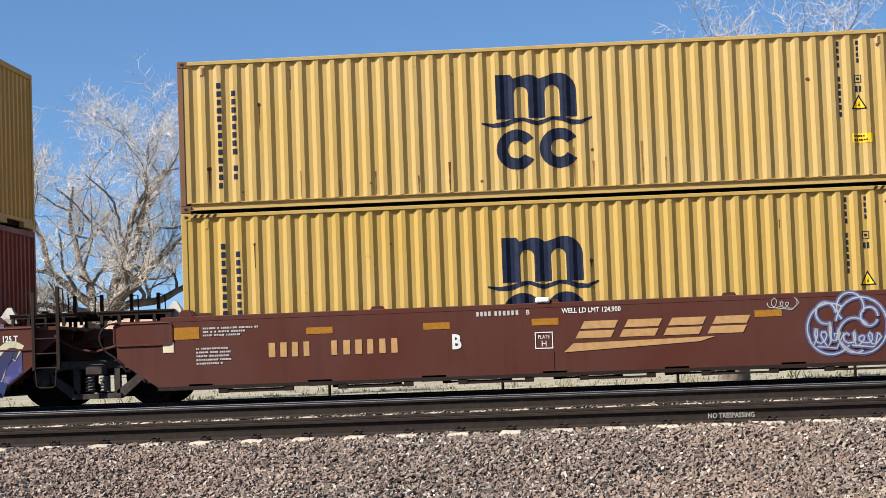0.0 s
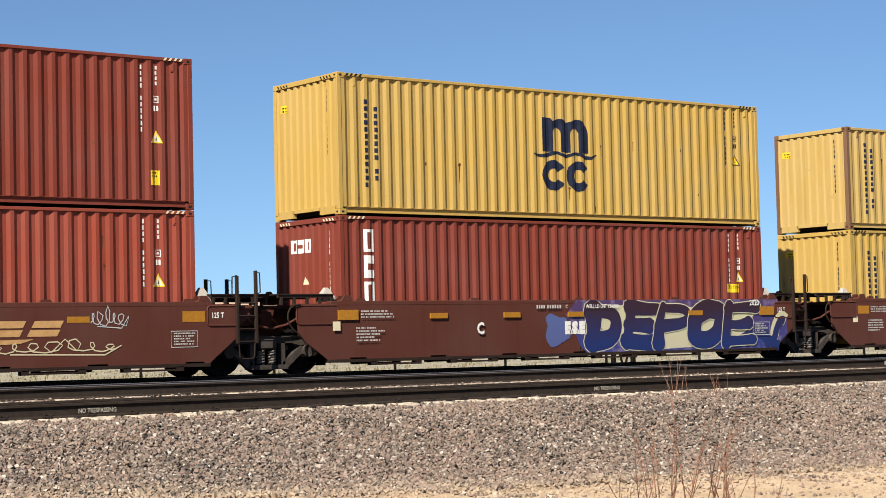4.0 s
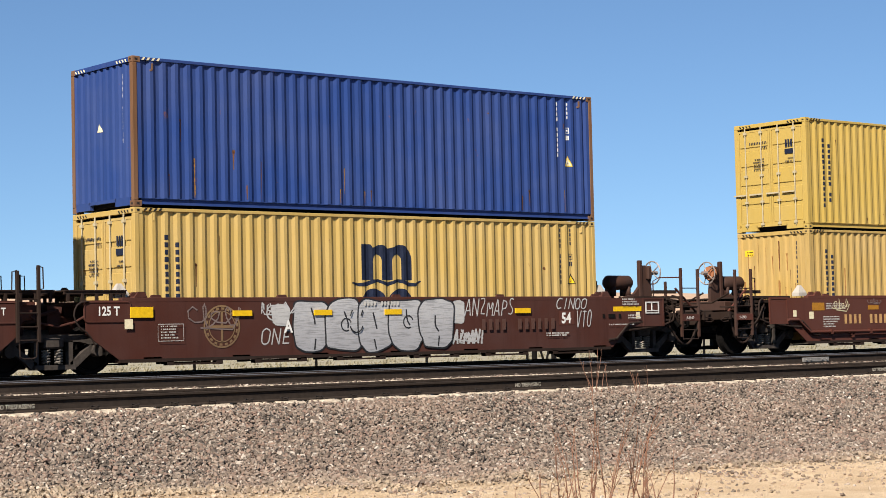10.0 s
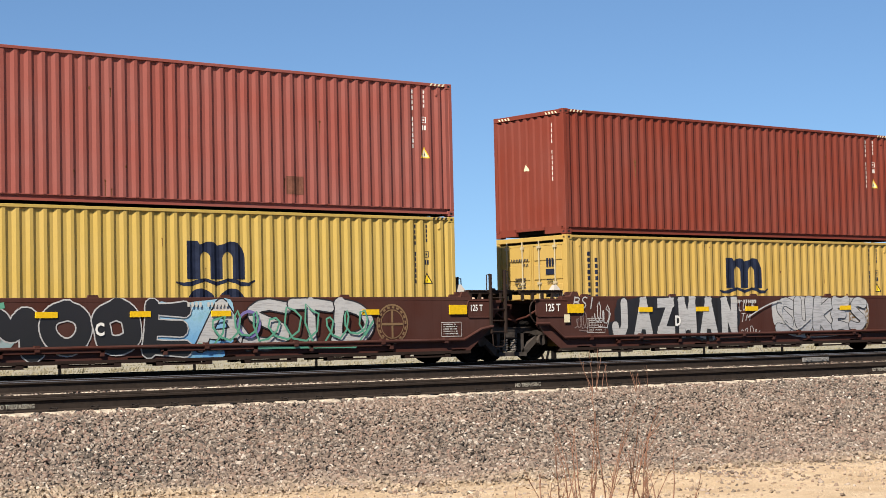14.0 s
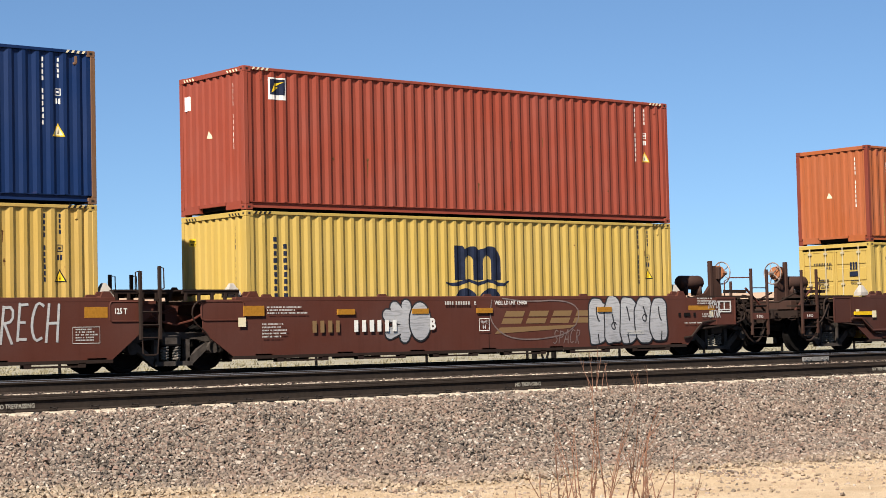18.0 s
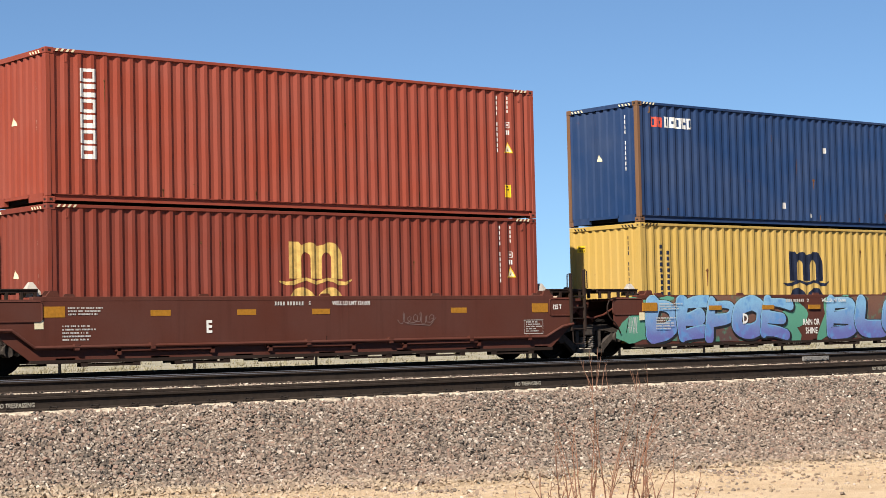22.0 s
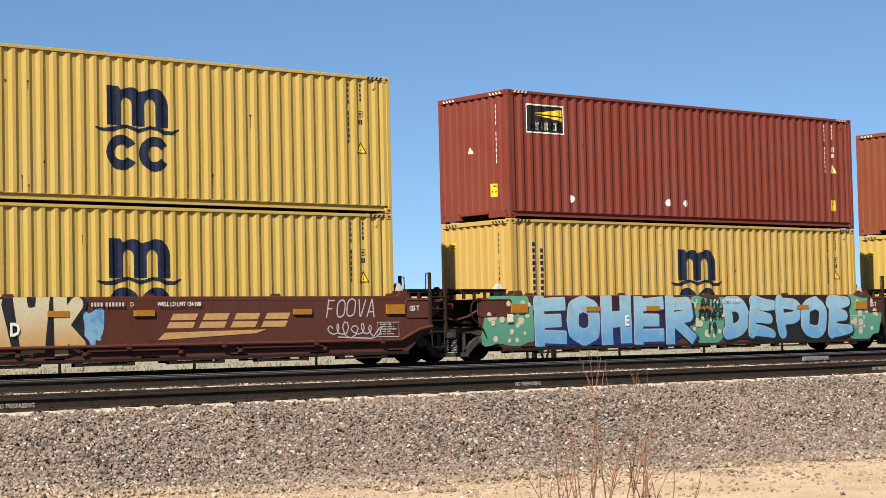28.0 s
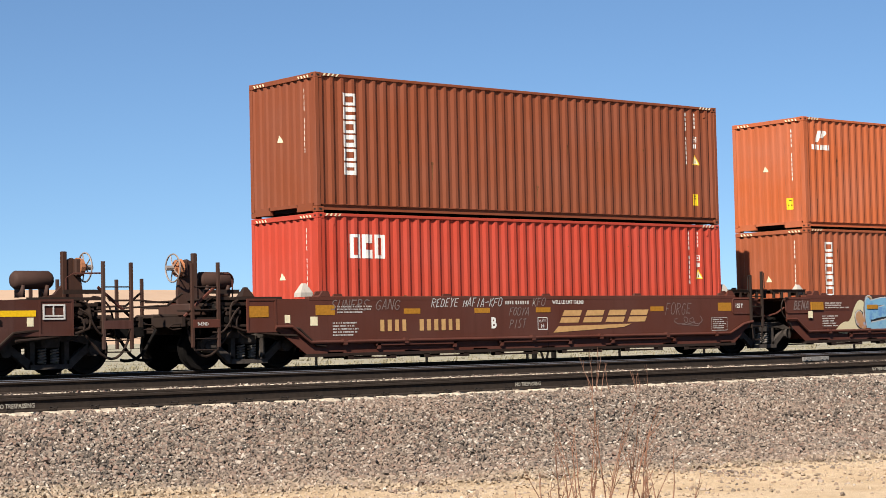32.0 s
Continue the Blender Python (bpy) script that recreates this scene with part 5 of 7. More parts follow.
for uu, cc, zz in ((9, upper(9), 1.68), (19, lower(19), 1.98)):
    name_blocks(cc, 3, 0.85, zz - 0.02, 0.95, 0.5, W, seed=7, label="white name blocks")
for cc, zz in ((upper(13), 2.55), (lower(14), 2.6), (upper(15), 2.5), (lower(18), 2.55), (upper(19), 2.5)):
    name_blocks(cc, 6, 0.72, zz, 0.34, 1.75, W, seed=11, upright=True, label="white upright name blocks", key=("tri", zz))
name_blocks(upper(11), 5, 0.55, 2.28, 1.75, 0.36, Y, seed=4, label="yellow name blocks")
decal("owner_name_small", upper(11), bars(2, 0.6, 2.12, 0.2, 0.1), W, "corr", joined=True)
decal("owner_name_small", upper(11), bars(4, 0.82, 2.1, 0.7, 0.14, 0.15), plain("red marking paint", (0.5, 0.03, 0.05)), "corr", lift=0.001, joined=True)
decal("owner_name_small", upper(11), bars(7, 1.56, 2.1, 0.75, 0.1), W, "corr", joined=True)
name_blocks(upper(12), 2, 0.5, 2.30, 0.42, 0.24, plain("red-orange marking paint", (0.55, 0.08, 0.05)), seed=3)
name_blocks(upper(12), 5, 0.95, 2.30, 1.0, 0.26, W, seed=4, label="white name blocks")
for px, pz, ps in ((6.9, 1.95, 0.14), (5.2, 0.45, 0.16), (11.2, 1.5, 0.12), (11.35, 0.35, 0.16), (11.7, 0.3, 0.12), (6.3, 0.25, 0.1)):
    decal("paint_patch", upper(12), [rect(px, px + ps, pz, pz + ps)], M["grey"], "corr")
owner_mark(lower(13), 2.27, plain("ochre marking paint", (0.42, 0.27, 0.08)), True)
decal("emblem", upper(16), [rect(0.6, 1.75, 1.95, 2.6)], M["black"], "corr", label="black and white square emblem")
decal("emblem_edge", upper(16), strip([(0.61, 1.96), (1.74, 1.96), (1.74, 2.59), (0.61, 2.59)], 0.035, True), W, "corr", lift=0.002)
decal("emblem_beam", upper(16), [[(0.85, 2.4), (1.7, 2.52), (1.7, 2.36)], [(0.85, 2.36), (1.7, 2.33), (1.7, 2.25)]], Y, "corr", lift=0.002, joined=True)
name_blocks(upper(16), 6, 0.72, 2.02, 0.98, 0.18, W, seed=12)
for px in (1.95, 5.15, 5.75):
    decal("paint_patch", upper(16), [arc(px, 0.48, 0.09, 0, 330, 9)], W, "corr", label="round white paint patch")
for px, pz in ((0.95, 0.45), (6.6, 0.85)):
    decal("paint_patch", upper(15), [arc(px, pz, 0.07, 0, 330, 9)], W, "corr")
decal("emblem", upper(18), [[(0.5, 2.25), (0.62, 2.25), (0.74, 2.55), (0.62, 2.55)], [(0.68, 2.36), (0.82, 2.36), (0.95, 2.48), (0.92, 2.56), (0.78, 2.56)]], W, "corr", label="white slanted emblem")
decal("owner_name_small", upper(18), bars(7, 0.35, 2.05, 0.75, 0.13, 0.25), W, "corr", joined=True)
# a mark whose lower half has been painted over
mk = plain("half-covered navy marking", (0.05, 0.05, 0.05))
fresh = paint("fresh yellow patch paint", (0.64, 0.45, 0.14), 0.5, 0.1, 0.15, 0.0)
decal("paint_patch", upper(6), [rect(4.6, 5.5, 1.0, 2.72), rect(5.5, 6.0, 2.3, 2.78)], fresh, "corr", label="fresh patch of yellow paint")
decal("owner_mark", upper(6), [[(a, b) for a, b in s] for s in strip([(5.45, 1.5), (5.6, 1.46), (5.75, 1.46), (5.95, 1.5), (6.1, 1.46), (6.35, 1.47), (6.9, 1.5)], 0.07)] +
      [rect(5.62, 5.86, 1.55, 1.9), [(6.1, 2.25), (6.3, 2.25), (6.45, 2.1), (6.45, 1.6), (6.22, 1.6), (6.22, 2.0)]] + band(6.62, 1.98, 0.28, 0.2, 0, 110) + [rect(6.7, 6.9, 1.55, 1.98)] +
      [rect(5.62, 5.78, 0.98, 1.3)] + band(5.85, 1.25, 0.18, 0.1, 60, 150) + [[(6.35, 1.35), (6.6, 1.4), (6.75, 1.22), (6.55, 1.28)]], M["ink"], "corr", label="broken dark shipping mark")
stain = plain("soot stain on paint", (0.24, 0.075, 0.025), 0.8, 0, 0.5, 6)
rs = random.Random(8)
for k in range(16):
    sx0, sz0 = 5.3 + k * 0.2 + rs.uniform(-0.1, 0.1), 0.3 + 0.5 * math.sin(k / 15 * 3.0) + rs.uniform(-0.1, 0.2)
    decal("stain", upper(9), [arc(sx0, sz0, rs.uniform(0.04, 0.13), 0, 330, 8, rs.uniform(0.08, 0.2))], stain, "corr", lift=0.0004 * k)


# rust spots and runs on the boxes
RUST = plain("dark rust stain", (0.10, 0.042, 0.018), 0.85, 0, 0.4, 25)


def rust_shapes(seed):
    r, out = random.Random(seed), []
    for k in range(9):
        x, z, q = r.uniform(0.4, LEN - 0.4), r.choice((0.22, 0.25, 0.3, 0.6, 1.1, 1.7, 2.2)) + r.uniform(0, 0.2), r.uniform(0.012, 0.04)
        out.append([(x + q * r.uniform(0.6, 1.2) * math.cos(a), z + q * r.uniform(0.6, 1.3) * math.sin(a)) for a in (0, 0.8, 1.6, 2.4, 3.1, 3.9, 4.7, 5.5)])
        if r.random() < 0.6:
            d = r.uniform(0.1, 0.45)
            z1 = max(0.18, z - d)
            out.append([(x - q * 0.45, z), (x + q * 0.45, z), (x + 0.006, z1), (x - 0.006, z1)])
    return out


for u, pair in enumerate(BOXES):
    for k, c in enumerate(pair):
        decal("rust_stain", c, rust_shapes((u * 2 + k) % 9), RUST, "corr", ("rust", (u * 2 + k) % 9), lift=-0.0022, joined=True)


def rust_runs(c, surface, spots, tall, seed):
    """Long brown runs of rust down a wall, each a ragged strip."""
    r = random.Random(seed)
    for k in range(spots[2]):
        a = spots[0] + (spots[1] - spots[0]) * r.random()
        z1, w = r.uniform(*tall), r.uniform(0.008, 0.03)
        z0 = max(0.2, z1 - r.uniform(0.4, 1.6))
        n = 6
        left = [(a - w * r.uniform(0.4, 1.0) * (1 - i / n * 0.6), z1 + (z0 - z1) * i / n) for i in range(n + 1)]
        right = [(a + w * r.uniform(0.4, 1.0) * (1 - i / n * 0.6), z1 + (z0 - z1) * i / n) for i in range(n + 1)]
        decal("rust_run", c, [[left[i], right[i], right[i + 1], left[i + 1]] for i in range(n)], RUST_RUN if k % 3 else RUST, surface, lift=-0.0025 + 0.0002 * k, joined=True)


RUST_RUN = plain("brown rust run", (0.21, 0.105, 0.035), 0.85, 0, 0.4, 12)
rust_runs(lower(4), "end", (0.15, 2.3, 22), (0.8, 2.75), 3)
rust_runs(lower(4), "corr", (0.2, 1.6, 9), (0.8, 2.7), 4)
rust_runs(lower(4), "corr", (1.6, 12.0, 12), (0.8, 2.7), 5)
rust_runs(upper(9), "corr", (0.3, 11.9, 16), (0.5, 1.5), 6)
rust_runs(upper(0), "corr", (0.3, 11.9, 10), (0.4, 0.9), 7)
rust_runs(upper(5), "corr", (0.3, 11.9, 9), (0.4, 1.0), 8)
rust_runs(lower(9), "end", (0.2, 2.3, 8), (0.5, 1.6), 9)


# ---- lettering and spray paint on the cars ----
def spray(name, top, low, rough=0.55, hatch=0.0, spot=None):
    """Spray paint that runs from one colour at the sill's foot to another at its top."""
    top, low = tuple(c * 0.64 for c in top), tuple(c * 0.64 for c in low)
    def build(t, p):
        tc = t.nodes.new("ShaderNodeTexCoord")
        sep = node(t, "SeparateXYZ")
        t.links.new(tc.outputs["Object"], sep.inputs[0])
        v = coords(t)
        n1 = noise_of(t, v, 2.2, 3)
        ad = t.nodes.new("ShaderNodeMath")
        ad.operation, ad.inputs[1].default_value = "MULTIPLY_ADD", 0.5
        t.links.new(n1, ad.inputs[0])
        t.links.new(sep.outputs["Z"], ad.inputs[2])
        c = mix(t, ramp(t, ad.outputs[0], 0.7, 1.45), low, top)
        c = mix(t, ramp(t, noise_of(t, v, 30, 4), 0.45, 0.75, 0, 0.25), c, tuple(q * 0.55 for q in low))
        if spot:
            c = mix(t, ramp(t, noise_of(t, v, 4.2, 2), 0.52, 0.66, 0, 0.85), c, tuple(q * 0.68 for q in spot))
        if hatch:
            c = mix(t, ramp(t, noise_of(t, coords(t, (3.0, 3.0, 34.0)), 1.0, 2), 0.50, 0.62, 0, hatch), c, tuple(q * 0.32 for q in low))
        t.links.new(c, p.inputs["Base Color"])
        p.inputs["Roughness"].default_value = rough
    return material(name, build)


S = dict(
    silver=spray("silver spray paint", (0.56, 0.55, 0.55), (0.44, 0.43, 0.44), hatch=0.42), chalk=spray("chalk-white spray paint", (0.60, 0.58, 0.56), (0.52, 0.50, 0.48), hatch=0.3),
    cyan=spray("sky-blue spray paint", (0.36, 0.60, 0.74), (0.14, 0.38, 0.66), spot=(0.24, 0.46, 0.52)), teal=spray("teal spray paint", (0.30, 0.50, 0.58), (0.14, 0.40, 0.47), spot=(0.55, 0.55, 0.36)),
    azure=spray("blue and violet spray paint", (0.26, 0.52, 0.76), (0.16, 0.17, 0.46), spot=(0.12, 0.30, 0.60)), green=spray("green spray paint", (0.13, 0.40, 0.26), (0.10, 0.32, 0.21)),
    pale=spray("pale yellow-cream spray paint", (0.66, 0.62, 0.38), (0.66, 0.60, 0.40)), night=spray("plum and navy spray paint", (0.034, 0.008, 0.018), (0.008, 0.024, 0.14)),
    violet=spray("violet-blue spray paint", (0.085, 0.04, 0.13), (0.035, 0.05, 0.23), spot=(0.20, 0.15, 0.28)), lilac=spray("lilac spray paint", (0.22, 0.18, 0.42), (0.2, 0.16, 0.4)),
    cream=spray("cream spray paint", (0.72, 0.64, 0.40), (0.70, 0.58, 0.36)), pink=spray("pink spray paint", (0.60, 0.36, 0.38), (0.52, 0.26, 0.33), spot=(0.42, 0.22, 0.36)),
    rust=spray("orange-brown spray paint", (0.55, 0.34, 0.18), (0.45, 0.19, 0.06), spot=(0.30, 0.36, 0.5)), sky=spray("light blue spray paint", (0.20, 0.44, 0.64), (0.26, 0.46, 0.58), spot=(0.10, 0.24, 0.50)),
    black=spray("black spray paint", (0.014, 0.013, 0.016), (0.012, 0.012, 0.012)), sand=spray("cream to orange spray paint", (0.72, 0.62, 0.40), (0.62, 0.34, 0.10)),
    gold=spray("faded gold spray paint", (0.27, 0.16, 0.06), (0.25, 0.14, 0.055)), ghost=spray("faded grey chalk", (0.25, 0.18, 0.16), (0.22, 0.15, 0.13), hatch=0.6),
    wash=spray("washed-out white spray paint", (0.30, 0.24, 0.22), (0.26, 0.20, 0.18), hatch=0.5, spot=(0.10, 0.045, 0.032)),
    haze=spray("pale blue spray haze", (0.42, 0.50, 0.50), (0.30, 0.40, 0.40), spot=(0.10, 0.16, 0.17)),
    umber=spray("brown spray shading", (0.22, 0.10, 0.06), (0.12, 0.06, 0.05), spot=(0.07, 0.25, 0.16)),
    roundel=spray("ghost of gold paint", (0.108, 0.045, 0.027), (0.098, 0.04, 0.024)),
    ring=spray("worn gold paint", (0.27, 0.16, 0.07), (0.21, 0.12, 0.055)),
    blue=spray("mid-blue spray paint", (0.10, 0.14, 0.34), (0.10, 0.12, 0.3)),
)
FORMS = dict(
    comb=[[(0.15, 0), (0.15, 1)], [(0.15, 0.93), (0.9, 0.95)], [(0.15, 0.5), (0.75, 0.5)], [(0.15, 0.07), (0.9, 0.05)]],
    hoop=[[(0.5, 1), (0.12, 0.85), (0.08, 0.5), (0.12, 0.15), (0.5, 0), (0.88, 0.15), (0.92, 0.5), (0.88, 0.85), (0.5, 1)]],
    gate=[[(0.14, 0), (0.14, 1)], [(0.86, 0), (0.86, 1)], [(0.14, 0.5), (0.86, 0.5)]],
    leaf=[[(0.15, 0), (0.15, 1)], [(0.15, 0.95), (0.8, 0.95), (0.85, 0.6), (0.15, 0.52)], [(0.3, 0.5), (0.9, 0)]],
    bow=[[(0.15, 0), (0.15, 1)], [(0.15, 0.95), (0.8, 0.92), (0.75, 0.6), (0.2, 0.53)], [(0.2, 0.5), (0.9, 0.45), (0.85, 0.06), (0.15, 0.05)]],
    peak=[[(0.05, 0), (0.45, 1)], [(0.5, 1), (0.95, 0)], [(0.25, 0.3), (0.75, 0.3)]],
    zig=[[(0.1, 0.93), (0.9, 0.93), (0.12, 0.07), (0.92, 0.07)]],
    fork=[[(0.15, 0), (0.15, 1)], [(0.9, 1), (0.2, 0.5), (0.95, 0)]],
    cup=[[(0.12, 1), (0.12, 0.3), (0.3, 0.02), (0.7, 0.02), (0.88, 0.3), (0.88, 1)]],
    dish=[[(0.9, 0.9), (0.4, 1.0), (0.1, 0.7), (0.1, 0.3), (0.4, 0.0), (0.9, 0.1)]],
    worm=[[(0.88, 0.9), (0.4, 1.0), (0.1, 0.75), (0.45, 0.52), (0.88, 0.3), (0.6, 0.0), (0.1, 0.08)]],
    vale=[[(0.08, 1), (0.45, 0.02)], [(0.5, 0.02), (0.92, 1)]],
    crag=[[(0.08, 0), (0.12, 1), (0.5, 0.25), (0.88, 1), (0.92, 0)]],
    flag=[[(0.15, 0), (0.15, 1)], [(0.15, 0.93), (0.85, 0.9), (0.85, 0.5), (0.15, 0.45)]],
    dome=[[(0.15, 0.03), (0.15, 0.97)], [(0.15, 0.95), (0.7, 0.9), (0.9, 0.5), (0.7, 0.1), (0.15, 0.05)]],
    nave=[[(0.12, 0), (0.12, 1)], [(0.12, 1), (0.88, 0)], [(0.88, 0), (0.88, 1)]],
    keel=[[(0.05, 1), (0.25, 0), (0.5, 0.7), (0.75, 0), (0.95, 1)]],
    post=[[(0.5, 0), (0.5, 1)], [(0.08, 0.94), (0.92, 0.94)]],
    gulf=[[(0.9, 0.85), (0.5, 1.0), (0.12, 0.75), (0.1, 0.3), (0.45, 0.0), (0.88, 0.12), (0.9, 0.45), (0.55, 0.45)]],
    pole=[[(0.5, 0), (0.5, 1)]],
    step=[[(0.15, 1), (0.15, 0.05), (0.85, 0.05)]],
    oar=[[(0.15, 0), (0.15, 1)], [(0.15, 0.95), (0.9, 0.97)], [(0.15, 0.52), (0.7, 0.5)]],
    cross=[[(0.1, 1), (0.9, 0)], [(0.9, 1), (0.1, 0)]],
    branch=[[(0.1, 1), (0.5, 0.5), (0.5, 0)], [(0.9, 1), (0.5, 0.5)]],
    nine=[[(0.85, 0.0), (0.88, 0.8), (0.5, 1.0), (0.12, 0.78), (0.45, 0.5), (0.86, 0.7)]],
    swan=[[(0.1, 0.8), (0.5, 1.0), (0.88, 0.75), (0.1, 0.05), (0.9, 0.05)]],
    hook=[[(0.75, 1), (0.75, 0.25), (0.5, 0.02), (0.1, 0.1), (0.05, 0.3)]],
)


SPELL = dict(zip("EOHRBAZKUCSVMPDNWTJGILFXY", "comb hoop gate leaf bow peak zig fork cup dish worm vale crag flag dome nave keel post hook gulf pole step oar cross branch".split()))
SPELL.update({"0": "hoop", "1": "pole", "2": "swan", "9": "nine", "!": "pole"})


def beads(pts, w, n=10, square=False):
    """A fat stroke: a quad for each step and a disc at each point, or square ends; w is one width or one for each point."""
    ws = w if isinstance(w, list) else [w] * len(pts)
    out = []
    if square:
        for k, (a, b) in enumerate(zip(pts, pts[1:])):
            d = math.hypot(b[0] - a[0], b[1] - a[1]) or 1
            ux, uz, h = (b[0] - a[0]) / d, (b[1] - a[1]) / d, ws[k] / 2
            a, b = (a[0] - ux * h, a[1] - uz * h), (b[0] + ux * h, b[1] + uz * h)
            out.append([(a[0] - uz * h, a[1] + ux * h), (b[0] - uz * h, b[1] + ux * h), (b[0] + uz * h, b[1] - ux * h), (a[0] + uz * h, a[1] - ux * h)])
        return out
    for k, (a, b) in enumerate(zip(pts, pts[1:])):
        d = math.hypot(b[0] - a[0], b[1] - a[1]) or 1
        nx, nz = -(b[1] - a[1]) / d / 2, (b[0] - a[0]) / d / 2
        p, q = ws[k], ws[k + 1]
        out.append([(a[0] + nx * p, a[1] + nz * p), (b[0] + nx * q, b[1] + nz * q), (b[0] - nx * q, b[1] - nz * q), (a[0] - nx * p, a[1] - nz * p)])
    for (x, z), q in zip(pts, ws):
        out.append([(x + q / 2 * math.cos(2 * math.pi * i / n), z + q / 2 * math.sin(2 * math.pi * i / n)) for i in range(n)])
    return out


def piece(c, forms, x0, x1, z0, z1, fill, edge, wide=0.2, rim=0.05, soft=1, glint=None, seed=1, lean=0.0, base=0.0, label="spray-painted lettering", shade=None, over=None, wild=0.35):
    """Fat spray-painted forms, stroke over stroke, each with its rim, one form lapping over the next."""
    r = random.Random(seed)
    n = len(forms)
    w = (x1 - x0) / n
    hold = lambda shapes: [[(x, min(max(z, SILL_LOW), 1.425)) for x, z in q] for q in shapes]
    for i, f in enumerate(forms):
        gw, gh = w * (over or (1.34 if soft else 1.1)), z1 - z0
        busy = f in ("comb", "bow", "leaf", "flag", "worm", "zig", "peak")
        wd = min(wide * 1.1, gw * 0.36, gh * (0.25 if busy else 0.36))
        pad = wd / 2 + rim
        cx, cz = x0 + (i + 0.5) * w, (z0 + z1) / 2 + r.uniform(-0.02, 0.02)
        tilt, grow = radians(r.uniform(-8, 8)) if soft else radians(r.uniform(-2, 2)), r.uniform(0.94, 1.06)
        rims, fills, glints = ([], []), ([], []), ([], [])
        for k, line in enumerate(FORMS[f]):
            straight = not soft and (len(line) <= 2 or f in ("keel", "zig", "crag", "nave"))
            pts = []
            for a, b in line:
                px, pz = (a - 0.5) * max(0.1, gw - 2 * pad) * grow + r.uniform(-0.04, 0.04) * gw * (1 if soft else 0.3), (b - 0.5) * max(0.1, gh - 2 * pad) + r.uniform(-0.02, 0.02)
                pts.append((cx + px * math.cos(tilt) - pz * math.sin(tilt) + lean * (b - 0.5), cz + px * math.sin(tilt) + pz * math.cos(tilt)))
            if soft and len(pts) == 2:
                m = ((pts[0][0] + pts[1][0]) / 2 + r.uniform(-0.06, 0.06), (pts[0][1] + pts[1][1]) / 2 + r.uniform(-0.04, 0.04))
                pts = rounded([pts[0], m, pts[1]], 1)
            elif soft and len(pts) > 2:
                pts = rounded(pts, 1 if len(pts) > 5 else 2)
            g0, g1, top = r.uniform(1 - wild * 0.6, 1 + wild * 0.5), r.uniform(1 - wild * 0.6, 1 + wild * 0.5), len(pts) - 1
            ws = [wd * (g0 + (g1 - g0) * q / top + 0.12 * math.sin(3.1 * q / top + seed)) if soft else wd for q in range(len(pts))]
            sets = [(rims, beads(pts, [q + 2 * rim for q in ws], square=straight), 0)]
            if shade:
                sets += [(rims, beads([(x + shade[0] * e, z + shade[1] * e) for x, z in pts], [q + rim for q in ws], square=straight), 0) for e in (1, 0.5)]
            if glint:
                sets.append((glints, beads([(x - 0.02, z + 0.022) for x, z in pts], [q * 0.96 for q in ws], square=straight), 6))
            sets.append((fills, beads(pts, [q * (0.93 if glint else 1.0) for q in ws], square=straight), 10))
            for store, shapes, up in sets:
                done = len(store[0])
                store[0].extend(hold(shapes))
                store[1].extend([up * 2.4 + 0.12 * (done + j) for j in range(len(shapes))])
        at = base + i * 0.0046
        for name, store, mat in (("letter_rim", rims, edge), ("letter_glint", glints, glint), ("letter", fills, fill)):
            if store[0]:
                decal(name, c, store[0], mat, "sill", lift=at, layers=store[1], label=label if i == 0 and name == "letter" else "")


def bubbles(c, x0, x1, z0, z1, n, fill, edge, seed=1, base=0.0, rim=0.035, label="silver bubble lettering"):
    """A row of fat rounded lobes that lap over one another, with a few inner strokes."""
    r = random.Random(seed)
    w = (x1 - x0) / n
    for i in range(n):
        a, b = x0 + (i - 0.12) * w, x0 + (i + 1.12) * w
        lo_, hi_ = z0 + r.uniform(0.0, 0.06), z1 - r.uniform(0.0, 0.06)
        at, sd = base + 0.0042 * i, seed * 20 + i
        blob(c, a, b, lo_, hi_, edge, sd, at, 0.05, "letter_rim")
        o = blob(c, a + rim, b - rim, lo_ + rim, hi_ - rim, fill, sd, at + 0.0012, 0.05, "letter")
        if i == 0:
            o["label"] = label
        m, q = (a + b) / 2 + r.uniform(-0.05, 0.05), (lo_ + hi_) / 2 + r.uniform(-0.1, 0.15)
        strokes = strip(rounded([(m - 0.05, q + 0.22), (m + r.uniform(-0.06, 0.06), q), (m + 0.04, q - 0.12)], 1), rim * 1.1)
        if i % 2:
            strokes += strip(arc(m, q - 0.05, w * 0.16, 20, 300, 10), rim * 0.9)
        else:
            strokes += strip([(m + 0.02, lo_ + rim), (m + r.uniform(-0.03, 0.06), lo_ + 0.26)], rim)
        decal("letter_stroke", c, strokes, edge, "sill", lift=at + 0.0024, step=0.00003)


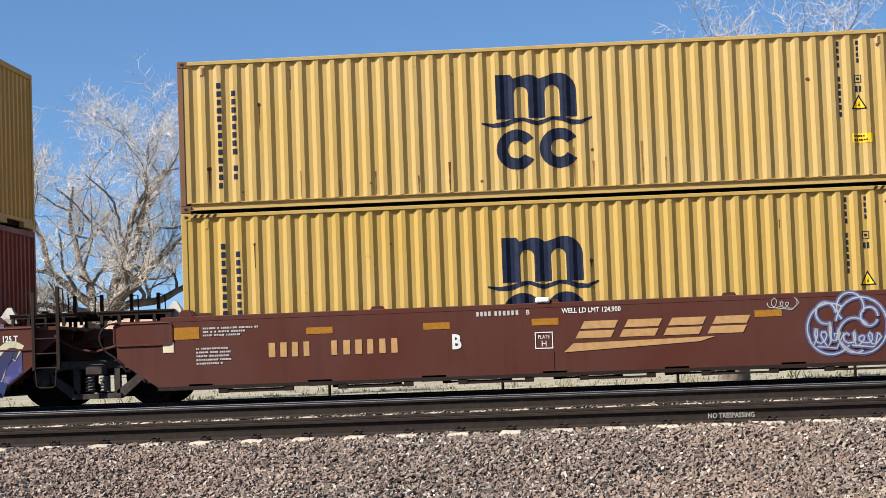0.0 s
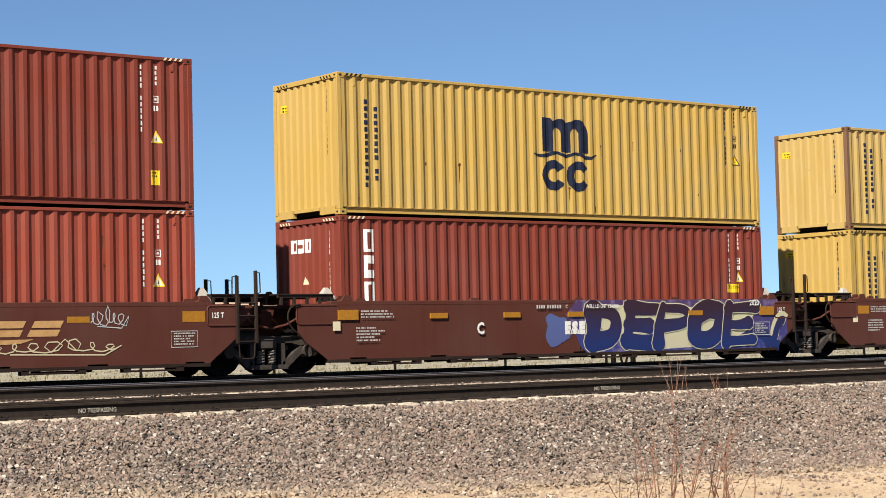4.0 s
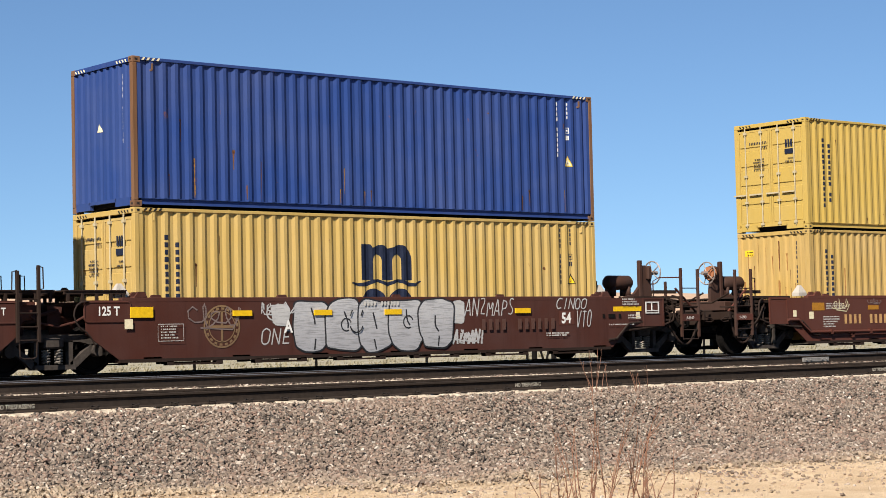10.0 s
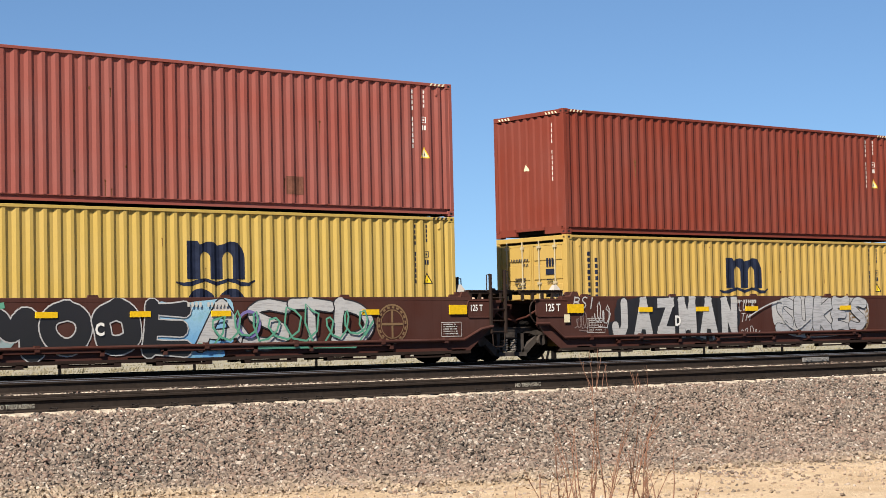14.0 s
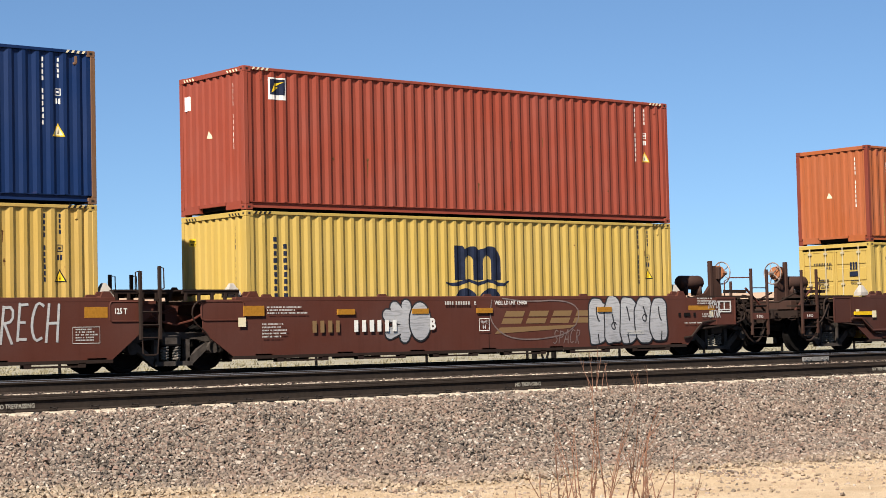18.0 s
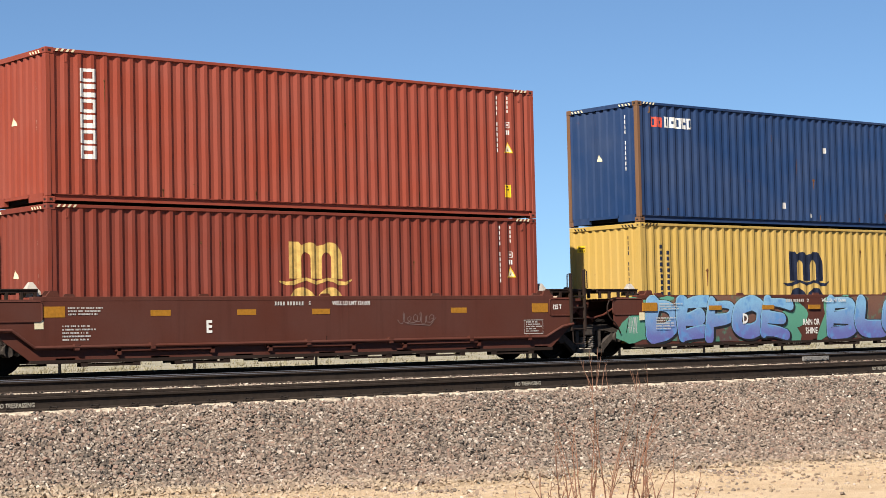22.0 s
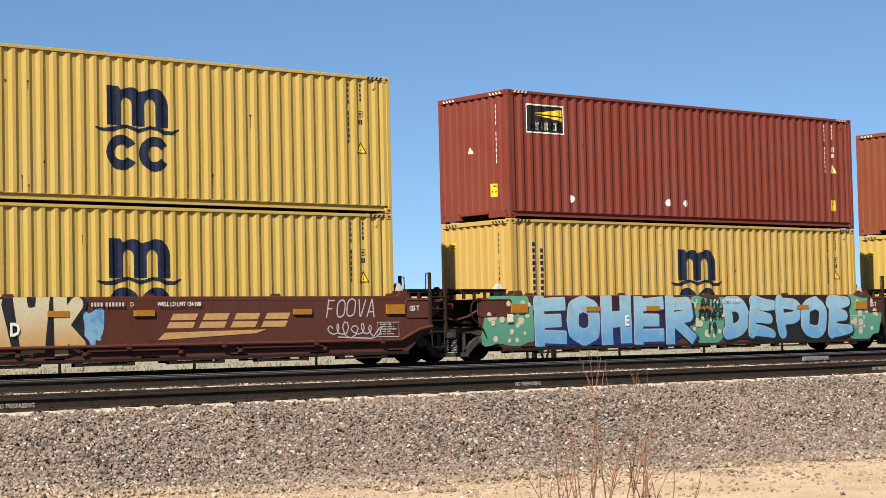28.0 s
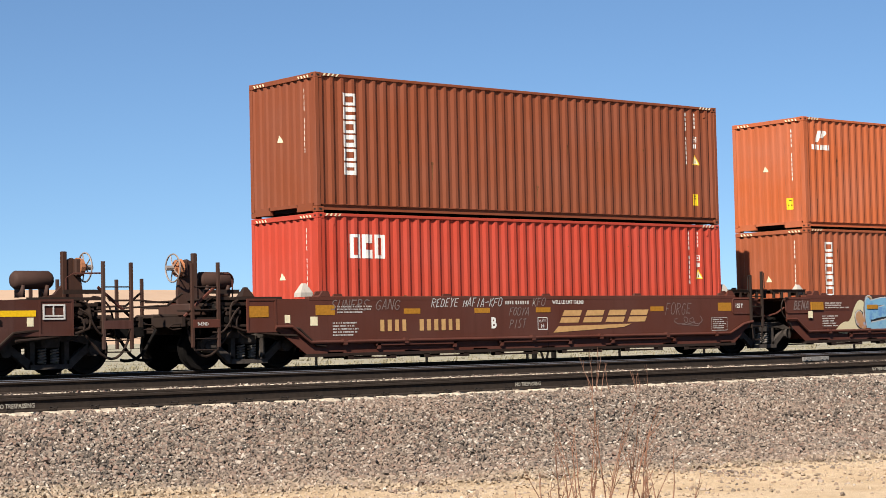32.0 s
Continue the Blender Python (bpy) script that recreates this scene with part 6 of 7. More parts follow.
def hand(c, text, x0, x1, z0, z1, mat, w=0.02, seed=1, base=0.0, lean=0.06, surface="sill"):
    """A word written by hand in thin spray."""
    r = random.Random(seed)
    p = (x1 - x0) / len(text)
    shapes = []
    for i, ch in enumerate(text):
        if ch not in SPELL:
            if ch == "-":
                shapes += strip([(x0 + (i + 0.1) * p, (z0 + z1) / 2), (x0 + (i + 0.9) * p, (z0 + z1) / 2 + 0.01)], w)
            continue
        up, dn, gw = r.uniform(-0.02, 0.06), r.uniform(-0.05, 0.04), r.uniform(0.78, 0.98)
        for line in FORMS[SPELL[ch]]:
            pts = [(x0 + (i + (a - 0.5) * gw + 0.5) * p + lean * (b - 0.5) + r.uniform(-0.008, 0.008), z0 + dn * (z1 - z0) + (b * (1 + up)) * (z1 - z0) + r.uniform(-0.008, 0.008)) for a, b in line]
            if len(pts) > 2:
                pts = rounded(pts, 1)
            shapes += strip(pts, w)
    shapes = [[(x, min(max(z, SILL_LOW), 1.425)) for x, z in q] for q in shapes]
    return decal("graffiti_word", c, shapes, mat, surface, lift=base, step=0.00003, label="thin spray-painted word", joined=True)


def tag(c, x0, x1, z0, z1, mat, n=8, w=0.022, seed=1, base=0.0, loops=0.6):
    """A quick unreadable signature: a running line with loops and a long tail."""
    r = random.Random(seed)
    pts, m, h = [], (z0 + z1) / 2, (z1 - z0) / 2
    turns = max(3, n)
    ph = r.uniform(0, 6.28)
    for k in range(turns * 7 + 1):
        s = k / (turns * 7)
        a = s * turns * 2 * math.pi + ph
        tall = h * (0.35 + 0.3 * math.sin(s * turns * 2.1 + seed) ** 2 + 0.35 * (math.sin(s * 9.7 + seed * 1.7) > 0.6))
        wide = (x1 - x0) / turns * (0.32 + 0.4 * math.sin(s * 5.3 + seed) ** 2)
        pts.append((x0 + (x1 - x0) * s + wide * math.cos(a), m - 0.2 * h + tall * (0.25 + math.sin(a * (1 if r.random() < 0.97 else 1.3)))))
    pts += [(x1 + 0.08, m + 0.1 * h), (x1 - 0.1 * (x1 - x0), z0), (x0 + 0.2 * (x1 - x0), z0 + 0.04)]
    pts = [(x, min(max(z, z0), z1)) for x, z in pts]
    return decal("graffiti_tag", c, strip(pts, w), mat, "sill", lift=base, step=0.00003, label="thin spray-painted signature")


def blob(c, x0, x1, z0, z1, mat, seed=1, base=0.0, wob=0.12, name="graffiti_cloud"):
    r = random.Random(seed)
    n = 36
    ph = [r.uniform(0, 6.28) for _ in range(4)]
    ring = []
    for i in range(n):
        a = 2 * math.pi * i / n
        k = 1 + wob * sum(math.sin((j * 2 + 3) * a + ph[j]) / (j + 1) for j in range(4))
        ca, sa = math.cos(a), math.sin(a)
        ring.append(((x0 + x1) / 2 + (x1 - x0) / 2 * k * math.copysign(abs(ca) ** 0.6, ca), min(max((z0 + z1) / 2 + (z1 - z0) / 2 * k * math.copysign(abs(sa) ** 0.6, sa), SILL_LOW), 1.42)))
    return decal(name, c, [ring], mat, "sill", lift=base)


def slanted_mark(c, mat=None):
    """The railway's gold mark: four slanted blocks with slits over a long wedge."""
    mat = mat or M["gold"]
    for i in range(4):
        a = 6.46 + i * 0.72
        k = 0.55
        row = lambda z0, z1, w0, w1: [(a + k * (z0 - 0.82) + w0, z0), (a + k * (z0 - 0.82) + w1, z0), (a + k * (z1 - 0.82) + w1, z1), (a + k * (z1 - 0.82) + w0, z1)]
        decal("mark_block", c, [row(0.82, 0.94, 0, 0.58), row(0.975, 1.10, 0, 0.56)], mat, "sill", ("bn", i), "slanted gold block" if i == 0 else "")
    decal("railway_wedge", c, [[(6.26, 0.60), (8.5, 0.70), (8.75, 0.775), (6.42, 0.74)]], mat, "sill", ("bnw",), "long gold wedge")


LETTERS = "BCDEAAEDCBBCDEAAEDCB"
LIMITS = {0: "124,900", 1: "124,900", 2: "124,900", 3: "124,900", 4: "124,900", 10: "124800", 11: "124700", 12: "124,600", 13: "124,600", 14: "124,600"}
STENCIL = paint("stencil white paint", (0.60, 0.57, 0.52), 0.6, 0.1, 0.3, 0.0)
for u, c in enumerate(UNITS[:20]):
    old = 5 <= u < 10
    over = 0.033 if u in PAINTED else 0.0
    numbered = u in (0, 4, 5, 9, 10, 14, 15, 19)
    if numbered and u != 9:
        tan = M["gold"] if u not in (5, 10) else S["roundel" if u == 5 else "gold"]
        nx = 1.36 if u not in (4, 5) else (1.0 if u == 4 else 8.4)
        decal("reporting_mark", c, bars(4, nx, 0.70, 0.78, 0.24, 0.42, u), tan, "sill", label="tan letter-high bars", joined=True, lift=over)
        decal("car_number", c, bars(6, nx + 1.05, 0.70, 1.2, 0.24, 0.42, u + 1), tan if u != 10 else W, "sill", label="tan number-high bars", joined=True, lift=over)
    decal("unit_letter", c, words(LETTERS[u], 0.24, 4.5 if numbered and not old else (4.25 if u == 9 else 3.3), 0.73, True, 0.85, 0.012), W, "sill", label="white unit letter", lift=over)
    if not old:
        decal("load_limit", c, words("WELL LD LMT " + LIMITS.get(u, "124,900"), 0.085, 6.25, 1.245, False, 0.86, 0.002), W, "sill", label="white load limit stencil", joined=True, lift=over)
        decal("reporting_mark", c, bars(4, 4.84, 1.245, 0.26, 0.075, 0.3, 3) + bars(6, 5.14, 1.245, 0.42, 0.075, 0.3, 4), STENCIL, "sill", ("smallmarks", over), joined=True, lift=over)
        decal("unit_letter", c, words(LETTERS[u], 0.08, 5.66, 1.245), W, "sill", lift=over)
        if u in (0, 2, 3, 4, 10, 14, 15, 17, 19, 13):
            if u not in (3, 13):
                slanted_mark(c, S["gold"] if u in (10, 15) else M["gold"])
    else:
        decal("reporting_mark", c, bars(4, 5.2, 1.25, 0.35, 0.085, 0.3, 3) + bars(6, 5.65, 1.25, 0.5, 0.085, 0.3, 4), STENCIL, "sill", ("smallmarks2", over), joined=True, lift=over)
        if u == 9:
            decal("load_limit", c, words("LD LMT 124,400   PER UNIT", 0.09, 5.75, 0.86, False, 0.8, 0.002), W, "sill", joined=True, lift=over)
        rx = 1.75 if u == 5 else 10.2
        decal("roundel_ring", c, band(rx, 0.86, 0.42, 0.035, 0, 360, 28) + band(rx, 0.86, 0.31, 0.022, 0, 360, 24) + [q for k in range(18) for q in band(rx, 0.86, 0.375, 0.045, k * 20, k * 20 + 11, 1)], S["ring"], "sill", lift=0.002, label="worn gold roundel")
        decal("roundel_cross", c, [rect(rx - 0.3, rx + 0.3, 0.835, 0.885), rect(rx - 0.025, rx + 0.025, 0.56, 0.83), rect(rx - 0.025, rx + 0.025, 0.89, 1.16)], S["ring"], "sill", lift=0.002)
    if u in (0, 4, 10, 14, 15, 19):
        decal("plate_box", c, strip([(5.80, 0.68), (6.08, 0.68), (6.08, 0.94), (5.80, 0.94)], 0.022, True), W, "sill", ("platebox", over), "white-edged plate box", lift=over)
        decal("plate_word", c, words("PLATE", 0.06, 5.94, 0.84, True, 0.85) + words("H", 0.1, 5.94, 0.71, True), W, "sill", ("platewords", over), joined=True, lift=over)
    if old:
        decal("stencil_box", c, strip([(0.3, 0.6), (0.86, 0.6), (0.86, 0.92), (0.3, 0.92)], 0.012, True) + lines(5, 0.36, 0.89, 0.46, 0.055, 0.022, u), STENCIL, "sill", ("stboxold", u % 3, over), "boxed stencil lines", joined=True, lift=over)
    elif u != 16:
        decal("small_stencil", c, lines(3, 0.26, 1.235, 1.0, 0.058, 0.03, u) + lines(5, 0.14, 0.90, 0.68, 0.062, 0.03, u + 50), STENCIL, "sill", label="rows of small white stencil", joined=True, lift=over)
    if u % 5 or u == 0:
      decal("stencil_box", c, strip([(11.5, 0.58), (12.06, 0.58), (12.06, 0.88), (11.5, 0.88)], 0.014, True) + lines(5, 11.56, 0.85, 0.46, 0.05, 0.025, u), STENCIL, "sill", ("stbox", u % 4, over), "boxed stencil lines", joined=True, lift=over)
    if u % 5 == 0 and u:
        decal("small_stencil", c, lines(3, 12.72, 1.375, 0.6, 0.058, 0.034, u + 9) + lines(2, 12.9, 1.0, 0.42, 0.055, 0.036, u + 19) + lines(1, 12.27, 0.79, 1.0, 0.05, 0.03, u + 29) + lines(2, 10.3, 0.62, 0.9, 0.05, 0.032, u + 39), STENCIL, "sill", label="rows of small white stencil", joined=True, lift=over)
    decal("consolidated_plate", c, [rect(-0.42, -0.24, 0.84, 1.02)], M["cream"], "sill", ("cplate", over), "pale yellow card", lift=over)
    if u % 5 != 0 or u == 0:
        decal("truck_rating", c, words("125 T", 0.105 if not old else 0.14, 12.36 if not old else 12.33, 1.12, False, 0.8, 0.004), W, "panel", ("rating", old), "white truck rating", joined=True)
    if old and u % 5 != 4:
        decal("truck_rating", c, words("125 T", 0.17, -0.98, 1.1, False, 0.85, 0.006), W, "panel", ("rating2",), joined=True)
    if u % 5 == 4 or (u % 5 == 0 and u):
        xx = -3.08 if u % 5 == 4 else LEN + 2.68
        decal("end_words", c, words("A-END" if LETTERS[u] == "A" else "B-END", 0.07, xx, 0.875, False, 0.9), W, "sill", joined=True, lift=over)

c = UNITS[0]
part("marker_lamp", "mlamp", lambda bm: box(bm, -0.12, 0.12, SIDE - 0.03, SIDE + 0.1, 0, 0.09, 0.02), M["white"], c, (5.94, 0, SILL_TOP), "small white box")
tag(c, 9.62, 10.05, 1.16, 1.36, S["chalk"], 4, 0.012, 3)
for k, (mt, w) in enumerate((("blue", 0.075), ("chalk", 0.024))):
    for j, (cx, cz, r0, a0, a1) in enumerate(((10.62, 0.82, 0.38, 60, 330), (11.12, 0.86, 0.42, -150, 170), (10.95, 1.16, 0.22, -20, 230), (10.55, 1.08, 0.16, 0, 300), (11.0, 0.70, 0.26, 30, 300), (11.25, 1.0, 0.14, 0, 340))):
        decal("graffiti_loop", c, strip(arc(cx, cz, r0, a0, a1, 20, r0 * 1.1), w), S[mt], "sill", lift=0.0006 * j + 0.005 * k)
    tag(c, 10.3, 10.75, 0.5, 0.95, S[mt], 4, w, 12, 0.004 + 0.006 * k)
    tag(c, 10.85, 11.35, 0.5, 0.8, S[mt], 4, w, 14, 0.005 + 0.006 * k)

c = UNITS[1]
decal("graffiti_field", c, [[(6.3, SILL_LOW), (12.25, SILL_LOW), (12.7, 0.6), (12.7, 0.95), (12.4, 1.0), (12.4, 1.42), (6.0, 1.42), (5.7, 1.1), (5.95, 0.7), (6.1, 0.4)]], S["violet"], "sill", label="violet-blue spray-painted field")
blob(c, 5.1, 5.75, 0.45, 1.1, S["blue"], 3, 0.0005)
blob(c, 6.75, 11.4, 0.35, 1.30, S["pale"], 14, 0.001, 0.12)
piece(c, ["dome", "comb", "flag", "hoop", "comb"], 6.3, 11.6, 0.24, 1.46, S["night"], S["pale"], 0.46, 0.022, 2, wild=0.7, over=1.42, seed=3, base=0.002, lean=0.15, label="plum and navy lettering edged in cream")
decal("graffiti_swirl", c, strip(rounded([(11.95, 0.32), (12.2, 0.45), (12.3, 0.80), (12.5, 1.02), (12.66, 0.92)], 2), 0.30), S["pale"], "sill", lift=0.0055)
decal("graffiti_swirl", c, strip(rounded([(11.9, 0.32), (12.22, 0.42), (12.33, 0.74), (12.5, 0.95), (12.62, 0.9)], 2), 0.19), S["night"], "sill", lift=0.0075)
decal("graffiti_swirl", c, strip(rounded([(11.1, 0.45), (11.7, 0.72), (12.1, 0.4), (12.4, 0.3)], 2), 0.26), S["night"], "sill", lift=0.006)
decal("graffiti_words", c, words("E.S.E", 0.24, 5.95, 0.71, True, 0.9, 0.03), W, "sill", lift=0.003, joined=True)
decal("graffiti_words", c, words("2020", 0.13, 11.55, 1.28, True, 0.9, 0.004), W, "sill", lift=0.04, joined=True)

c = UNITS[2]
tag(c, 7.77, 10.4, 0.47, 0.78, S["cream"], 7, 0.024, 5)
tag(c, 9.85, 10.55, 0.95, 1.36, S["chalk"], 5, 0.02, 6)
tag(c, 0.95, 1.55, 1.2, 1.36, S["ghost"], 5, 0.014, 7)
c = UNITS[3]
tag(c, 10.62, 11.25, 0.85, 1.35, S["cream"], 6, 0.022, 8)
tag(c, 10.7, 11.2, 0.85, 1.1, S["cream"], 4, 0.022, 9, 0.003)
c = UNITS[4]
tag(c, 3.3, 3.75, 0.7, 1.15, S["blue"], 5, 0.045, 4)
tag(c, 0.55, 1.15, 1.02, 1.36, S["cream"], 4, 0.024, 10)
tag(c, 3.9, 5.2, 0.5, 0.68, S["chalk"], 6, 0.018, 11)
tag(c, 2.0, 2.5, 1.2, 1.36, S["ghost"], 4, 0.014, 13)

c = UNITS[5]
tag(c, 1.05, 2.1, 0.8, 1.36, S["ghost"], 4, 0.03, 14, 0.004)
tag(c, 2.65, 3.4, 1.05, 1.38, S["chalk"], 4, 0.028, 15)
hand(c, "ONE", 2.65, 3.4, 0.5, 0.8, S["chalk"], 0.028, 15)
decal("graffiti_loop", c, band(2.95, 1.12, 0.16, 0.03, 0, 360, 16), S["chalk"], "sill", lift=0.003)
bubbles(c, 3.5, 7.55, 0.29, 1.43, 5, S["silver"], S["black"], 5)
blob(c, 2.92, 3.36, 0.86, 1.30, S["chalk"], 22, 0.002, 0.04)
decal("graffiti_smile", c, strip(arc(5.0, 0.86, 0.16, 190, 350, 10), 0.03) + strip([(4.85, 1.04), (4.9, 1.16)], 0.03) + strip([(5.12, 1.04), (5.17, 1.16)], 0.03), S["black"], "sill", lift=0.031)
hand(c, "AZMAN!", 7.62, 8.5, 0.42, 0.72, S["chalk"], 0.05, 61, 0.002)
blob(c, 7.55, 7.95, 0.85, 1.35, S["chalk"], 6, 0.002, 0.05)
hand(c, "ANZMAPS", 7.95, 9.4, 1.02, 1.38, S["chalk"], 0.026, 16)
decal("graffiti_block", c, [rect(10.72, 11.2, 0.79, 1.1)], M["car"], "sill", lift=0.001)
decal("car_number", c, words("54", 0.24, 10.95, 0.83, True, 0.9, 0.01), W, "sill", lift=0.002, joined=True)
hand(c, "CINOO", 10.65, 11.6, 1.14, 1.38, S["chalk"], 0.026, 17, 0.004)
hand(c, "VTO", 11.25, 11.75, 0.72, 1.1, S["chalk"], 0.026, 18, 0.004)
tag(c, 7.7, 8.3, 0.45, 0.65, S["chalk"], 5, 0.024, 18)

c = UNITS[6]
blob(c, 0.0, 0.9, 0.3, 1.42, S["haze"], 31, 0.0, 0.1)
blob(c, 3.9, 5.1, 0.3, 1.42, S["haze"], 32, 0.0, 0.14)
blob(c, 0.6, 4.6, 0.30, 1.40, S["haze"], 33, 0.001, 0.03)
piece(c, ["fork", "leaf", "peak", "vale", "comb"], 0.5, 4.75, 0.27, 1.44, S["teal"], S["black"], 0.31, 0.028, 2, S["chalk"], wild=0.7, lean=0.06, seed=6, base=0.002, label="teal block lettering")
for k in range(10):
    rr = random.Random(70 + k)
    decal("graffiti_dab", c, [arc(rr.uniform(0.8, 4.4), rr.uniform(0.5, 1.2), rr.uniform(0.05, 0.09), 0, 330, 7)], S["gold" if k % 2 else "pale"], "sill", lift=0.02)
tag(c, -0.12, 0.12, 0.9, 1.4, S["chalk"], 3, 0.03, 19)
hand(c, "JBRAN", 4.9, 5.7, 1.0, 1.36, S["gold"], 0.026, 20)
hand(c, "LIF", 5.75, 6.2, 1.05, 1.36, S["gold"], 0.026, 20)
hand(c, "KROWN", 5.2, 6.5, 0.62, 1.0, S["gold"], 0.028, 21)
hand(c, "19", 6.45, 6.7, 1.0, 1.25, S["gold"], 0.026, 21)
tag(c, 5.0, 5.8, 0.9, 1.3, S["ghost"], 5, 0.03, 21, 0.004)
for k in range(10):
    rr = random.Random(90 + k)
    decal("graffiti_loop", c, band(rr.uniform(7.0, 8.1), rr.uniform(0.75, 1.25), rr.uniform(0.1, 0.2), 0.03, rr.uniform(0, 90), rr.uniform(250, 350), 12), S["chalk"], "sill", lift=0.001 + 0.0006 * k)
tag(c, 6.8, 8.3, 0.42, 0.6, S["chalk"], 4, 0.04, 22)
blob(c, 7.25, 8.25, 0.66, 1.30, S["wash"], 23, 0.0004, 0.12)
for k, (a, b, z0, z1) in enumerate(((7.1, 8.3, 0.6, 0.95), (7.2, 8.35, 0.9, 1.36), (7.0, 7.7, 0.75, 1.3), (7.7, 8.4, 0.7, 1.2))):
    tag(c, a, b, z0, z1, S["chalk" if k % 2 else "silver"], 6 + k % 2, 0.026, 81 + k, 0.008 + 0.002 * k)
decal("graffiti_figure", c, strip(rounded([(8.5, 0.72), (8.9, 0.62), (9.2, 0.62), (9.36, 0.9), (9.32, 1.35)], 2), [0.10 + 0.26 * math.sin(math.pi * q / 19) for q in range(20)]), S["gold"], "sill", lift=0.004)
decal("graffiti_figure", c, strip(rounded([(8.4, 0.75), (8.9, 0.45), (9.4, 0.4), (9.62, 0.8), (9.45, 1.4)], 2), 0.025), S["chalk"], "sill", lift=0.006)
bubbles(c, 9.85, 12.3, 0.36, 1.42, 3, S["silver"], S["black"], 7, 0.001)
hand(c, "SUME", 7.85, 8.5, 0.36, 0.5, S["chalk"], 0.02, 5)

c = UNITS[7]
hand(c, "BS!", -0.1, 0.6, 1.15, 1.40, S["chalk"], 0.032, 23)
tag(c, -0.05, 0.55, 0.62, 1.1, S["ghost"], 5, 0.028, 24)
tag(c, 0.6, 1.0, 0.7, 1.3, S["chalk"], 3, 0.03, 25)
blob(c, 1.15, 5.5, 0.42, 1.42, S["black"], 41, 0.0, 0.02)
piece(c, ["hook", "peak", "zig", "crag", "peak", "nave"], 1.05, 5.5, 0.4, 1.44, S["chalk"], S["black"], 0.20, 0.03, 0, seed=8, base=0.001, shade=(-0.12, -0.02), over=1.0, label="tall white lettering with black shadows")
hand(c, "QUIN".replace("Q", "C"), 5.5, 6.1, 1.05, 1.32, S["chalk"], 0.022, 26)
hand(c, "TM", 5.55, 5.95, 0.8, 1.0, S["chalk"], 0.022, 26)
tag(c, 5.5, 6.2, 0.42, 0.7, S["chalk"], 4, 0.022, 27)
blob(c, 6.75, 10.6, 0.40, 1.42, S["chalk"], 43, 0.0, 0.05)
piece(c, ["worm", "cup", "fork", "comb", "worm"], 6.9, 10.5, 0.42, 1.44, S["silver"], S["black"], 0.30, 0.02, 2, seed=9, base=0.001, label="white bubble lettering")
decal("graffiti_edge", c, strip(rounded([(5.8, 0.9), (6.5, 1.2), (7.2, 1.35), (7.0, 0.9), (7.6, 0.5), (8.2, 0.85)], 2), 0.035), S["chalk"], "sill", lift=0.03)

c = UNITS[8]
blob(c, 0.05, 1.5, 0.3, 1.40, S["haze"], 45, 0.0, 0.12)
blob(c, 4.5, 6.3, 0.3, 1.40, S["cyan"], 46, 0.0, 0.12)
for k, line in enumerate(([(0.15, 0.45), (0.5, 0.8), (0.3, 1.15), (0.9, 1.35)], [(0.35, 0.4), (1.0, 0.75), (0.8, 1.2), (1.4, 1.3)], [(0.6, 0.35), (1.3, 0.5), (1.2, 0.95)])):
    decal("graffiti_swirl", c, strip(rounded(line, 2), 0.11), S["black" if k != 1 else "green"], "sill", lift=0.002 + 0.0008 * k)
piece(c, ["crag", "hoop", "hoop", "comb"], 1.0, 5.3, 0.27, 1.44, S["black"], S["chalk"], 0.38, 0.028, 1, wild=0.5, over=1.25, seed=10, base=0.001, label="black lettering edged in white on blue")
piece(c, ["peak", "worm", "post", "dome"], 5.5, 9.7, 0.35, 1.44, S["chalk"], S["black"], 0.2, 0.03, 1, seed=11, base=0.001)
tag(c, 5.6, 9.6, 0.4, 1.4, S["green"], 9, 0.045, 27, 0.05)
decal("graffiti_loop", c, band(6.6, 0.9, 0.28, 0.06, 0, 360, 18), S["lilac"], "sill", lift=0.04)

c = UNITS[9]
decal("graffiti_edge", c, strip(rounded([(1.0, 0.35), (0.3, 0.6), (0.4, 1.15), (0.9, 1.3), (1.6, 1.2), (2.3, 1.38), (3.0, 1.38), (3.6, 1.38), (4.4, 1.35), (5.2, 1.3), (5.9, 1.15), (5.9, 0.7), (5.2, 0.45), (4.2, 0.4)], 2), 0.04), S["chalk"], "sill")
blob(c, 0.55, 3.2, 0.42, 1.32, S["wash"], 76, 0.001, 0.04)
blob(c, 2.6, 5.0, 0.46, 1.36, S["wash"], 77, 0.002, 0.08)
for k, line in enumerate(([(0.95, 1.2), (0.6, 0.9), (0.75, 0.5), (1.2, 0.42)], [(2.15, 0.5), (1.95, 0.95), (2.3, 1.3), (2.9, 1.36), (3.0, 1.1)], [(3.05, 0.45), (3.3, 0.9), (3.15, 1.32), (3.7, 1.38), (3.95, 1.1)],
                          [(4.0, 0.5), (4.1, 1.0), (4.5, 1.36), (4.95, 1.2), (4.8, 0.9)], [(4.6, 0.45), (4.9, 0.8), (5.5, 0.75), (5.75, 1.05), (5.4, 1.25)], [(5.3, 0.45), (5.6, 0.62), (6.1, 0.95)])):
    decal("graffiti_edge", c, strip(rounded(line, 2), 0.045), S["chalk"], "sill", lift=0.004 + 0.001 * k)
decal("number_patch", c, [rect(0.75, 3.95, 0.68, 1.08)], M["car"], "sill", lift=0.03, label="brown repainted patch")
decal("reporting_mark", c, bars(4, 0.95, 0.76, 1.0, 0.24, 0.28, 3), W, "sill", lift=0.032, joined=True)
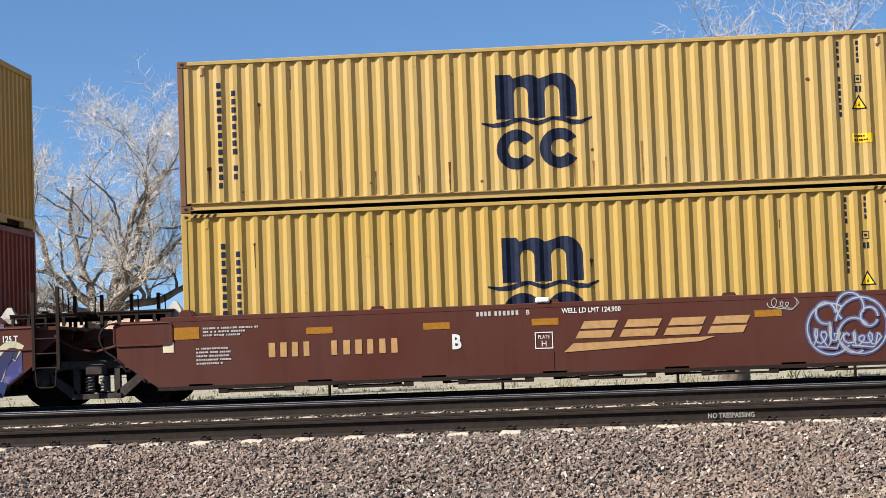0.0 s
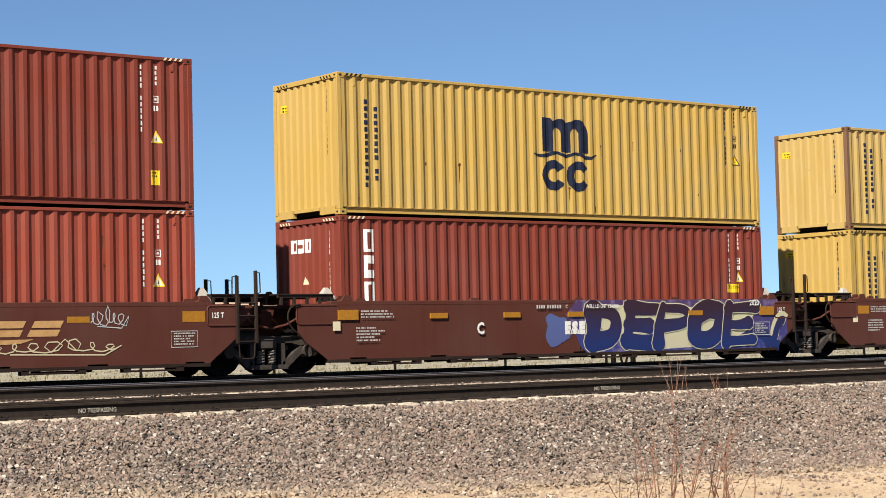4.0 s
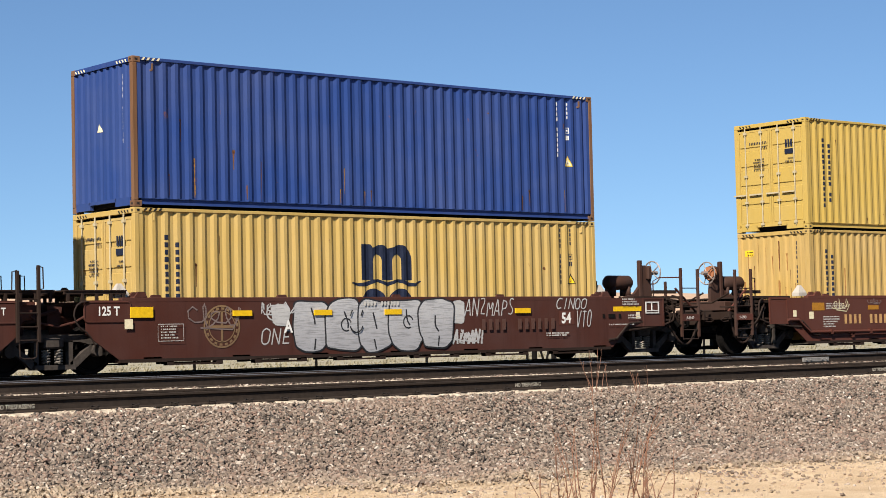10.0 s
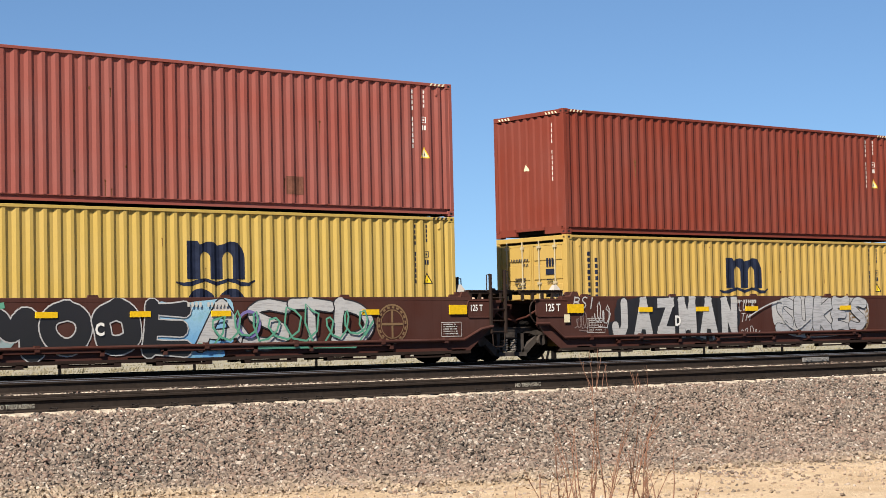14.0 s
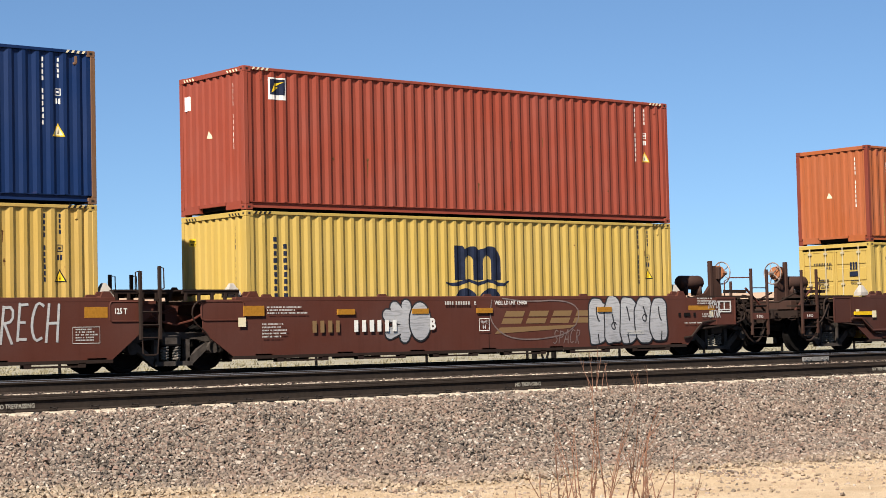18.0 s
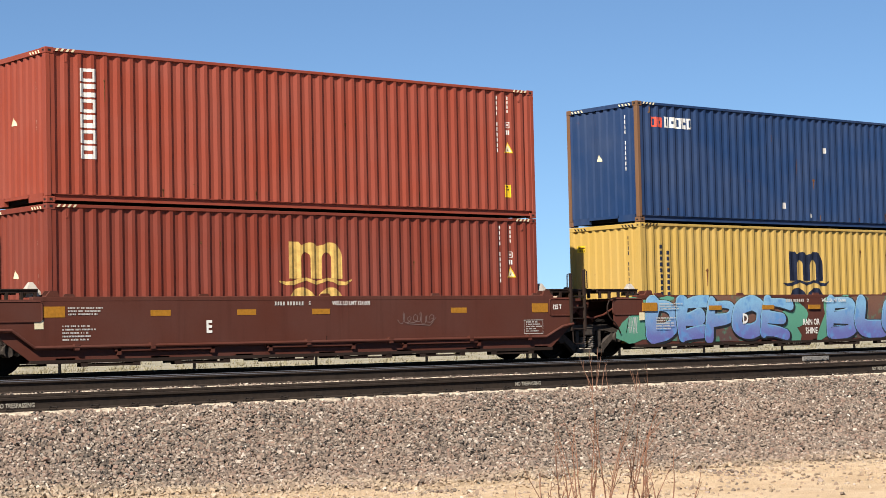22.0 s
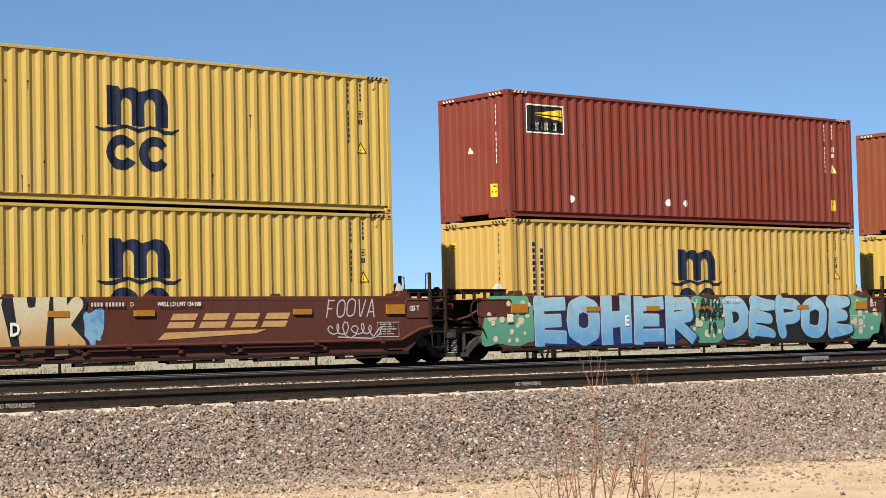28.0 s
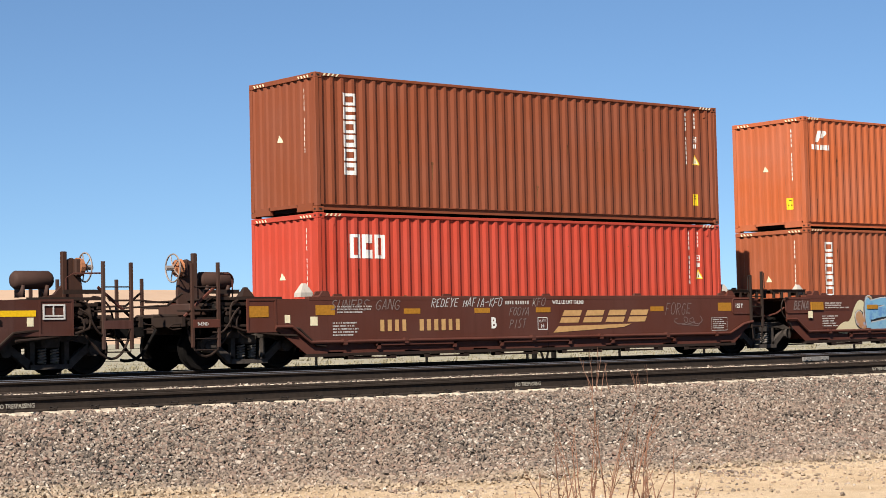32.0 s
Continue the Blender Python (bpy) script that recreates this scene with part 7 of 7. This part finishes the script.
decal("car_number", c, bars(6, 2.3, 0.76, 1.3, 0.24, 0.28, 4), W, "sill", lift=0.032, joined=True)
tag(c, 6.7, 9.0, 0.75, 1.3, S["ghost"], 7, 0.022, 28)

c = UNITS[10]
for j, (mt, gr) in enumerate((("black", 0.07), ("silver", 0.0))):
    petals = [q for ex, ez in ((3.30, 1.04), (3.50, 1.20), (3.80, 1.24), (3.36, 0.66), (3.75, 0.58)) for q in beads([(3.95, 0.84), (ex, ez)], [0.12 + gr, 0.24 + gr])]
    decal("graffiti_fan", c, petals, S[mt], "sill", lift=0.001 + 0.004 * j, step=0.00003, label="silver spray-painted fan of petals" if j else "")
    decal("graffiti_disc", c, [arc(4.17, 0.90, 0.28 + gr / 2, 0, 348, 28, 0.40 + gr / 2)], S[mt], "sill", lift=0.009 + 0.003 * j)
decal("graffiti_edge", c, strip(rounded([(6.2, 1.35), (6.1, 0.9), (6.6, 0.5), (7.6, 0.45), (8.6, 0.6), (8.9, 1.1), (8.4, 1.35), (7.2, 1.3), (6.5, 1.38)], 2), 0.03), S["ghost"], "sill", lift=0.003)
bubbles(c, 9.15, 11.65, 0.28, 1.43, 5, S["silver"], S["black"], 13, 0.001)
hand(c, "SPACR", 8.0, 8.85, 0.36, 0.66, S["ghost"], 0.024, 29)
hand(c, "HYPOE", 13.15, 13.6, 1.12, 1.3, S["chalk"], 0.022, 30, 0.01)
hand(c, "ETNK", 13.2, 13.6, 0.9, 1.08, S["chalk"], 0.022, 31, 0.01)
c = UNITS[11]
for fm, a, b, z0, z1, sd in ((["leaf", "post", "nave", "worm"], 1.4, 3.6, 0.32, 1.42, 14), (["zig", "hoop", "comb", "worm"], 3.7, 6.2, 0.55, 1.32, 15)):
    piece(c, fm, a, b, z0, z1, M["car"], S["chalk"], 0.2, 0.028, 2, seed=sd, label="white outline lettering")
piece(c, ["flag", "fork", "cup", "gate", "hook"], 6.9, 9.2, 0.3, 1.42, M["car"], S["sky"], 0.2, 0.03, 1, seed=16, label="blue-grey outline lettering")
tag(c, 7.0, 9.2, 0.4, 1.3, S["lilac"], 8, 0.03, 30, 0.02)
hand(c, "KRECH", 9.75, 11.25, 0.6, 1.28, S["chalk"], 0.05, 31)
hand(c, "HIPOEETMK", 0.25, 1.25, 1.2, 1.4, S["chalk"], 0.02, 32)
decal("graffiti_words", c, words("FREE ARSON!!!", 0.12, 8.85, 0.34, False, 0.62, 0.004), W, "sill", lift=0.002, joined=True)
c = UNITS[12]
blob(c, -0.9, 1.2, 0.27, 1.3, S["green"], 61, 0.0, 0.25)
blob(c, 4.2, 5.6, 0.27, 1.2, S["green"], 62, 0.0, 0.25)
blob(c, 6.2, 7.6, 0.3, 1.3, S["green"], 63, 0.0, 0.25)
blob(c, 11.3, 12.8, 0.4, 1.42, S["green"], 64, 0.0, 0.2)
for fm, a, b, sd in ((["dome", "comb", "flag", "hoop", "comb"], -0.1, 5.0, 17), (["bow", "step", "hoop", "dish", "fork"], 6.5, 12.5, 18)):
    blob(c, a + 0.2, b - 0.2, 0.28, 1.40, S["umber"], sd, 0.001, 0.03)
    piece(c, fm, a, b, 0.25, 1.45, S["azure"], S["black"], 0.36, 0.03, 2, S["cyan"], over=1.42, seed=sd, base=0.002, lean=0.1, shade=(0.05, -0.02), wild=0.8, label="blue and violet lettering on green")
decal("graffiti_words", c, words("RAIN OR", 0.16, 5.85, 0.66, True, 0.75, 0.004) + words("SHINE", 0.16, 5.85, 0.44, True, 0.8, 0.004), W, "sill", lift=0.002, joined=True)
hand(UNITS[12], "AVAL", -0.8, -0.4, 0.55, 0.92, S["chalk"], 0.022, 33)
hand(UNITS[12], "2019", 12.15, 12.6, 1.24, 1.4, S["chalk"], 0.024, 33, 0.05)
tag(UNITS[13], 8.0, 8.9, 0.8, 1.1, S["ghost"], 6, 0.014, 34)
c = UNITS[15]
hand(c, "SUNGRSTPK", 0.3, 2.2, 1.14, 1.41, S["sky"], 0.032, 35)
hand(c, "EOHER", 0.55, 1.25, 0.78, 1.02, S["black"], 0.028, 36)
hand(c, "DEPOE", 0.55, 1.25, 0.48, 0.74, S["black"], 0.028, 37)
for wd, a, b, sd in (("FOOVA", 2.45, 3.3, 37), ("FOOVA", 7.55, 8.4, 38), ("VEXR", 9.3, 10.25, 39), ("FOOVA", 10.9, 11.75, 40)):
    hand(c, wd, a, b, 1.13, 1.39, S["chalk"], 0.028, sd, 0.002)
tag(c, 3.45, 4.2, 0.95, 1.4, S["ghost"], 4, 0.02, 61)
hand(c, "FORGE", 4.6, 5.7, 0.94, 1.22, S["chalk"], 0.04, 51, 0.002)
hand(c, "STS", 4.85, 5.6, 0.62, 0.88, S["chalk"], 0.04, 52, 0.002)
hand(c, "JUNE", 6.45, 7.5, 0.36, 0.68, S["cyan"], 0.042, 53, 0.002, 0.1)
hand(c, "BOOZY", 7.65, 9.0, 0.34, 0.68, S["cyan"], 0.046, 54, 0.002, 0.1)
hand(c, "BOOZYDAR", 9.2, 10.95, 0.68, 1.06, S["sky"], 0.034, 41, 0.004)
c = UNITS[16]
for a, b, sd in ((-1.15, 0.55, 65), (5.4, 6.9, 66), (11.3, 12.85, 67)):
    blob(c, a, b, 0.3, 1.42, S["green"], sd, 0.0, 0.1)
    for k in range(20):
        rr = random.Random(sd * 10 + k)
        decal("graffiti_dab", c, [arc(a + (b - a) * rr.uniform(0.12, 0.88), rr.uniform(0.42, 1.34), rr.uniform(0.04, 0.10), 0, 330, 9)], S["pale"], "sill", lift=0.002 + 0.0005 * k)
blob(c, 0.5, 5.5, 0.28, 1.40, S["night"], 68, 0.006, 0.01)
piece(c, ["comb", "hoop", "gate", "comb", "leaf"], 0.35, 5.6, 0.25, 1.45, S["cyan"], S["night"], 0.34, 0.03, 0, S["chalk"], shade=(0.06, -0.03), over=1.20, seed=19, base=0.008, label="sky-blue block lettering")
blob(c, 6.7, 11.55, 0.26, 1.42, S["black"], 69, 0.006, 0.02)
piece(c, ["dome", "comb", "flag", "hoop", "comb"], 6.6, 11.6, 0.25, 1.45, S["cyan"], S["black"], 0.3, 0.04, 2, S["chalk"], seed=20, base=0.008, wild=0.5, over=1.3, label="sky-blue block lettering")
hand(c, "DATO", 5.8, 6.5, 1.14, 1.36, S["black"], 0.04, 71, 0.034)
hand(c, "POHER", 5.75, 6.6, 0.86, 1.1, S["black"], 0.045, 72, 0.034)
hand(c, "19", 6.02, 6.35, 0.5, 0.78, S["black"], 0.045, 73, 0.034)
c = UNITS[17]
blob(c, 1.5, 1.95, 0.4, 1.2, S["sky"], 71, 0.0, 0.2)
blob(c, 4.5, 5.1, 0.5, 1.25, S["sky"], 72, 0.0, 0.2)
blob(c, 1.85, 4.7, 0.4, 1.41, S["black"], 73, 0.001, 0.01)
piece(c, ["dome", "peak", "keel", "fork"], 1.8, 4.75, 0.36, 1.45, S["sand"], S["black"], 0.25, 0.024, 0, None, seed=21, base=0.002, shade=(0.07, 0.0), over=1.06, label="cream and orange block lettering")
hand(c, "FOOVA", 10.2, 11.5, 1.0, 1.36, S["chalk"], 0.028, 42)
tag(c, 10.25, 11.5, 0.55, 0.95, S["chalk"], 6, 0.028, 43)
hand(c, "AUBE", 0.35, 1.2, 1.16, 1.36, S["ghost"], 0.022, 44)
hand(c, "EOHERDEPOE", -0.98, -0.3, 1.18, 1.30, S["ghost"], 0.016, 45, 0.014)
c = UNITS[18]
decal("graffiti_cloud", c, [rounded([(0.55, 0.42), (1.0, 0.75), (1.3, 0.72), (1.5, 1.15), (1.75, 1.35), (2.1, 1.1), (2.1, 0.42)], 2, True)], S["cream"], "sill", lift=0.0)
decal("graffiti_cloud", c, [rounded([(6.2, 0.42), (6.5, 0.9), (6.7, 1.15), (6.9, 0.85), (7.15, 0.7), (7.3, 0.55), (7.75, 0.42)], 2, True)], S["cream"], "sill", lift=0.0)
for fm, a, b, mt, sd in ((["hook"], 1.55, 2.3, "rust", 22), (["bow"], 1.9, 3.35, "sky", 23), (["cup"], 3.2, 4.35, "pink", 24), (["oar"], 4.2, 5.1, "pink", 25), (["leaf"], 5.0, 6.0, "rust", 26), (["swan"], 5.85, 6.8, "sky", 27)):
    piece(c, fm, a, b, 0.42 if sd != 27 else 0.5, 1.44 if sd != 27 else 1.1, S[mt], S["black"], 0.42, 0.03, 2, S["chalk"], over=1.2, seed=sd, base=0.002 + 0.009 * (sd - 22), label="pink, blue and orange bubble lettering")
decal("graffiti_words", c, words(".19.", 0.3, 8.6, 0.72, True, 0.7, 0.01), W, "sill", joined=True)
hand(c, "IVY", 7.6, 8.05, 1.17, 1.4, S["ghost"], 0.018, 45)
hand(c, "LEAGUE", 7.4, 8.35, 0.9, 1.14, S["ghost"], 0.018, 45)
hand(c, "BENA", -0.95, -0.35, 1.06, 1.28, S["ghost"], 0.03, 46, 0.014)
c = UNITS[19]
hand(c, "SUNERS GANG", 0.1, 1.9, 1.15, 1.36, S["ghost"], 0.022, 47)
hand(c, "REDEYE MAFIA-KFO", 2.75, 4.75, 1.2, 1.38, S["chalk"], 0.018, 48)
hand(c, "KFO", 5.65, 6.05, 1.2, 1.38, S["ghost"], 0.018, 48)
hand(c, "FOOYA", 4.95, 5.55, 1.0, 1.18, S["ghost"], 0.02, 49)
hand(c, "PIST", 4.95, 5.45, 0.72, 0.92, S["ghost"], 0.02, 49)
hand(c, "FORGE", 9.9, 10.8, 0.98, 1.25, S["ghost"], 0.018, 50)
tag(c, 10.3, 11.1, 0.7, 0.95, S["ghost"], 3, 0.016, 51)


# ---- trees, fence, weeds and far hills ----
BARK = plain("weathered pale bark", (0.12, 0.095, 0.078), 0.9, 0, 0.45, 3.0, 0.6)
TWIG = plain("bleached twig bark", (0.56, 0.50, 0.43), 0.85, 0, 0.25, 6.0)


class Wood:
    def __init__(self):
        self.v, self.f = [], []

    def limb(self, pts, radii, sides):
        prev = None
        for i, p in enumerate(pts):
            d = (pts[min(i + 1, len(pts) - 1)] - pts[max(i - 1, 0)]).normalized()
            q = d.to_track_quat("Z", "Y")
            k = len(self.v)
            for s in range(sides):
                a = 2 * math.pi * s / sides
                self.v.append(p + q @ Vector((math.cos(a) * radii[i], math.sin(a) * radii[i], 0)))
            if prev is not None:
                for s in range(sides):
                    self.f.append((prev + s, prev + (s + 1) % sides, k + (s + 1) % sides, k + s))
            prev = k

    def mesh(self, name, mat):
        me = bpy.data.meshes.new(name)
        me.from_pydata([tuple(v) for v in self.v], [], self.f)
        me.materials.append(mat)
        for p in me.polygons:
            p.use_smooth = True
        return me


def bare_tree(x, y, height, seed, lean, boughs):
    """A gnarled leafless cottonwood: trunk, crooked boughs and a haze of pale twigs."""
    r = random.Random(seed)
    root = thing("bare_tree", "gnarled leafless cottonwood with pale twigs beyond the line", "tree", "bare trees")
    root.location = (x, y, ground_height(x, y) - 0.1)
    big, small = Wood(), Wood()

    def grow(start, way, length, rad, depth):
        n = max(3, int(length / 0.35))
        pts, p, d = [start], start.copy(), way.normalized()
        for i in range(n):
            d = (d + Vector((r.gauss(0, 1), r.gauss(0, 1), r.gauss(0.30, 0.9))) * (0.15 if depth < 2 else (0.22 if depth < 4 else 0.34))).normalized()
            p = p + d * (length / n)
            pts.append(p.copy())
        radii = [rad * (1 - 0.72 * i / n) for i in range(n + 1)]
        (big if depth < 4 else small).limb(pts, radii, 8 if depth == 0 else (6 if depth < 3 else (4 if depth < 4 else 3)))
        if depth >= 5:
            return
        kids = (0, 6, 7, 6, 5)[depth] if depth else 0
        for k in range(kids):
            i = int((0.25 + 0.75 * (k + r.random()) / kids) * n)
            i = min(i, n)
            side = Vector((r.gauss(0, 1), r.gauss(0, 1), r.gauss(0.25, 0.8)))
            grow(pts[i], (d * 0.7 + side * 0.75), length * r.uniform(0.42, 0.66), max(0.0085, radii[i] * r.uniform(0.42, 0.62)), depth + 1)

    trunk_top = Vector((lean[0], lean[1], height * 0.26))
    big.limb([Vector((0, 0, 0)), Vector((lean[0] * 0.2, 0, height * 0.09)), Vector((lean[0] * 0.6, lean[1] * 0.5, height * 0.18)), trunk_top], [height * 0.044, height * 0.032, height * 0.028, height * 0.022], 10)
    for dx, dy, dz, l, *off in boughs:
        grow(trunk_top - Vector((0, 0, r.uniform(0, 0.5))) + Vector(off or (0, 0, 0)), Vector((dx, dy, dz)), height * l, height * (0.0105 if off else 0.0145), 1)
    for nm, wd, mt, lb in (("trunk", big, BARK, "furrowed brown trunk and boughs"), ("twig_haze", small, TWIG, "bleached bare twigs")):
        o = new(nm, wd.mesh(nm, mt))
        o.parent = root
        o["label"] = lb
        if nm == "twig_haze":
            o["kind"] = "stuff"
    return root


bare_tree(6.2, 70, 14.6, 4, (0.5, 0.2), [(-1.0, 0.1, 0.10, 0.42), (-0.95, 0.3, 0.36, 0.26), (0.12, 0.1, 1.3, 0.60), (0.30, -0.1, 1.2, 0.54), (0.95, -0.2, 0.22, 0.34), (-0.4, -0.3, 0.75, 0.24), (-0.6, -0.3, -0.12, 0.22), (0.8, -0.3, -0.05, 0.24), (-0.2, -0.5, 0.1, 0.16), (0.3, 0.4, 0.0, 0.18), (-0.1, 0.1, 1.0, 0.36, -3.1, 0.3, 0.5), (0.25, 0.2, 1.0, 0.26, -2.2, 0.2, 0.35)])
bare_tree(-20.5, 74, 15.5, 9, (2.0, 0.2), [(0.75, 0.1, 0.9, 0.43), (-0.85, 0.3, 0.7, 0.44), (0.15, -0.3, 1.2, 0.42), (1.0, 0.3, 0.25, 0.36), (-0.7, 0.4, 0.25, 0.40), (-0.3, -0.4, 0.1, 0.3), (0.4, -0.4, 0.0, 0.25), (-0.8, 0.1, 0.0, 0.26), (0.7, 0.3, 0.6, 0.3)])

# wire fence beyond the line
fence = thing("wire_fence", "dark steel posts of a wire fence beyond the line", "fence")
fence.location = (0, 47, 0)
for k in range(-9, 14):
    fx = 15.97 + 4.4 * k
    part("fence_post", "fpost", lambda bm: (box(bm, -0.035, 0.035, -0.03, 0.03, -0.3, 1.25, 0.008), box(bm, -0.012, 0.012, -0.06, -0.03, -0.3, 1.25)), M["under"], fence, (fx, 0, ground_height(fx, 47)))
for bx in (42.7, 43.6):
    part("brace_post", "bpost", lambda bm: box(bm, -0.07, 0.07, -0.07, 0.07, -0.3, 1.3, 0.01), M["under"], fence, (bx, 0, ground_height(bx, 47)))
part("brace", "fbrace", lambda bm: (rod(bm, (42.75, 0, 0.7), (43.25, 0, -0.6), 0.04), rod(bm, (43.55, 0, 0.7), (43.15, 0, -0.6), 0.04)), M["under"], fence)
for wz in (0.1, 0.45, 0.75):
    part("wire", ("wire", wz), lambda bm: rod(bm, (-30, 0, wz), (80, 0, wz), 0.006, 4), M["under"], fence)


def tussock_field():
    """Dry grass and low brush on the plain behind the line."""
    r = np.random.default_rng(3)
    verts, faces = [], []
    for _ in range(5200):
        y = 38.5 + 60 * r.random() ** 1.6
        x = r.uniform(-0.45, 1.6) * y
        z = ground_height(x, y)
        h = r.uniform(0.06, 0.24) * (2.2 if r.random() < 0.12 else 1.0)
        for _ in range(7):
            a, l = r.uniform(0, 6.28), r.uniform(0.3, 1.0) * h
            k = len(verts)
            bx, by = x + r.uniform(-0.2, 0.2), y + r.uniform(-0.2, 0.2)
            verts += [(bx - 0.03, by, z - 0.02), (bx + 0.03, by, z - 0.02), (bx + math.cos(a) * l * 0.6, by + math.sin(a) * l * 0.6, z + l)]
            faces.append((k, k + 1, k + 2))
    me = bpy.data.meshes.new("dry_grass")
    me.from_pydata(verts, [], faces)
    me.materials.append(plain("straw", (0.27, 0.235, 0.15), 0.9, 0, 0.4, 0.6))
    return tagged(new("dry_grass", me), "tufts of dry straw-coloured grass", "grass", kind="stuff")


tussock_field()


def weed(x, y, stems, seed, tall):
    """A dead weed: thin bent reddish stems with a few side shoots."""
    r = random.Random(seed)
    wd = Wood()
    z = ground_height(x, y)
    for k in range(stems):
        a, l = r.uniform(0, 6.28), tall * r.uniform(0.45, 1.0)
        p = Vector((r.gauss(0, 0.16), r.gauss(0, 0.1), 0))
        d = Vector((r.gauss(0, 0.22), r.gauss(0, 0.15), 1)).normalized()
        pts = [p]
        for i in range(7):
            d = (d + Vector((r.gauss(0, 0.07), r.gauss(0, 0.07), 0.02))).normalized()
            p = p + d * (l / 7)
            pts.append(p)
        wd.limb(pts, [0.0075 * (1 - 0.7 * i / 7) for i in range(8)], 4)
        for i in range(2, 7):
            if r.random() < 0.6:
                s = (d + Vector((r.gauss(0, 0.7), r.gauss(0, 0.5), 0.4))).normalized() * l * r.uniform(0.1, 0.25)
                wd.limb([pts[i], pts[i] + s * 0.6, pts[i] + s + Vector((0, 0, 0.03))], [0.0035, 0.003, 0.0015], 3)
    root = tagged(new("dead_weed", wd.mesh("dead_weed", plain("dead weed stem", (0.17, 0.09, 0.06), 0.85, 0, 0.35, 5))), "thin reddish-brown dead weed stems in sand", "weed", "dead weeds", "")
    root.location = (x, y, z)
    return root


for wx, wy, n, sd, tl in ((10.2, 10.9, 9, 1, 0.95), (10.75, 11.1, 10, 2, 1.25), (11.5, 11.2, 8, 3, 1.0), (9.7, 10.8, 4, 4, 0.7), (11.0, 10.7, 6, 5, 0.6), (20.6, 21.2, 6, 6, 0.75), (21.5, 21.15, 5, 7, 0.6)):
    weed(wx, wy, n, sd, tl)

# stencilled rails, and a joint in the middle track
FADED = plain("faded white stencil paint", (0.30, 0.27, 0.22), 0.8, 0, 0.35, 20)
for nx in (1.914, 11.05, 20.0, 29.1):
    tr = bpy.data.objects["railway_track"]
    me_shapes = words("NO TRESPASSING", 0.062, 0, 0, True, 0.82, 0.002)
    ob = decal("rail_words", tr, me_shapes, FADED, "flat", ("notres",), "white stencilled words", joined=True)
    ob.location = (nx, -0.0145, -0.133)
joint = part("rail_joint", "joint", lambda bm: (box(bm, -0.45, 0.45, -0.055, -0.012, -0.15, -0.05, 0.01), [rod(bm, (q, -0.085, -0.1), (q, -0.05, -0.1), 0.02) for q in (-0.35, -0.2, 0.2, 0.35)]), plain("dull grey joint bar", (0.16, 0.15, 0.14), 0.7), bpy.data.objects["railway_track.001"], (32.9, 0, 0), "grey bolted joint bar")


def far_hills():
    """Low tan mesa on the horizon."""
    xs = [-1500 + 40 * i for i in range(101)]
    rows = [(820, 0), (840, 0.45), (870, 0.8), (900, 1.0), (1000, 1.02)]
    verts = [(x, y + 30 * noise.noise((x * 0.004, 0, 7)), 2 + 29 * f * (1 + 0.10 * noise.noise((x * 0.0035, f * 0.6, 2)) + 0.05 * noise.noise((x * 0.02, f * 3, 5)))) for y, f in rows for x in xs]
    n = len(xs)
    me = bpy.data.meshes.new("hills")
    me.from_pydata(verts, [], [(j * n + i, j * n + i + 1, (j + 1) * n + i + 1, (j + 1) * n + i) for j in range(len(rows) - 1) for i in range(n - 1)])
    me.materials.append(plain("tan desert slope", (0.36, 0.25, 0.175), 0.95, 0, 0.12, 0.02))
    return tagged(new("backdrop_hills", me), "low tan desert bluff on the horizon", "hill", kind="structure")


far_hills()


def motions():
    """The train rolls by to the right, its wheels turning."""
    HALVES = [k / 2 for k in range(65)]
    for ob, x, y, z in MOVING:
        walk(ob, [(t, pose(train_at(t) + x, y, z)) for t in HALVES])
    for ob in WHEELS:
        x, y, z = ob.location
        walk(ob, [(k / 30, pose(x, y, z, 0, math.degrees(train_at(k / 30) / 0.457) % 360, 0)) for k in range(961)])


motions()
